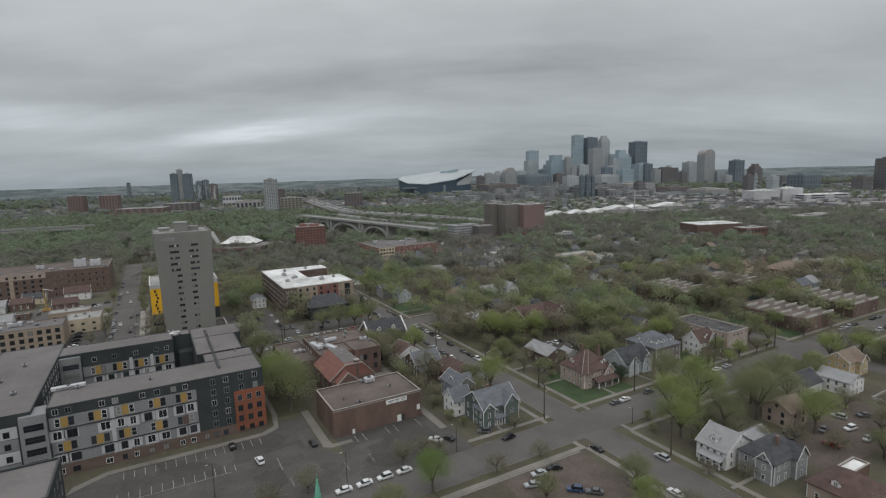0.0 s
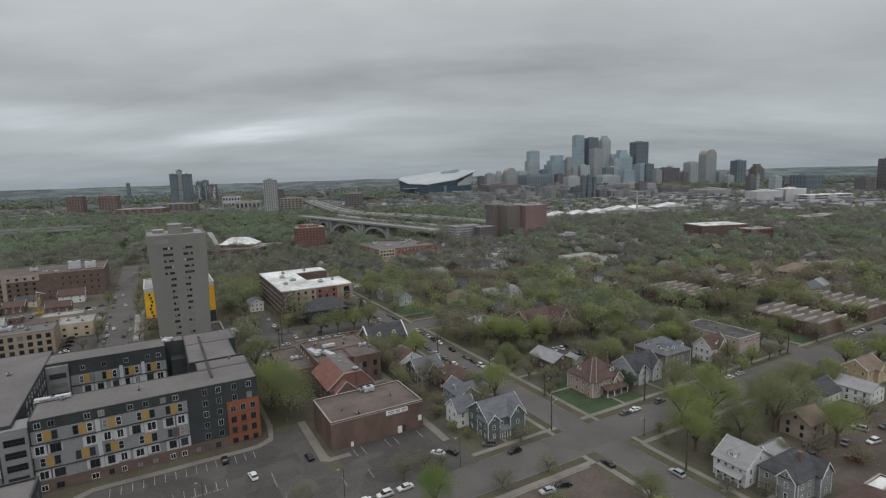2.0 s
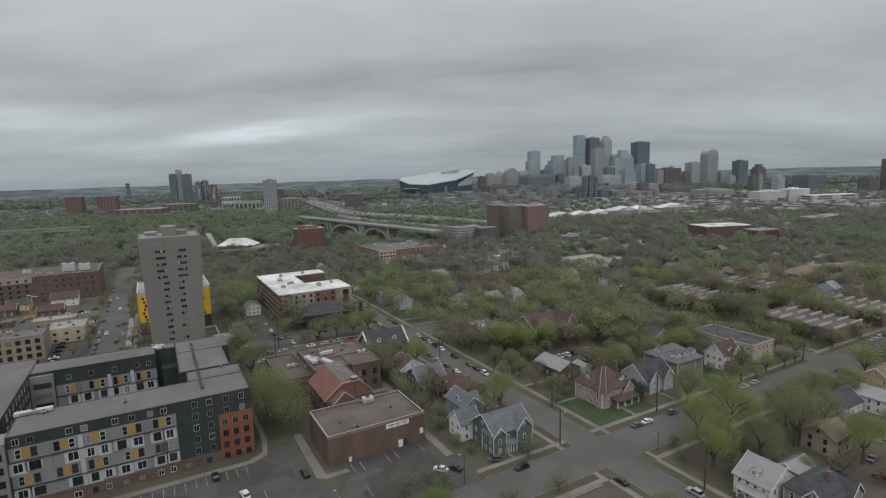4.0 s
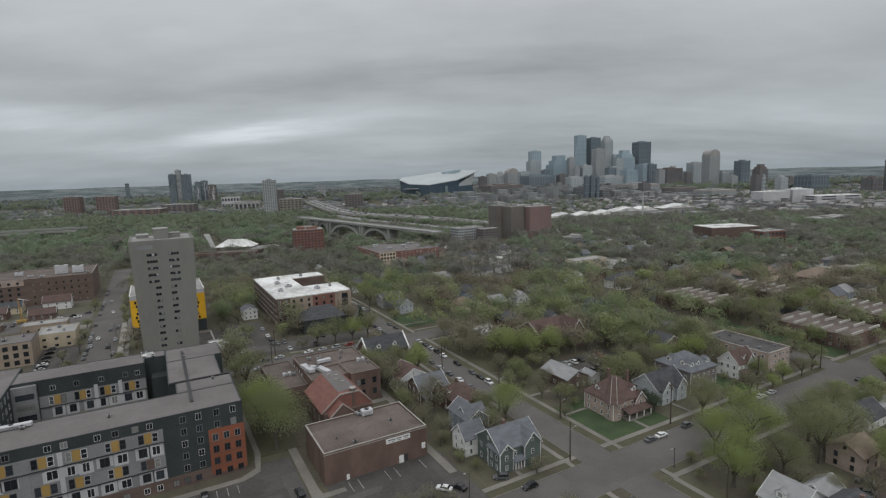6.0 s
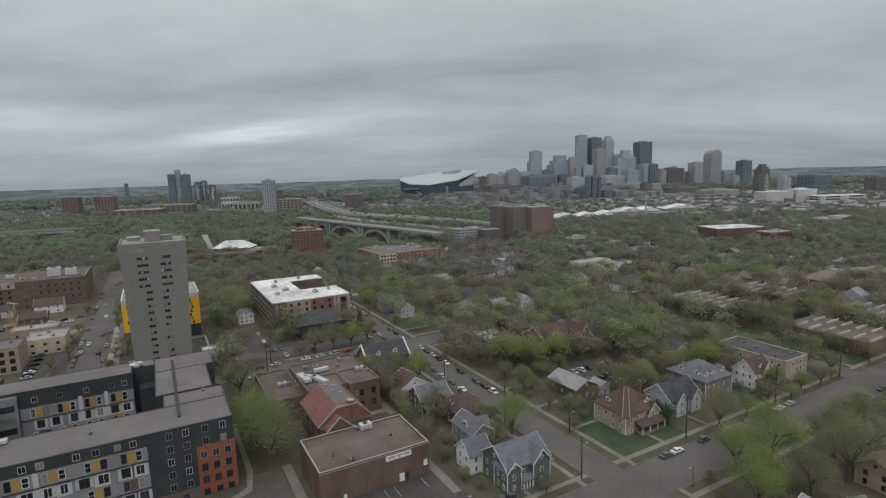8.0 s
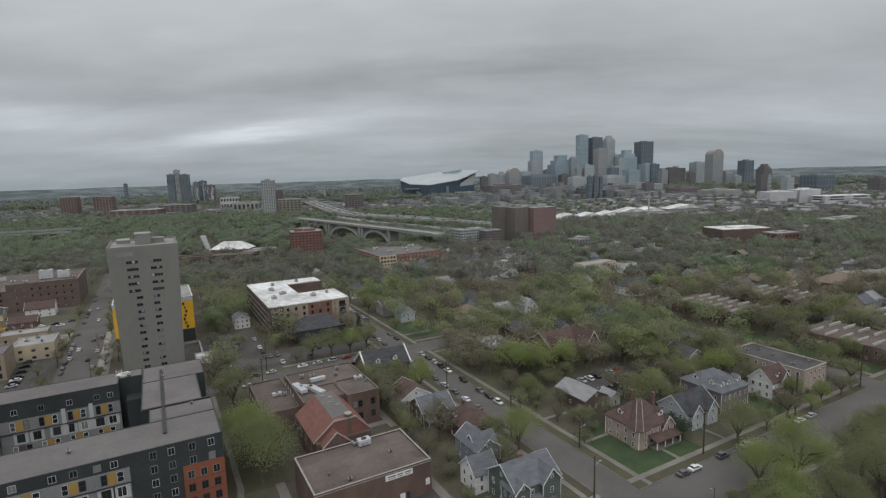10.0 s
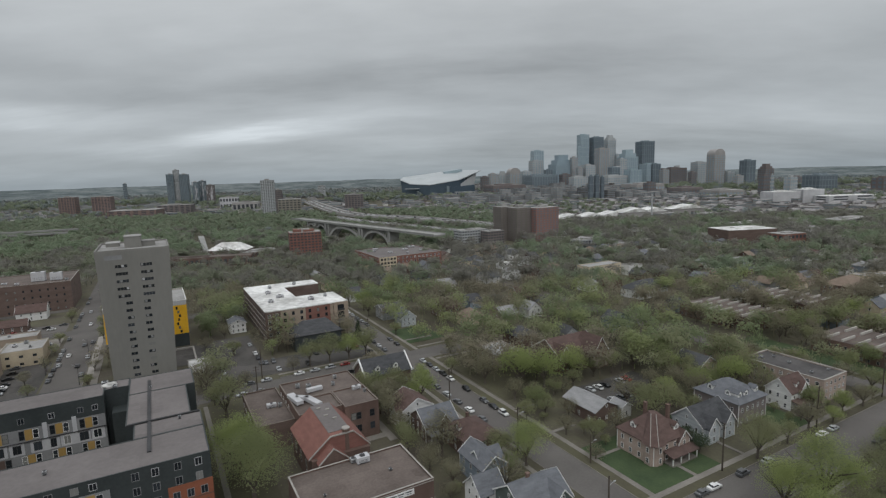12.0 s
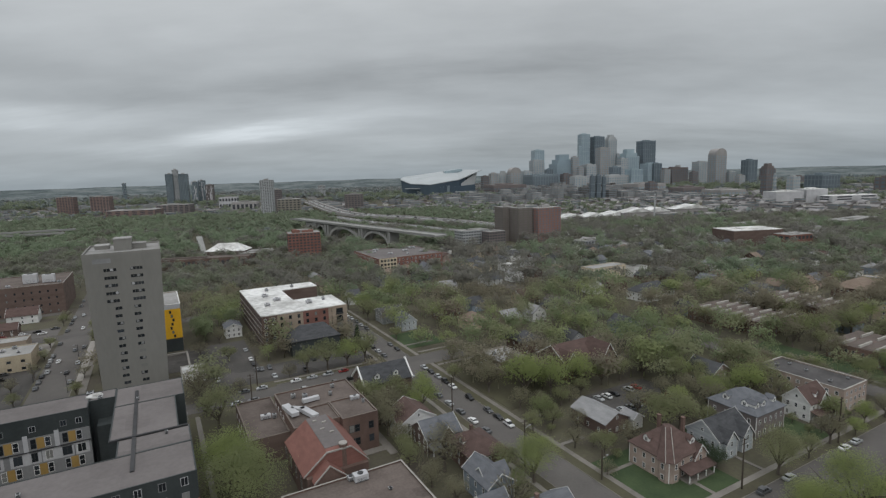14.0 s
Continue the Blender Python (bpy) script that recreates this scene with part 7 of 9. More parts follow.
def roadway(name, line, width, z, label):
    """A raised concrete carriageway that bends along a plan line, with edge walls and lane lines."""
    ob = thing(name, line[0][0], line[0][1], label, "motorway")
    pts = []
    for k in range(len(line) - 1):
        p0, p1, p2, p3 = (Vector(line[max(0, min(len(line) - 1, k + i))]) for i in (-1, 0, 1, 2))
        for j in range(6):
            u = j / 6
            pts.append(0.5 * (2 * p1 + (p2 - p0) * u + (2 * p0 - 5 * p1 + 4 * p2 - p3) * u * u + (3 * p1 - p0 - 3 * p2 + p3) * u ** 3))
    pts.append(Vector(line[-1]))

    def sweep(nm, a, b, z0, z1, m):
        bm = bmesh.new()
        last = None
        for k, p in enumerate(pts):
            way = (pts[min(k + 1, len(pts) - 1)] - pts[max(k - 1, 0)]).normalized()
            side = Vector((-way.y, way.x))
            now = [bm.verts.new((*(p + side * o), h)) for o, h in ((a, z0), (b, z0), (b, z1), (a, z1))]
            if last:
                for i in range(4):
                    bm.faces.new((last[i], last[(i + 1) % 4], now[(i + 1) % 4], now[i]))
            else:
                bm.faces.new(now[::-1])
            last = now
        bm.faces.new(last)
        bmesh.ops.recalc_face_normals(bm, faces=bm.faces)
        return part(nm, bm, m, ob)

    sweep("embankment", -width / 2 - 4, width / 2 + 4, -0.5, z - 2.5, DULL_LAWN), sweep("deck", -width / 2, width / 2, z - 2.5, z, TOWN_ROAD)
    for o in (-width / 2 + 0.3, 0, width / 2 - 0.3):
        sweep("edge_wall", o - 0.3, o + 0.3, z, z + 1.0, PALE_TOWER if o == 0 else TAN_TOWER)
    for o in (-width / 4, width / 4):
        sweep("lane_wear", o - width * 0.11, o + width * 0.11, z, z + 0.04, ASPHALT)
    for p in pts[::2]:
        KEEP_OFF.append((p.x - width * 0.6 - 5, p.x + width * 0.6 + 5, p.y - 30, p.y + 30))
    return ob


roadway("motorway", [(497, 1858), (428, 1443), (395, 1200), (401, 1053), (430, 975), (455, 835), (470, 700), (485, 634)], 42, 9, "broad pale concrete motorway curving through the town")
roadway("motorway", [(344, 1099), (349, 918), (373, 801), (390, 684), (404, 600)], 20, 8, "pale concrete slip road beside the motorway")
g = np.random.default_rng(8)
vs, fs = [], []
for line, z, wide in (([(497, 1858), (428, 1443), (395, 1200), (401, 1053), (430, 975), (455, 835), (470, 700), (485, 634)], 9.05, 26), ([(344, 1099), (349, 918), (373, 801), (390, 684), (404, 600)], 8.05, 10)):
    for (xa, ya), (xb, yb) in zip(line, line[1:]):
        way = Vector((xb - xa, yb - ya))
        for k in range(int(way.length / 16)):
            u, o = g.uniform(0, 1), g.uniform(-0.42, 0.42) * wide
            c = Vector((xa, ya)) + way * u + Vector((-way.y, way.x)).normalized() * o
            d_, n_ = way.normalized() * g.uniform(2.0, 3.4), Vector((-way.y, way.x)).normalized() * 0.95
            h_, base = g.uniform(1.4, 2.6), len(vs)
            for lift in (0.0, h_):
                for p in (c - d_ - n_, c + d_ - n_, c + d_ + n_, c - d_ + n_):
                    vs.append((p.x, p.y, z + lift))
            fs += [[base + i for i in f] for f in ((4, 5, 6, 7), (0, 1, 5, 4), (1, 2, 6, 5), (2, 3, 7, 6), (3, 0, 4, 7))]
me = bpy.data.meshes.new("far_traffic")
me.from_pydata(vs, [], fs)
me.materials.append(TRAFFIC)
tagged(new("far_traffic", me), "many far cars and vans on the motorway", "cars", "", "stuff")
for shift, z in ((0, 16), (-26, 13)):
    bridge("rail_bridge", (-820, 800 + shift), (-598, 901 + shift), 9, z, [], "long low bridge deck at the gorge edge")
for k in range(10):
    x, y = ahead(-800 + k // 2 * 46, 810 + k // 2 * 20.8 - k % 2 * 26)
    bm = bmesh.new()
    box(bm, x - 1.5, x + 1.5, y - 3, y + 3, -0.3, 14.4 - k % 2 * 3)
    lone("bridge_pier", bm, BROWN_TOWER, "dark brick bridge pier in trees", "pier", group="bridge piers")

# ---- the stadium ----
stx, sty = ahead(-20, 2040)
stadium = thing("stadium", stx, sty, "dark glass stadium with a huge sloping white roof and prow", "stadium")
stadium.rotation_euler = (0, 0, radians(-29))


def hull(name, pts_low, pts_top, m, parent):
    bm = bmesh.new()
    low, top = [bm.verts.new(p) for p in pts_low], [bm.verts.new(p) for p in pts_top]
    n = len(low)
    fs = [bm.faces.new(low[::-1]), bm.faces.new(top)] + [bm.faces.new((low[k], low[(k + 1) % n], top[(k + 1) % n], top[k])) for k in range(n)]
    bmesh.ops.recalc_face_normals(bm, faces=fs)
    ob = new(name, mesh_of(name, bm, m))
    ob.parent = parent
    return ob


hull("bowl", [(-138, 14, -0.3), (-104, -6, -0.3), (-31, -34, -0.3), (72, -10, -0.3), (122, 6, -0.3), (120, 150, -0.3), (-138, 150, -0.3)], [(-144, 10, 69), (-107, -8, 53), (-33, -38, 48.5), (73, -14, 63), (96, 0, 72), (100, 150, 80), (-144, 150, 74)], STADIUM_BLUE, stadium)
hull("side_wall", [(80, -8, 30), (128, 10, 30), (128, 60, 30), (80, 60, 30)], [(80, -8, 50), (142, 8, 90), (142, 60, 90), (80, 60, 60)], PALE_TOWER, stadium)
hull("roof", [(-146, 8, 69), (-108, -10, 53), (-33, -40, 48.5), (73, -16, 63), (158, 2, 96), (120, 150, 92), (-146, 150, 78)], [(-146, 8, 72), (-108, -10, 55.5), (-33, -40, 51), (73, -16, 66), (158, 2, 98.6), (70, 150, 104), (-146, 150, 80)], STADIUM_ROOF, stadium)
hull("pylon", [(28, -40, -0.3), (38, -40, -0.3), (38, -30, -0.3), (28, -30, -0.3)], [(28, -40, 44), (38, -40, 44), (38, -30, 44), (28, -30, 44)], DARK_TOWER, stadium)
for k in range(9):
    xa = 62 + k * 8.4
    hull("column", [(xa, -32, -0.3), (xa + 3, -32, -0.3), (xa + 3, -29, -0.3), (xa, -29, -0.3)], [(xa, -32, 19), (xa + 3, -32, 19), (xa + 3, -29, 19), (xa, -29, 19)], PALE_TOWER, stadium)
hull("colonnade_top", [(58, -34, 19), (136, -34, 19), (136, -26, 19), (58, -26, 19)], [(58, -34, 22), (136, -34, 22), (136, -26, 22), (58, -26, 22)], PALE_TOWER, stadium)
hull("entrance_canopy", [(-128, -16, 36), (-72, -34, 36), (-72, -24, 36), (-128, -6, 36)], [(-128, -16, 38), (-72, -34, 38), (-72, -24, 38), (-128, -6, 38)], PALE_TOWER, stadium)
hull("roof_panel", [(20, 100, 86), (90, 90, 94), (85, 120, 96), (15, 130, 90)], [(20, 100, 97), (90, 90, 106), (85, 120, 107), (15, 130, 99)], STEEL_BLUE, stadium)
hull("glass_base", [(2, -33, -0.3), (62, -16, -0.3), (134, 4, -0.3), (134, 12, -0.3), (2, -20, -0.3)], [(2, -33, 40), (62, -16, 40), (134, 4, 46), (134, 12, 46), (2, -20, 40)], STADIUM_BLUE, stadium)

# ---- the skyline ----
def skyscraper(x0, x1, y_top, far, wall_mat, label, d=None, top="flat", win_mat=None):
    """A tower that spans x0 to x1 (hundredths of the distance to the right) and rises y_top hundredths over eye level."""
    w = (x1 - x0) / 100 * far
    h = 85 + y_top / 100 * far
    right = (x0 + x1) / 200 * far
    x, y = ahead(right, far)
    ob = thing("skyscraper", x, y, label, "skyscraper", "skyline towers")
    ob.rotation_euler = (0, 0, radians(-29 + 14))
    w = w * 0.84
    d = d or w * 0.9

    def local(nm, bm, m):
        c = new(nm, mesh_of(nm, bm, m))
        c.parent = ob
        return c

    body = h if top == "flat" else h - w * 0.45
    bm = bmesh.new()
    box(bm, -w / 2, w / 2, 0, d, -1, body)
    local("wall", bm, wall_mat)
    glassy = wall_mat in (STEEL_BLUE, DARK_TOWER)
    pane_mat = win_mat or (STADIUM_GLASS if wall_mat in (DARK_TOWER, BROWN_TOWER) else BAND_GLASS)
    bays, side_bays = max(3, int(w / 11)), max(2, int(d / 12))
    bm = bmesh.new()
    for k in range(bays):
        c, e = -w / 2 + w * (k + 0.5) / bays, w / bays * (0.36 if glassy else 0.27)
        box(bm, c - e, c + e, -0.5, 0.0, body * 0.04, body - w * 0.07)
    for k in range(side_bays):
        c, e = d * (k + 0.5) / side_bays, d / side_bays * (0.36 if glassy else 0.27)
        box(bm, -w / 2 - 0.5, -w / 2, c - e, c + e, body * 0.04, body - w * 0.07)
        box(bm, w / 2, w / 2 + 0.5, c - e, c + e, body * 0.04, body - w * 0.07)
    tagged(local("window_strip", bm, pane_mat), "tall strips of hazy window glass", "", "", "stuff")
    bm = bmesh.new()
    n = max(3, int(body / (22 if glassy else 9)))
    for k in range(1, n):
        z = body * k / n
        box(bm, -w / 2 - 0.7, w / 2 + 0.7, -0.7, d + 0.7, z, z + (2.2 if glassy else body / n * 0.4))
    tagged(local("spandrel", bm, wall_mat), "many level spandrel bands", "", "", "stuff")
    if top == "step":
        for s_, a, b in ((0.78, body, body + w * 0.2), (0.52, body + w * 0.2, h)):
            bm = bmesh.new()
            box(bm, -w / 2 * s_, w / 2 * s_, d / 2 * (1 - s_), d / 2 * (1 + s_), a, b)
            local("setback", bm, wall_mat)
    elif top == "dome":
        bm = bmesh.new()
        prism(bm, [(-w * 0.5 * math.cos(k * math.pi / 12), body + (h - body) * math.sin(k * math.pi / 12)) for k in range(13)], "y", 0, d)
        local("vaulted_crown", bm, wall_mat)
    else:
        bm = bmesh.new()
        box(bm, -w * 0.25, w * 0.2, d * 0.3, d * 0.7, h, h + 4)
        local("plant_room", bm, wall_mat)
    return ob


def px_tower(a, b, y, far, m, label, top="flat", **k):
    """a, b: across, in thousandths of the view's half width; y: tenths of a degree over eye level."""
    skyscraper(a / 9.3, b / 9.3, y / 9.3, far, m, label, top=top, **k)


def tower_at(x0, x1, ytop, far, m, label, top="flat"):
    mid = (x0 + x1) / 2 - 784
    px_tower(x0 - 784, x1 - 784, 309 - 0.0285 * mid - ytop, far, m, label, top)


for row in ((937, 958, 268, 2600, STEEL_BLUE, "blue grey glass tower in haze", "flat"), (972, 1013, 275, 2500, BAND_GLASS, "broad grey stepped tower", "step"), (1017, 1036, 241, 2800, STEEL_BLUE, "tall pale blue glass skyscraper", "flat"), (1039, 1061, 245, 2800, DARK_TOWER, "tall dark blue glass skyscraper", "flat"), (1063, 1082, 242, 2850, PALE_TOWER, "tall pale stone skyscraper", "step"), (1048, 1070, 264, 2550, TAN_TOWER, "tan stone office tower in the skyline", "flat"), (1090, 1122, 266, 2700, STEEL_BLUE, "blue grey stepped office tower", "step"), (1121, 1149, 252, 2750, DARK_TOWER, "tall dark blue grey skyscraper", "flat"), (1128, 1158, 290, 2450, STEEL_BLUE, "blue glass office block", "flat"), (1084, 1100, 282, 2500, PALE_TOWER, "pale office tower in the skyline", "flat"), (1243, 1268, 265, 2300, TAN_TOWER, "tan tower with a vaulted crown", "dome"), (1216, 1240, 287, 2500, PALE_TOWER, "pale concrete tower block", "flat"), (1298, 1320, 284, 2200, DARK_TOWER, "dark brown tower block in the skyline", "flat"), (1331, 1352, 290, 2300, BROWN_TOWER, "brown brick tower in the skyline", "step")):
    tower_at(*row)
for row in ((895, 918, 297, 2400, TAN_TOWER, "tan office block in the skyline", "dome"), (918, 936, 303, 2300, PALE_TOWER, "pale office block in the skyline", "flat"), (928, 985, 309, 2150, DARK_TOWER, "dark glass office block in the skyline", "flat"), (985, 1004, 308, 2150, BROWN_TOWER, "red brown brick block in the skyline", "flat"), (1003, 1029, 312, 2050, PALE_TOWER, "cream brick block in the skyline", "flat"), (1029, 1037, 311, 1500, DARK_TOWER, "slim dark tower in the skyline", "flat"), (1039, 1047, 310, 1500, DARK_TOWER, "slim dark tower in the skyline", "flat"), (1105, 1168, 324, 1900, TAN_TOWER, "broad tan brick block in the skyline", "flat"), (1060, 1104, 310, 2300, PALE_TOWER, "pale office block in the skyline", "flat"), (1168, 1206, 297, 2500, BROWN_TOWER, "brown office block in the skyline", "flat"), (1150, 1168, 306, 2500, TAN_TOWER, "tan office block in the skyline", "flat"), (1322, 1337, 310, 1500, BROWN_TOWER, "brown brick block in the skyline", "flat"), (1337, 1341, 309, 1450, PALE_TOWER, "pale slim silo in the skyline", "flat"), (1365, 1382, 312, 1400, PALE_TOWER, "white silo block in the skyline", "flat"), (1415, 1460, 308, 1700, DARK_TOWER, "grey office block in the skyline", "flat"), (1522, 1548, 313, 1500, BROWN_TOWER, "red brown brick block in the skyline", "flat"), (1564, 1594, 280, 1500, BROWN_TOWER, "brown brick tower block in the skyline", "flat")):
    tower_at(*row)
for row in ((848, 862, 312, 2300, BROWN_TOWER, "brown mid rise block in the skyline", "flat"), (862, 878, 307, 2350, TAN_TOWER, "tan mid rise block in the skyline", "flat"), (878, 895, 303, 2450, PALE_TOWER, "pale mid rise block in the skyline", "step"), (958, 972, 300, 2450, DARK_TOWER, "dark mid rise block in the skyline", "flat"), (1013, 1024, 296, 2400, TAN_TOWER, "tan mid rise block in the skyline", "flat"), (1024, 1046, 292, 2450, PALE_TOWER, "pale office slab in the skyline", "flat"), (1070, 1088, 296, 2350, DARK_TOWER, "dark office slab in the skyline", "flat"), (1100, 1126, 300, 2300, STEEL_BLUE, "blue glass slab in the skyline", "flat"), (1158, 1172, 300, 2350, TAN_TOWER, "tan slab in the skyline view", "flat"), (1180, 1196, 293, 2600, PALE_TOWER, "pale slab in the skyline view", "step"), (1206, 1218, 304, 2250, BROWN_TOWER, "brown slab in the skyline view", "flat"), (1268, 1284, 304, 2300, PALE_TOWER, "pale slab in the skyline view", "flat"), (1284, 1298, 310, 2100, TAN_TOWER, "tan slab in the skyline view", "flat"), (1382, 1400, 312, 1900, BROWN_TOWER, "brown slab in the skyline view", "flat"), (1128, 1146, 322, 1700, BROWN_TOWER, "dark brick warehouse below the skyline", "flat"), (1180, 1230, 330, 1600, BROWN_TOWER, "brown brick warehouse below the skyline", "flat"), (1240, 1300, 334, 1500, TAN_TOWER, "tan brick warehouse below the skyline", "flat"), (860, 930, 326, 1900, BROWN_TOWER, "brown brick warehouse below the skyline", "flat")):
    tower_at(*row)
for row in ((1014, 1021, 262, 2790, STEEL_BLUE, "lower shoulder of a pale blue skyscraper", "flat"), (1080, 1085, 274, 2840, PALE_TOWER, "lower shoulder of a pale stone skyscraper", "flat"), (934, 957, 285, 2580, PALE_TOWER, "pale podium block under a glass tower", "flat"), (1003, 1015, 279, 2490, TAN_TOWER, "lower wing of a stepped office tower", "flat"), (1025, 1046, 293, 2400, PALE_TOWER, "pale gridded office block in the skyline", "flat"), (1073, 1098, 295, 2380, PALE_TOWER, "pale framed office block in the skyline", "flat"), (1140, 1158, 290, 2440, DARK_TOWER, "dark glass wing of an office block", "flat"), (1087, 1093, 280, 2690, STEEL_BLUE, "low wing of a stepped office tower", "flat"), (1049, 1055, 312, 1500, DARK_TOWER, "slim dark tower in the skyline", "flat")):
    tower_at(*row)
# white works at the right, towers at the left
for row in ((1334, 1385, 337, 1225, "white"), (1385, 1425, 333, 1235, "white"), (1425, 1515, 343, 1200, "white")):
    x0, x1, yt, far, _ = row
    mid = (x0 + x1) / 2 - 784
    far_block("white_works", mid / 930 * far, far, (x1 - x0) / 930 * far, 40, 85 + (309 - 0.0285 * mid - yt) / 930 * far, PANEL_WHITE, "large plain white works building", "works", ROOF_WHITE, 3 if x0 == 1425 else 0, 2, turned=8)
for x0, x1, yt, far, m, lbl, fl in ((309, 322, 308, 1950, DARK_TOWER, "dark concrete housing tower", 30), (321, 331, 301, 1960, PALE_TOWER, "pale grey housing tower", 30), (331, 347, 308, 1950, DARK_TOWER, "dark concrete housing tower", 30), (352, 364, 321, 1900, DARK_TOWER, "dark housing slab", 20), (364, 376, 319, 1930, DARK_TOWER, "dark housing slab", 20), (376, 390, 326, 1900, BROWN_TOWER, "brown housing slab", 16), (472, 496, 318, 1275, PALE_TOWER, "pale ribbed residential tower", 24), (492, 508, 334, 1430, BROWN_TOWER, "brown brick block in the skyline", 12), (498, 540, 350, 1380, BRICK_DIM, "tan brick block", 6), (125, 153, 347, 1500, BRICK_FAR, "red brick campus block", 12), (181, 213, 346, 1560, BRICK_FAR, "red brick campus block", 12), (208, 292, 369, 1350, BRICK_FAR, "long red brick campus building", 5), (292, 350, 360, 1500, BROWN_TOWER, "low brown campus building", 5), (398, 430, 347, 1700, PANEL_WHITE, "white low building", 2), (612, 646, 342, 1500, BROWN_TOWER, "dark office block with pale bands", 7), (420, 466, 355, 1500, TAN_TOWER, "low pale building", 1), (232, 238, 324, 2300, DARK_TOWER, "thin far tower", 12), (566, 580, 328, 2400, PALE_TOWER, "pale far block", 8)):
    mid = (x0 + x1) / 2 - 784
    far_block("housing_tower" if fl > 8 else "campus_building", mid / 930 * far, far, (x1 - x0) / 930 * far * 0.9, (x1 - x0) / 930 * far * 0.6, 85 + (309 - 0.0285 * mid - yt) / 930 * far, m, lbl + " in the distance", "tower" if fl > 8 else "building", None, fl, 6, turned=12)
# pale panels scattered over the dark housing towers
for ob in [o for o in bpy.data.objects if o.parent is None and o.name.split(".")[0] == "housing_tower" and 1900 < o.location.length < 2150]:
    wall = [c for c in ob.children if c.name.split(".")[0] == "wall"][0]
    half, tall = max(v.co.x for v in wall.data.vertices), max(v.co.z for v in wall.data.vertices)
    rd = random.Random(int(tall * 10))
    bm = bmesh.new()
    for k in range(15):
        c, z = rd.uniform(-half + 2, half - 2), rd.uniform(tall * 0.25, tall * 0.95)
        box(bm, c - 1.2, c + 1.2, -0.4, 0.0, z, z + rd.choice((3, 6, 14)))
    box(bm, half * 0.1, half * 0.3, -0.5, 0.0, 2, tall * 0.7)
    me = mesh_of("pale_panel", bm, PANEL_WHITE)
    c = new("pale_panel", me)
    c.parent = ob
    tagged(c, "scattered pale facade panels", "", "", "stuff")
# a slim chimney by the works
bm = bmesh.new()
cx_, cy_ = ahead(330, 900)
tube(bm, (cx_, cy_, 0), (cx_, cy_, 46), 1.6, 1.1, 10)
lone("works_chimney", bm, PALE_TOWER, "slim pale works chimney", "chimney")

# the low town as far as the horizon
g = np.random.default_rng(4)
vs, fs, count = [], [], 0
wv, wf = [], []
for k in range(3900):
    far = math.sqrt(g.uniform(900.0 ** 2, 3950.0 ** 2))
    right = g.uniform(-0.9, 0.9) * far
    if k > 3400:
        far = g.uniform(1450, 2350)
        right = g.uniform(0.0, 0.5) * far
    if right < 40 and far < 1350:
        continue
    x, y = ahead(right, far)
    z = 0.0
    core = max(0.0, 1 - abs(right - 0.2 * far) / (0.3 * far)) if far > 1500 else 0.0
    w, d, h = g.uniform(10, 42), g.uniform(10, 30), g.uniform(4, 12) + core * g.uniform(0, 34)
    for px_, py_, pz_ in ((-w, -d, -1), (w, -d, -1), (w, d, -1), (-w, d, -1), (-w, -d, h), (w, -d, h), (w, d, h), (-w, d, h)):
        vs.append((x + px_ / 2, y + py_ / 2, z + pz_))
    fs += [[count + i for i in f] for f in ((4, 5, 6, 7), (0, 1, 5, 4), (1, 2, 6, 5), (2, 3, 7, 6), (3, 0, 4, 7))]
    count += 8
    if far < 2200:
        storeys = max(1, int(h / 4.5))
        for s in range(storeys):
            za, zb = h * (s + 0.42) / storeys, h * (s + 0.72) / storeys
            n0 = len(wv)
            for px_, py_ in ((-w, -d), (w, -d), (w, d), (-w, d)):
                for pz_ in (za, zb):
                    wv.append((x + px_ * 0.502, y + py_ * 0.502, pz_))
            wf.extend([n0 + a, n0 + b, n0 + b + 1, n0 + a + 1] for a, b in ((0, 2), (2, 4), (4, 6), (6, 0)))
me = bpy.data.meshes.new("distant_windows")
me.from_pydata(wv, [], wf)
me.materials.append(DARK_TOWER)
tagged(new("distant_windows", me), "dark window bands of the far town", "windows", "", "stuff")
me = bpy.data.meshes.new("distant_town")
me.from_pydata(vs, [], fs)
me.materials.append(TOWN_MIX)
tagged(new("distant_town", me), "low blocks of the far town towards the horizon", "town", "", "stuff")

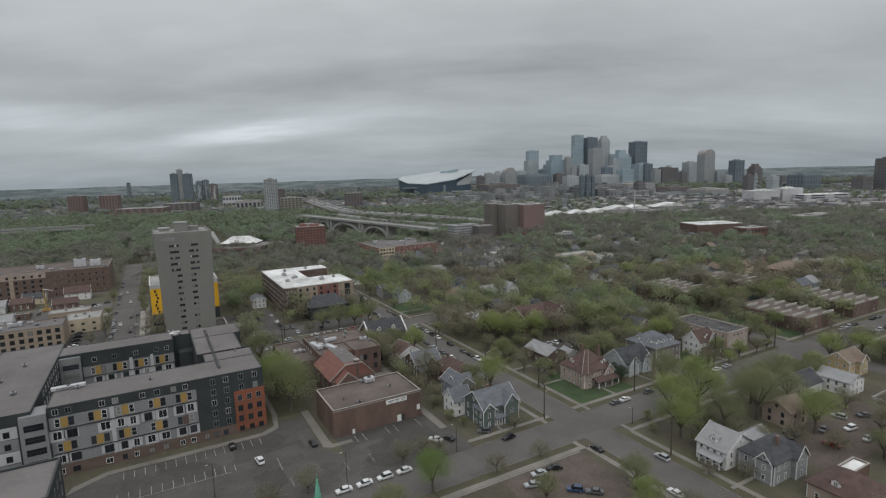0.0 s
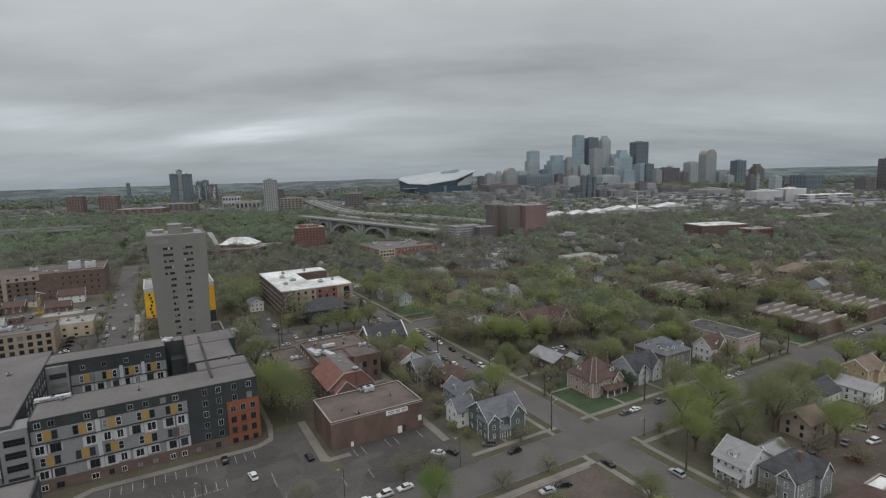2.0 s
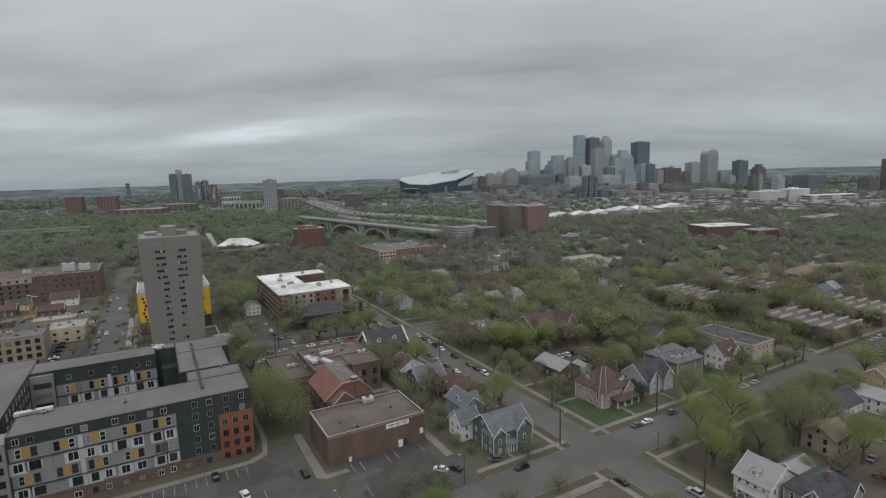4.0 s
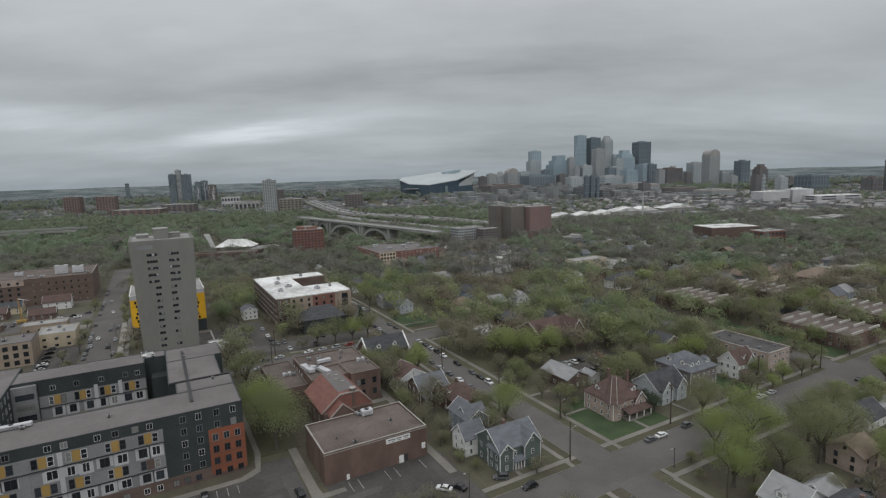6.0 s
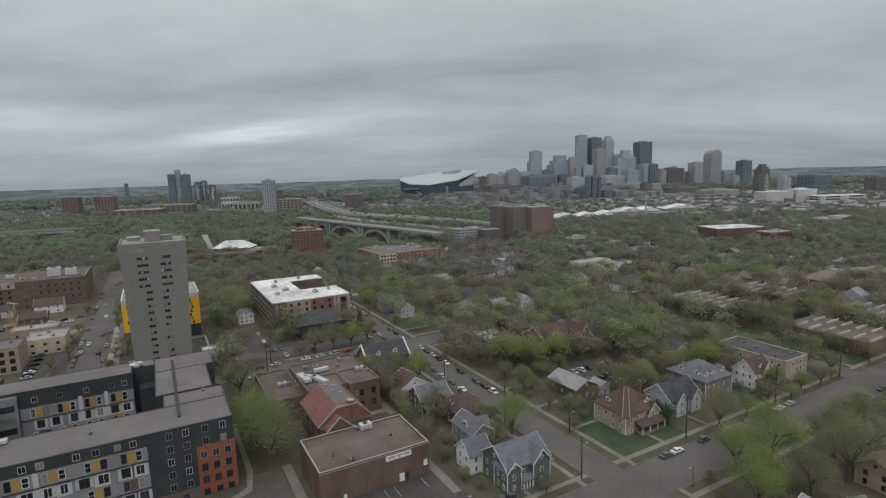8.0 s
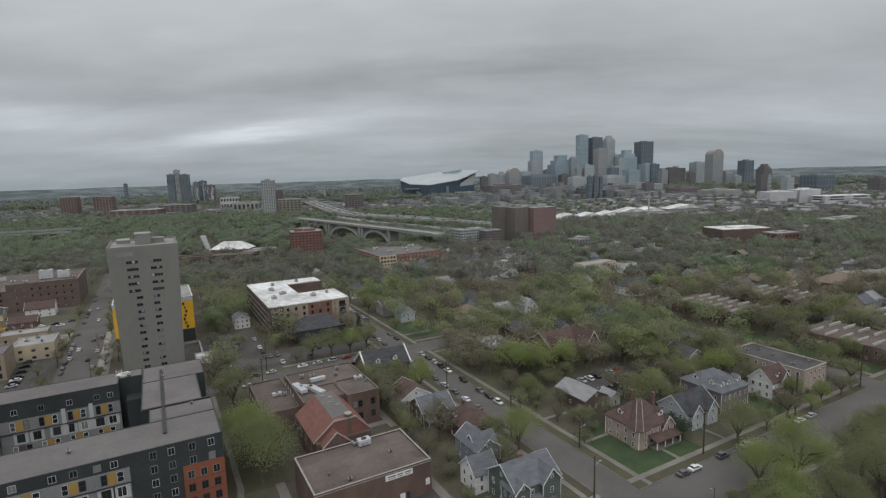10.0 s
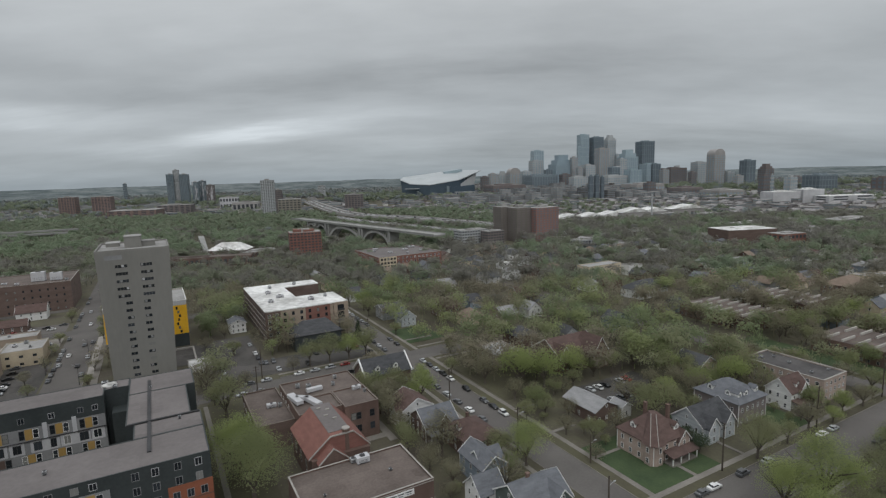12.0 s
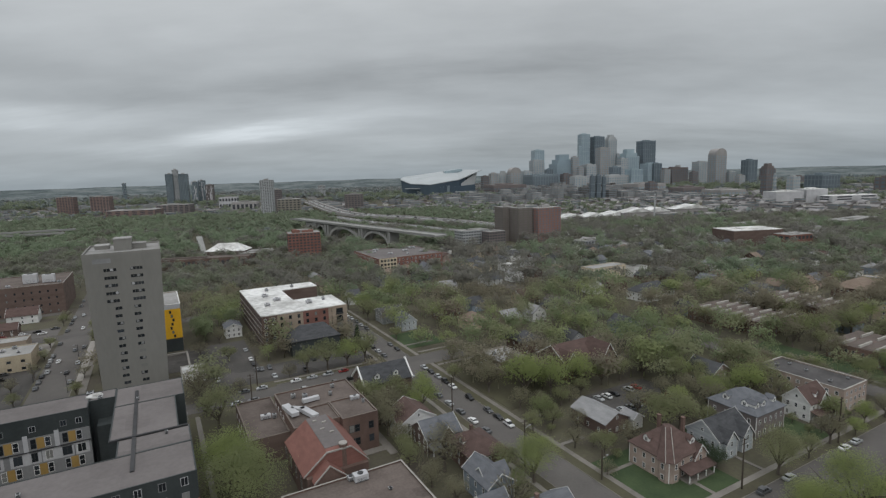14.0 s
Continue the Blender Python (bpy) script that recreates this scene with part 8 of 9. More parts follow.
# small gabled houses of the farther streets
g = np.random.default_rng(17)
wall_v, wall_f, roof_v, roof_f = [], [], [], []
for k in range(1500):
    far = math.sqrt(g.uniform(600.0 ** 2, 1750.0 ** 2))
    right = g.uniform(-0.05, 0.88) * far if k % 4 else g.uniform(-0.88, 0.1) * far
    if right < 60 and 640 < far < 1300:
        continue
    x, y = ahead(right, far)
    if not all(not (a - 4 < x < b + 4 and c - 4 < y < d + 4) for a, b, c, d in KEEP_OFF):
        continue
    w, d, e, r = g.uniform(4, 7), g.uniform(5, 9), g.uniform(4.5, 7.5), g.uniform(2.0, 3.6)
    if k % 3 == 0:
        w, d = d, w
    n0 = len(wall_v)
    wall_v += [(x - w, y - d, -0.5), (x + w, y - d, -0.5), (x + w, y + d, -0.5), (x - w, y + d, -0.5), (x - w, y - d, e), (x + w, y - d, e), (x + w, y + d, e), (x - w, y + d, e), (x, y - d, e + r), (x, y + d, e + r)]
    wall_f += [[n0 + i for i in f] for f in ((0, 1, 5, 8, 4), (1, 2, 6, 5), (2, 3, 7, 9, 6), (3, 0, 4, 7))]
    n1 = len(roof_v)
    roof_v += [(x - w - 0.5, y - d - 0.4, e - 0.2), (x, y - d - 0.4, e + r + 0.15), (x + w + 0.5, y - d - 0.4, e - 0.2), (x - w - 0.5, y + d + 0.4, e - 0.2), (x, y + d + 0.4, e + r + 0.15), (x + w + 0.5, y + d + 0.4, e - 0.2)]
    roof_f += [[n1 + i for i in f] for f in ((0, 1, 4, 3), (1, 2, 5, 4), (0, 2, 1), (3, 4, 5), (0, 3, 5, 2))]
for name_, v_, f_, m_, lbl in (("far_house_walls", wall_v, wall_f, FAR_WALLS, "pale walls of many far houses among trees"), ("far_house_roofs", roof_v, roof_f, FAR_ROOFS, "gabled roofs of many far houses among trees")):
    me = bpy.data.meshes.new(name_)
    me.from_pydata(v_, [], f_)
    me.materials.append(m_)
    tagged(new(name_, me), lbl, "houses", "", "stuff")

# ---- trees ----
def outward(tri):
    """Corners and faces of leaf sprays, each turned to face out of the crown."""
    n = len(tri)
    face = np.cross(tri[:, 1] - tri[:, 0], tri[:, 2] - tri[:, 0])
    way = tri.mean(1) - (0, 0, 0.8)
    way = way / np.linalg.norm(way, axis=1)[:, None] + (0, 0, 0.55)
    f = np.arange(3 * n).reshape(-1, 3)
    f = np.where(((face * way).sum(1) < 0)[:, None], f[:, ::-1], f)
    return tri.reshape(-1, 3), f


def crown_arrays(seed, lobes, leaves, size, flat=0.8, spread=0.07):
    """Small leaf sprays on the rounded lobes of a crown of about unit radius, open below: corners and faces."""
    g = np.random.default_rng(seed)
    turn_, lift = np.arange(lobes) * 2.4 + g.uniform(0, 6.28) + g.normal(size=lobes) * 0.25, g.uniform(-0.12, 1.0, lobes)
    reach = g.uniform(0.44, 0.66, lobes)
    level = np.sqrt(np.maximum(0.0, 1 - lift ** 2))
    mid = np.stack([np.cos(turn_) * level * reach, np.sin(turn_) * level * reach, lift * reach * flat + 0.98], 1)
    wide = g.uniform(0.3, 0.48, lobes)
    n = lobes * leaves
    own = np.repeat(np.arange(lobes), leaves)
    way = g.normal(size=(n, 3))
    way[:, 2] += 0.35
    way /= np.linalg.norm(way, axis=1)[:, None]
    r = wide[own] * g.uniform(0.12, 1.0, n) ** 0.42
    pos = mid[own] + way * (r[:, None] * (1.0, 1.0, 0.82)) + g.normal(size=(n, 3)) * spread
    pos[:, 2] = np.where(pos[:, 2] < 0.66, 0.66 + (pos[:, 2] - 0.66) * 0.4, pos[:, 2])
    out = pos - (0, 0, 0.75)
    out /= np.linalg.norm(out, axis=1)[:, None]
    out = out + (0, 0, 0.6) + g.normal(size=(n, 3)) * 0.5
    a = np.cross(out, g.normal(size=(n, 3)))
    a /= np.linalg.norm(a, axis=1)[:, None]
    b = np.cross(out, a)
    b /= np.linalg.norm(b, axis=1)[:, None]
    s = size * g.uniform(0.5, 1.25, (n, 1))
    tri = np.stack([pos - a * s, pos + a * s * 0.5 + b * s * 0.9, pos + a * s * 0.5 - b * s * 0.9], 1)
    return outward(tri)


def twig_arrays(seed, count, size):
    """Long thin twig blades of a bare crown."""
    g = np.random.default_rng(seed)
    way = g.normal(size=(count, 3))
    way[:, 2] = np.abs(way[:, 2]) * 0.8 + 0.05
    way /= np.linalg.norm(way, axis=1)[:, None]
    pos = way * (g.uniform(0.15, 1.0, (count, 1)) ** 0.6)
    pos[:, 2] = pos[:, 2] * 1.25 + 0.5
    a = way + g.normal(size=(count, 3)) * 0.45
    a /= np.linalg.norm(a, axis=1)[:, None]
    b = np.cross(a, g.normal(size=(count, 3)))
    b /= np.linalg.norm(b, axis=1)[:, None]
    s = size * g.uniform(0.6, 1.4, (count, 1))
    tri = np.stack([pos - a * s, pos + a * s * 0.6 - b * s * 0.1, pos + a * s * 0.6 + b * s * 0.1], 1)
    return outward(tri)


def fir_arrays(seed, count, size):
    g = np.random.default_rng(seed)
    z = g.uniform(0, 1, count) ** 1.3
    ang = g.uniform(0, math.tau, count)
    rad = (1 - z) * 0.5 * g.uniform(0.55, 1.0, count) + 0.02
    pos = np.stack([np.cos(ang) * rad, np.sin(ang) * rad, 0.15 + z * 2.0], 1)
    a = np.stack([np.cos(ang), np.sin(ang), np.full(count, -0.4)], 1)
    b = np.cross(a, (0, 0, 1.0)) + g.normal(size=(count, 3)) * 0.3
    s = size * g.uniform(0.6, 1.3, (count, 1))
    tri = np.stack([pos - a * s, pos + a * s + b * s * 0.5, pos + a * s - b * s * 0.5], 1)
    return outward(tri)


def arrays_mesh(name, verts, faces, mat, round_normals=None):
    me = bpy.data.meshes.new(name)
    me.from_pydata(verts.tolist(), [], faces.tolist())
    me.materials.append(mat)
    if round_normals is not None:
        me.polygons.foreach_set("use_smooth", [True] * len(faces))
        me.normals_split_custom_set_from_vertices(round_normals.tolist())
    return me


def bulge(v, up=0.55):
    """Normals that follow the round of a crown, so that its sprays shade as one soft mass."""
    n = v - (0, 0, 0.8)
    n = n / np.maximum(np.linalg.norm(n, axis=1), 1e-6)[:, None] + (0, 0, up)
    return n / np.maximum(np.linalg.norm(n, axis=1), 1e-6)[:, None]


def limbs_mesh(seed, bare):
    """A tapered trunk that forks into limbs and branches, for a tree of unit crown radius."""
    rd = random.Random(seed)
    bm = bmesh.new()
    fork = 0.42 + rd.uniform(-0.05, 0.1)
    tube(bm, (0, 0, -0.05), (0, 0, 0.08), 0.085, 0.06, 7), tube(bm, (0, 0, 0.07), (0.01, 0.01, fork), 0.06, 0.045, 7)
    for k in range(7):
        ang = k * math.tau / 7 + rd.uniform(-0.4, 0.4)
        out, z = rd.uniform(0.35, 0.6), rd.uniform(0.85, 1.35)
        mid = Vector((math.cos(ang) * out * 0.5, math.sin(ang) * out * 0.5, fork + (z - fork) * 0.55))
        tip = Vector((math.cos(ang) * out, math.sin(ang) * out, z))
        tube(bm, (0.01, 0.01, fork - 0.06), mid, 0.032, 0.022, 5), tube(bm, mid, tip, 0.022, 0.01, 5)
        for j in range(4 if bare else 2):
            a2 = ang + rd.uniform(-1.1, 1.1)
            tube(bm, mid.lerp(tip, rd.uniform(0.1, 0.9)), tip + Vector((math.cos(a2), math.sin(a2), rd.uniform(0.2, 0.9))) * rd.uniform(0.18, 0.4), 0.012, 0.004, 4)
    return mesh_of("trunk", bm, BARK)


LEAFY = {"bush": LEAF_OLIVE, "bright": LEAF_BRIGHT, "dark": LEAF_DARK, "fresh": LEAF_FRESH, "olive": LEAF_OLIVE, "green": LEAF_GREEN, "bud": LEAF_BUD}
CROWNS, FINE_CROWNS = {}, {}


def crown_mesh(v, f, m):
    return arrays_mesh("crown", v, f, m, bulge(v))


for n, (kind, m) in enumerate(LEAFY.items()):
    thin = 0.6 if kind == "bud" else 0.8 if kind == "olive" else 1.0
    CROWNS[kind] = [crown_mesh(*crown_arrays(10 * n + k, 13, int(250 * thin), 0.037, 0.8 + 0.12 * k), m) for k in range(3)]
    FINE_CROWNS[kind] = [crown_mesh(*crown_arrays(60 + 10 * n + k, 16, int(420 * thin), 0.0255, 0.85 + 0.1 * k), m) for k in range(3)]
FINEST = {kind: [crown_mesh(*crown_arrays(140 + 10 * n + k, 18, int(900 * (0.8 if kind == "olive" else 1.0)), 0.0165, 0.85 + 0.1 * k), LEAFY[kind]) for k in range(2)] for n, kind in enumerate(("fresh", "olive", "green", "bright"))}
CROWNS["bare"] = [arrays_mesh("crown", *twig_arrays(77 + k, 700, 0.15), LEAF_BUD) for k in range(2)]
CROWNS["fir"] = [arrays_mesh("crown", *fir_arrays(91, 700, 0.13), LEAF_FIR)]
BRANCHES = [limbs_mesh(k, False) for k in range(3)]
BRANCH_BARE = [limbs_mesh(20 + k, True) for k in range(2)]
TREE_WORDS = {"bush": "low budding garden bush beside a house", "bright": "small tree in vivid green spring leaf", "dark": "dense dark green evergreen bush","fresh": "broad tree in fresh yellow green spring leaf", "olive": "street tree in thin olive spring leaf", "green": "tree in full mid green leaf", "bud": "brown tree just coming into bud", "bare": "bare grey branched street tree", "fir": "narrow dark green conifer tree"}
TREES = []


def tree(x, y, r, kind="olive"):
    TREES.append((x, y, r))
    ob = thing("tree", x, y, TREE_WORDS[kind], "tree", "trees", 0.02)
    rd = random.Random(int(x * 7 + y * 13))
    ob.rotation_euler = (0, 0, rd.uniform(0, math.tau))
    ob.scale = (r, r, r * rd.uniform(0.9, 1.12))
    t = new("trunk", rd.choice(BRANCH_BARE if kind in ("bare", "bud") else BRANCHES))
    close = kind in FINE_CROWNS and x * SIN + y * COS < 200
    broad_near = close and kind in FINEST and r > 5.9
    c = new("crown", rd.choice(FINEST[kind] if broad_near else FINE_CROWNS[kind] if close else CROWNS[kind]))
    t.parent = c.parent = ob
    if kind == "fir":
        t.scale = (0.7, 0.7, 1.0)
    return ob


def plant(*spots):
    """Plant trees given by x, y, size and kind."""
    for x, y, r, k in spots:
        tree(x, y, r * (1.22 if k in ("fresh", "olive", "green") and 5.5 < r < 9 else 1.0), k)


# the trees that stand out by the near streets
plant((38.6, 188.5, 11.4, "green"), (37.0, 202, 8.6, "fresh"), (37.5, 209, 6.6, "green"), (38.6, 248, 7.6, "olive"), (36, 262, 4.6, "olive"), (140.6, 101.4, 7.2, "fresh"), (151.8, 114.2, 6.4, "fresh"), (161.2, 109.9, 10.8, "fresh"), (172.1, 95.5, 9.8, "olive"), (183, 104, 7.4, "olive"), (157, 97.5, 6.2, "olive"), (178, 80.5, 6.4, "fresh"), (196.5, 99, 6.0, "olive"), (193.4, 113.6, 3.2, "bud"), (208.6, 115.0, 3.8, "fresh"), (190, 91, 5.0, "bud"), (107.2, 90, 5.2, "olive"), (205, 84, 5.0, "bud"), (154, 92, 4.0, "bud"), (144, 211, 8.0, "fresh"), (152.5, 206, 6.8, "fresh"), (168, 208, 6.4, "fresh"), (177.5, 204.5, 5.0, "olive"), (202, 206, 7.0, "green"))
plant((208, 198, 6.2, "green"), (196, 200, 5.8, "olive"), (213, 186, 5.2, "olive"), (204, 178, 5.4, "olive"), (192, 176, 5.6, "bud"), (186, 182, 5.4, "bud"), (111.4, 165, 6.0, "fresh"), (112.6, 236, 4.6, "fresh"), (141, 262, 4.2, "olive"), (129.0, 240, 4.2, "olive"), (160.6, 143.4, 4.0, "dark"), (161.6, 148.5, 3.4, "dark"), (161.5, 155, 3.4, "fir"), (138.5, 165, 4.4, "olive"), (134, 173, 3.8, "bud"), (137, 187, 4.6, "olive"), (142.5, 181, 4.0, "bud"), (131.2, 157, 3.2, "bare"), (129.4, 188, 4.0, "olive"), (142, 200, 4.4, "bud"), (86, 178, 5.0, "bud"), (84.6, 190, 4.8, "olive"), (88, 168, 4.2, "bud"), (86.5, 198, 3.8, "olive"))
plant((83.8, 162, 3.2, "bud"), (79.6, 115.8, 3.6, "bare"), (95.5, 115.8, 3.4, "bare"), (100, 134.2, 3.0, "bud"), (58.6, 134.0, 4.4, "bud"), (30.5, 134.6, 4.6, "bud"), (20, 133.5, 4.2, "bare"), (66.5, 136.5, 3.8, "bare"), (70, 133, 3.4, "bare"), (59.6, 117.0, 6.4, "bright"), (83, 98, 4.2, "olive"), (129.4, 84, 2.4, "bare"), (136.2, 77.5, 3.0, "bare"), (157, 86, 4.0, "bud"), (166, 80, 4.2, "bare"), (172, 72, 4.0, "bare"), (184, 60, 5.0, "olive"), (196, 70, 4.6, "bud"), (212, 74, 4.4, "bare"), (214, 132, 3.6, "fresh"), (224, 114, 4.2, "fresh"), (224.5, 134, 4.2, "fresh"), (207, 138.4, 3.0, "bud"), (246, 134, 3.4, "olive"))
plant((247, 148, 4.0, "olive"), (222, 176, 5.4, "olive"), (231, 182, 6.0, "olive"), (245, 180, 5.6, "bud"), (247, 196, 5.4, "olive"), (106, 283, 6.6, "olive"), (97, 282, 6.4, "fresh"), (88, 283, 6.2, "olive"), (79, 284, 5.6, "olive"), (71, 283, 3.6, "bare"), (39, 300, 4.2, "bare"), (50.5, 320, 5.0, "olive"), (39.5, 338, 4.6, "bare"), (50, 353, 5.0, "bud"), (64.5, 345, 3.6, "bare"), (112, 310, 4.4, "fir"), (110, 322, 4.6, "olive"), (132, 306, 4.6, "olive"), (133, 350, 6.0, "olive"), (136, 366, 6.4, "fresh"), (131, 380, 5.6, "olive"), (-9.4, 312, 3.6, "olive"), (-8.5, 334, 3.8, "bud"), (-30, 312, 3.4, "olive"))
plant((-34, 330, 3.6, "bud"), (-8.8, 392, 4.2, "olive"), (-29.6, 398, 4.0, "olive"), (-28.6, 346, 3.8, "bud"), (-28.8, 374, 3.2, "olive"), (-29.2, 446, 4.0, "olive"), (-30, 462, 4.4, "bud"), (-11, 418, 4.2, "olive"), (-10, 440, 4.6, "bud"), (-10.5, 462, 4.6, "olive"), (42, 290, 5.0, "olive"), (50, 280, 3.4, "bare"))

rnd = random.Random(11)
KEEP_OFF += [(50, 131, 84, 116)]
for x, y, r in ((139.5, 170.5, 2.4), (134.2, 184.5, 1.8), (143.2, 194.5, 2.6), (163.4, 153, 2.0), (140, 161.5, 2.0), (86.3, 145, 2.0), (84.4, 151, 2.4), (86.4, 163.6, 2.2), (104.9, 156, 2.2), (105.6, 147, 1.6), (145.5, 168.6, 2.0), (132.9, 196, 1.6), (141.5, 114.8, 2.0), (147.5, 100, 2.2), (141, 96, 2.0), (155.5, 101.5, 2.4), (176, 104.5, 2.2), (181, 98.5, 2.4), (136.5, 108.5, 1.8), (203, 140.2, 1.8), (206.5, 147, 2.0), (226, 139.4, 1.6)):
    tree(x, y, r, "bush")
for x, y, r in ((279, 134.5, 4.5), (280, 150, 5), (279.6, 168, 5.4), (285, 188, 6), (296, 191, 6.4), (309, 186, 6), (322, 150, 5.5), (323, 166, 6), (326, 182, 6), (340, 190, 6.5), (283.5, 214, 5), (283, 232, 5.4), (327, 212, 5.6), (328, 230, 5.4), (352, 188, 6), (318, 194, 5.6), (290, 178.5, 4.4), (303, 199, 4.4)):
    tree(x, y, r * 1.25, rnd.choice(("olive", "olive", "fresh", "bud", "green")))


def in_view(x, y, edge=0.9, extra=18):
    right, far = x * COS - y * SIN, x * SIN + y * COS
    return abs(right) < edge * far + extra, far


def free(x, y, gap):
    return all(not (a - gap < x < b + gap and c - gap < y < d + gap) for a, b, c, d in KEEP_OFF)


near_left = 305 - len(TREES)
tries = 0
while near_left > 0 and tries < 9000:
    tries += 1
    x, y = rnd.uniform(30, 280), rnd.uniform(45, 300)
    seen_, far = in_view(x, y)
    r = rnd.uniform(4.2, 7.8)
    if not seen_ or far > 272 or (x < 46 and y < 262) or not free(x, y, 0.6) or any((x - a) ** 2 + (y - b) ** 2 < ((r + c) * 0.56) ** 2 for a, b, c in TREES):
        continue
    tree(x, y, r, rnd.choices(("olive", "bud", "fresh", "green", "bare", "fir"), (42, 28, 14, 10, 6, 0.0))[0])
    near_left -= 1


def woods(name, label, leaf_sets):
    """Many far trees joined into one sheet of geometry."""
    for m, crowns, chosen in leaf_sets:
        if not chosen:
            continue
        vs, fs, ns, base = [], [], [], 0
        for k, (x, y, r, z) in enumerate(chosen):
            v, f = crowns[k % len(crowns)]
            a = (k * 2.399) % math.tau
            ca, sa = math.cos(a), math.sin(a)
            turned = np.stack([v[:, 0] * ca - v[:, 1] * sa, v[:, 0] * sa + v[:, 1] * ca, v[:, 2]], 1)
            vs.append(turned * (r, r, r * (0.9 + 0.3 * ((k * 0.618) % 1))) + (x, y, z))
            ns.append(bulge(turned))
            fs.append(f + base)
            base += len(v)
        vs, fs = np.concatenate(vs), np.concatenate(fs)
        tagged(new(name, arrays_mesh(name, vs, fs, m, np.concatenate(ns))), label, "trees", "", "stuff")


def trunked(arr):
    """A crown with a plain tapered trunk below it."""
    v, f = arr
    t = np.array([(-0.05, -0.05, -0.05), (0.05, -0.05, -0.05), (0.0, 0.03, 0.9)])
    return np.concatenate([v, t]), np.concatenate([f, [[len(v), len(v) + 1, len(v) + 2]]])


LOW = [trunked(crown_arrays(250 + k, 9, 24, 0.098, 0.8, 0.08)) for k in range(4)]
MID = [trunked(crown_arrays(200 + k, 11, 42, 0.07, 0.8 + 0.08 * k, 0.07)) for k in range(4)]
FAR = [trunked(crown_arrays(300 + k, 7, 6, 0.26, 0.7, 0.1)) for k in range(4)]
MID_TWIG = [trunked(twig_arrays(400 + k, 300, 0.16)) for k in range(2)]
bins = {k: [] for k in ("olive", "fresh", "green", "bud", "twig")}
low_bins = {k: [] for k in bins}
cells = {}
for _ in range(26000):
    far = math.sqrt(rnd.uniform(255.0 ** 2, 900.0 ** 2))
    right = rnd.uniform(-0.92, 0.92) * far
    x, y = ahead(right, far)
    if far < 262:
        continue
    r = rnd.uniform(5.0, 9.4)
    if not free(x, y, 0.4):
        continue
    patch = noise.noise((x * 0.006, y * 0.006, 3.0))
    if far > 480 and patch < -0.2 and right < 250:
        continue
    key = (int(x // 8.0), int(y // 8.0))
    if any((key[0] + i, key[1] + j) in cells for i in (0, 1) for j in (0, 1)) and rnd.random() < 0.9:
        continue
    cells[key] = 1
    tone = noise.noise((x * 0.012, y * 0.012, 9.0)) + rnd.uniform(-0.35, 0.35)
    if x * COS - y * SIN < -150 and far > 650:
        tone = 0.5 if tone > -0.1 else tone  # the gorge's own darker trees
    bins["bud" if tone < -0.14 else "twig" if tone < -0.03 else "olive" if tone < 0.16 else "fresh" if tone < 0.3 else "green"].append((x, y, r, 0))
    if far > 430:
        for b in bins:
            if bins[b] and bins[b][-1][:2] == (x, y):
                low_bins[b].append(bins[b].pop())
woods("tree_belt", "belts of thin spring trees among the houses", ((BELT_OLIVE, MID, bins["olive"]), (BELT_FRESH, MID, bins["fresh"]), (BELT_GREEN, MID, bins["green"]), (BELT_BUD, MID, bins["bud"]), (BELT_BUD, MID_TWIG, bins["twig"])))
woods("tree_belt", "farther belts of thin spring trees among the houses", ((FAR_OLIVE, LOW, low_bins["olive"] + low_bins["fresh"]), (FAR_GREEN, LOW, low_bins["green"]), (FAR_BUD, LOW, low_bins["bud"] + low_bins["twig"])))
bins = {k: [] for k in ("olive", "green", "bud")}
for _ in range(5600):
    far = math.sqrt(rnd.uniform(860.0 ** 2, 2450.0 ** 2))
    right = rnd.uniform(-0.9, 0.9) * far
    x, y = ahead(right, far)
    patch = noise.noise((x * 0.003, y * 0.003, 5.0))
    gorge = right < 60 and 880 < far < 1250
    if (patch < -0.08 and not gorge) or not free(x, y, 6):
        continue
    tone = rnd.uniform(-1, 1) + (0.7 if gorge else 0)
    bins["bud" if tone < -0.5 else "olive" if tone < 0.35 else "green"].append((x, y, rnd.uniform(6, 9) * (1 if far < 1800 else 1.7), 0))
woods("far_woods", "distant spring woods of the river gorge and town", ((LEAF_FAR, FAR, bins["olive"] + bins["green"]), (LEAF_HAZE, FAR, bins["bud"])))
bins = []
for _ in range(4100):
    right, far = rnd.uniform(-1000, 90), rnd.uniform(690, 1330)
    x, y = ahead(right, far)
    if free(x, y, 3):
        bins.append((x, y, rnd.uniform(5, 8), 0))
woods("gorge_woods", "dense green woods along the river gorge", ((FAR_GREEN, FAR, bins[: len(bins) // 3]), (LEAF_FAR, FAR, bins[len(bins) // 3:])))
bins = []

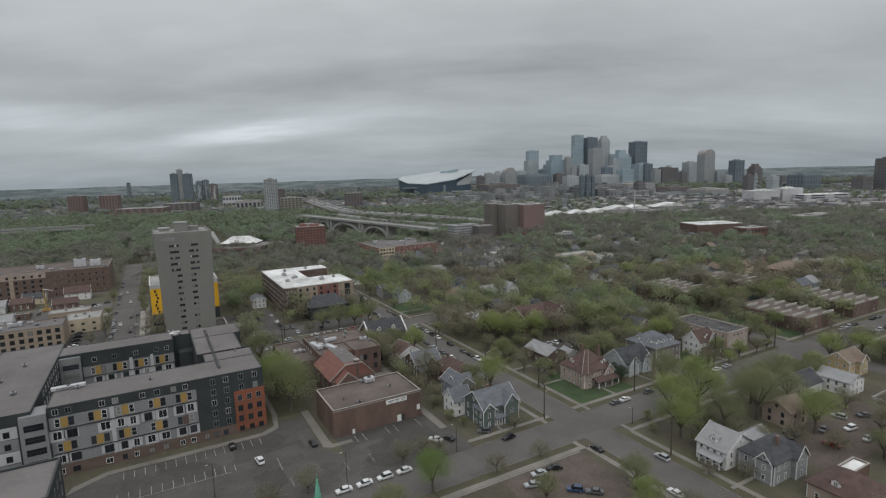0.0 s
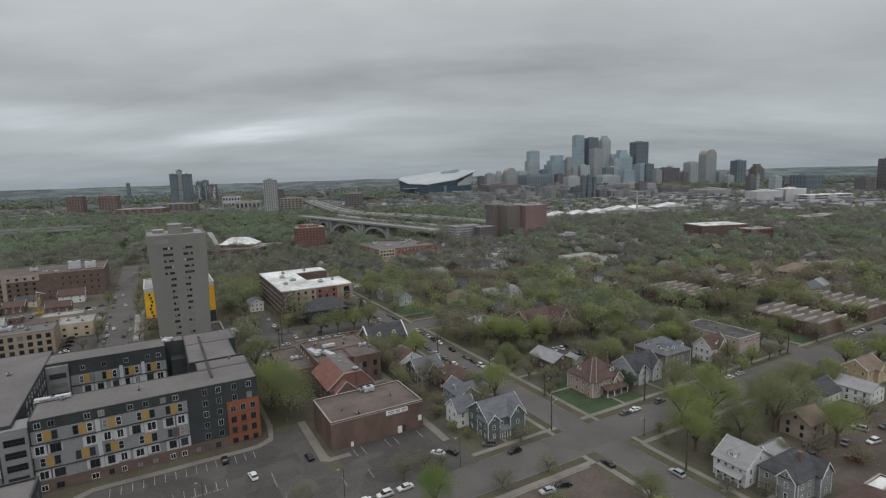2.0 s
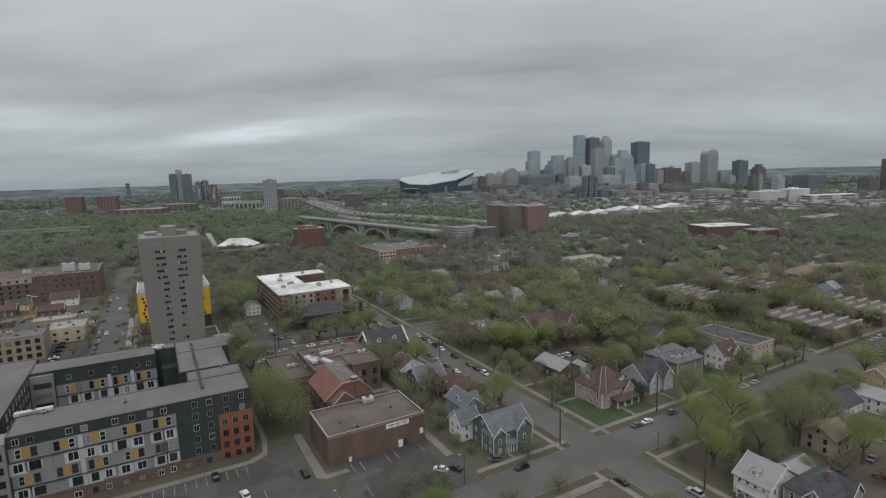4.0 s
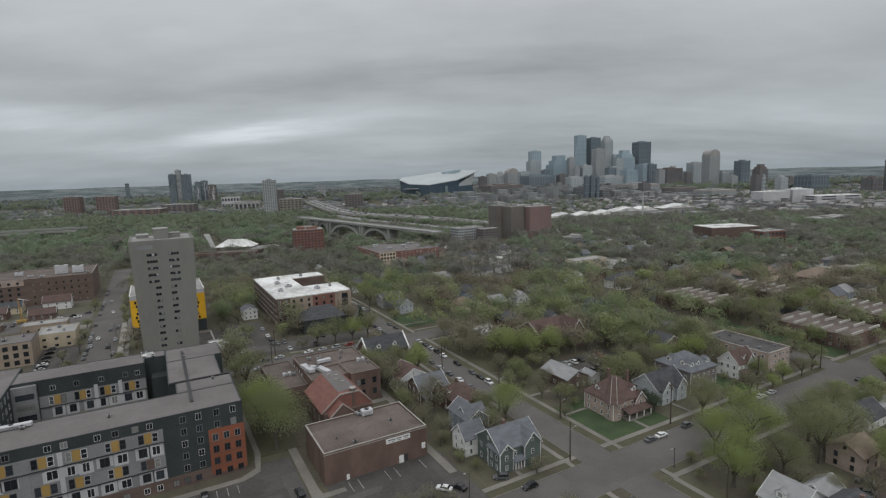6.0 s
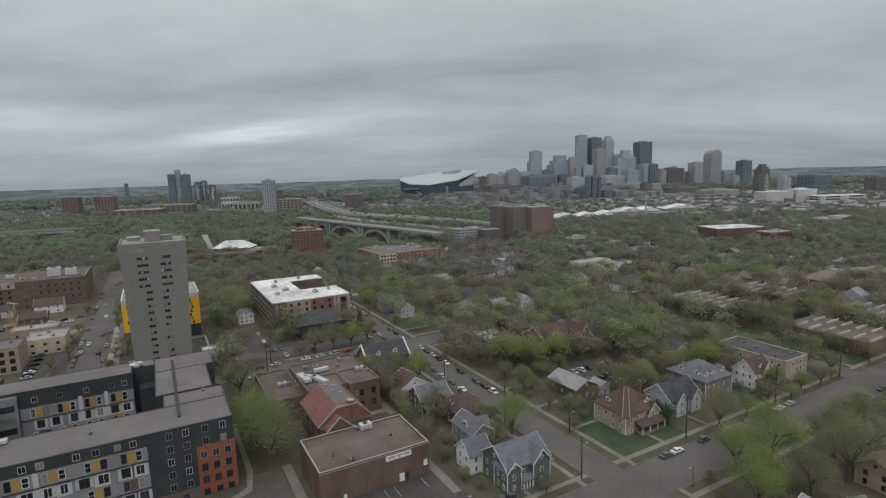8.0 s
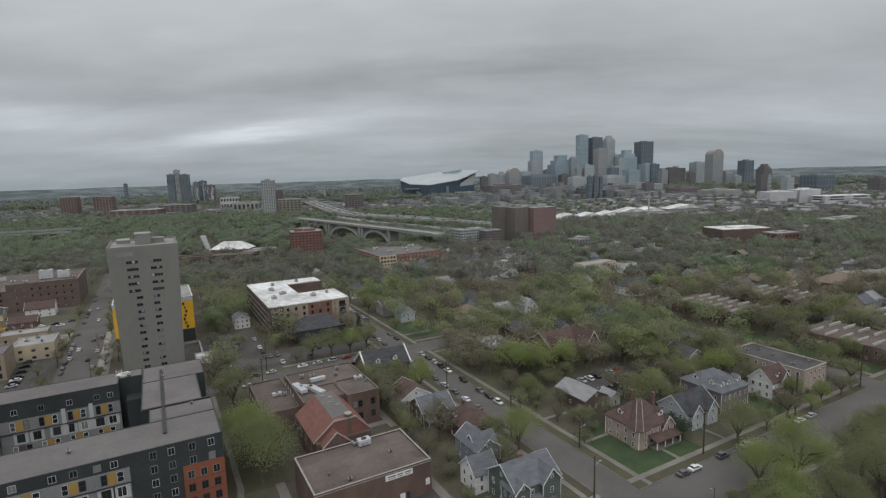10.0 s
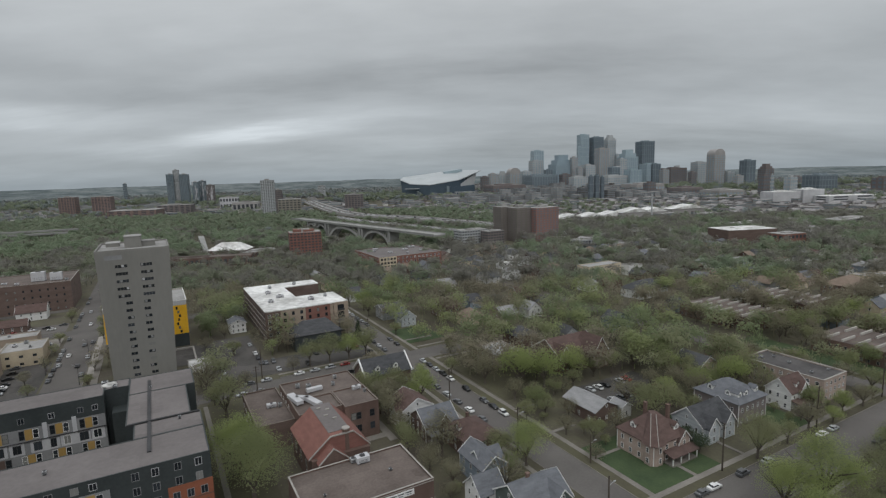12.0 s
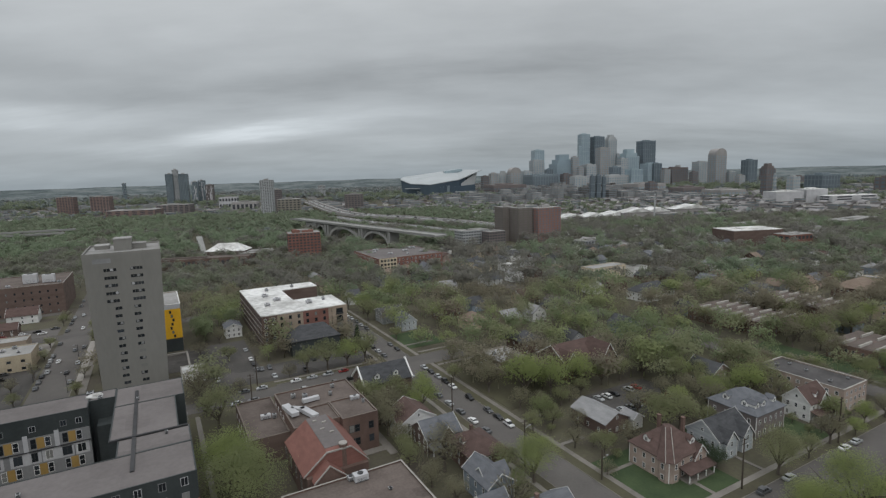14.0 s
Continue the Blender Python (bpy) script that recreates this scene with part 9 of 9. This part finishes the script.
FOOTPRINTS = []
for ob in list(bpy.data.objects):
    if ob.parent is None and ob.name.split(".")[0] in ("long_brick_hall", "low_brick_hall", "white_hip_roof_hall", "red_brick_tower", "small_brick_block", "grey_roofed_apartments"):
        half = {"long_brick_hall": 64, "low_brick_hall": 24, "white_hip_roof_hall": 26, "red_brick_tower": 20, "small_brick_block": 16, "grey_roofed_apartments": 46}[ob.name.split(".")[0]]
        FOOTPRINTS.append((ob.location.x, ob.location.y, half, ob.rotation_euler.z))


def on_plot(x, y):
    for cx, cy, half, spin in FOOTPRINTS:
        u = (x - cx) * math.cos(spin) + (y - cy) * math.sin(spin)
        v = -(x - cx) * math.sin(spin) + (y - cy) * math.cos(spin)
        if abs(u) < half + 4 and (-34 if half == 46 else -5) < v < (36 if half != 64 else 22):
            return True
    return 64 < x < 90 and 690 < y < 920


hollow = []
for _ in range(520):
    right, far = rnd.uniform(-330, -60), rnd.uniform(470, 660)
    x, y = ahead(right, far)
    if not on_plot(x, y) and not (-30 < x < -9) and y > 428:
        hollow.append((x, y, rnd.uniform(4.5, 7.5), 0))
woods("tree_belt", "brown and green trees round the halls by the gorge", ((FAR_BUD, LOW, hollow[::2]), (FAR_OLIVE, LOW, hollow[1::2])))
# tall trees that close off the bridge's town end
for _ in range(150):
    right, far = rnd.uniform(-120, -12), rnd.uniform(585, 690)
    x, y = ahead(right, far)
    if free(x, y, 1):
        bins.append((x, y, rnd.uniform(7, 10.5), 0))
woods("gorge_woods", "tall green trees at the end of a bridge", ((FAR_GREEN, LOW, bins[::2]), (FAR_OLIVE, LOW, bins[1::2])))
# woods on the far rise
DIM = [crown_arrays(500 + k, 6, 4, 0.38, 0.7, 0.1) for k in range(3)]
bins = []
for _ in range(3400):
    far = math.sqrt(rnd.uniform(2300.0 ** 2, 3900.0 ** 2))
    right = rnd.uniform(-0.9, 0.9) * far
    x, y = ahead(right, far)
    dist = math.hypot(x - 20, y - 30)
    if dist < 3880 and free(x, y, 6):
        bins.append((x, y, rnd.uniform(9, 15), -4))
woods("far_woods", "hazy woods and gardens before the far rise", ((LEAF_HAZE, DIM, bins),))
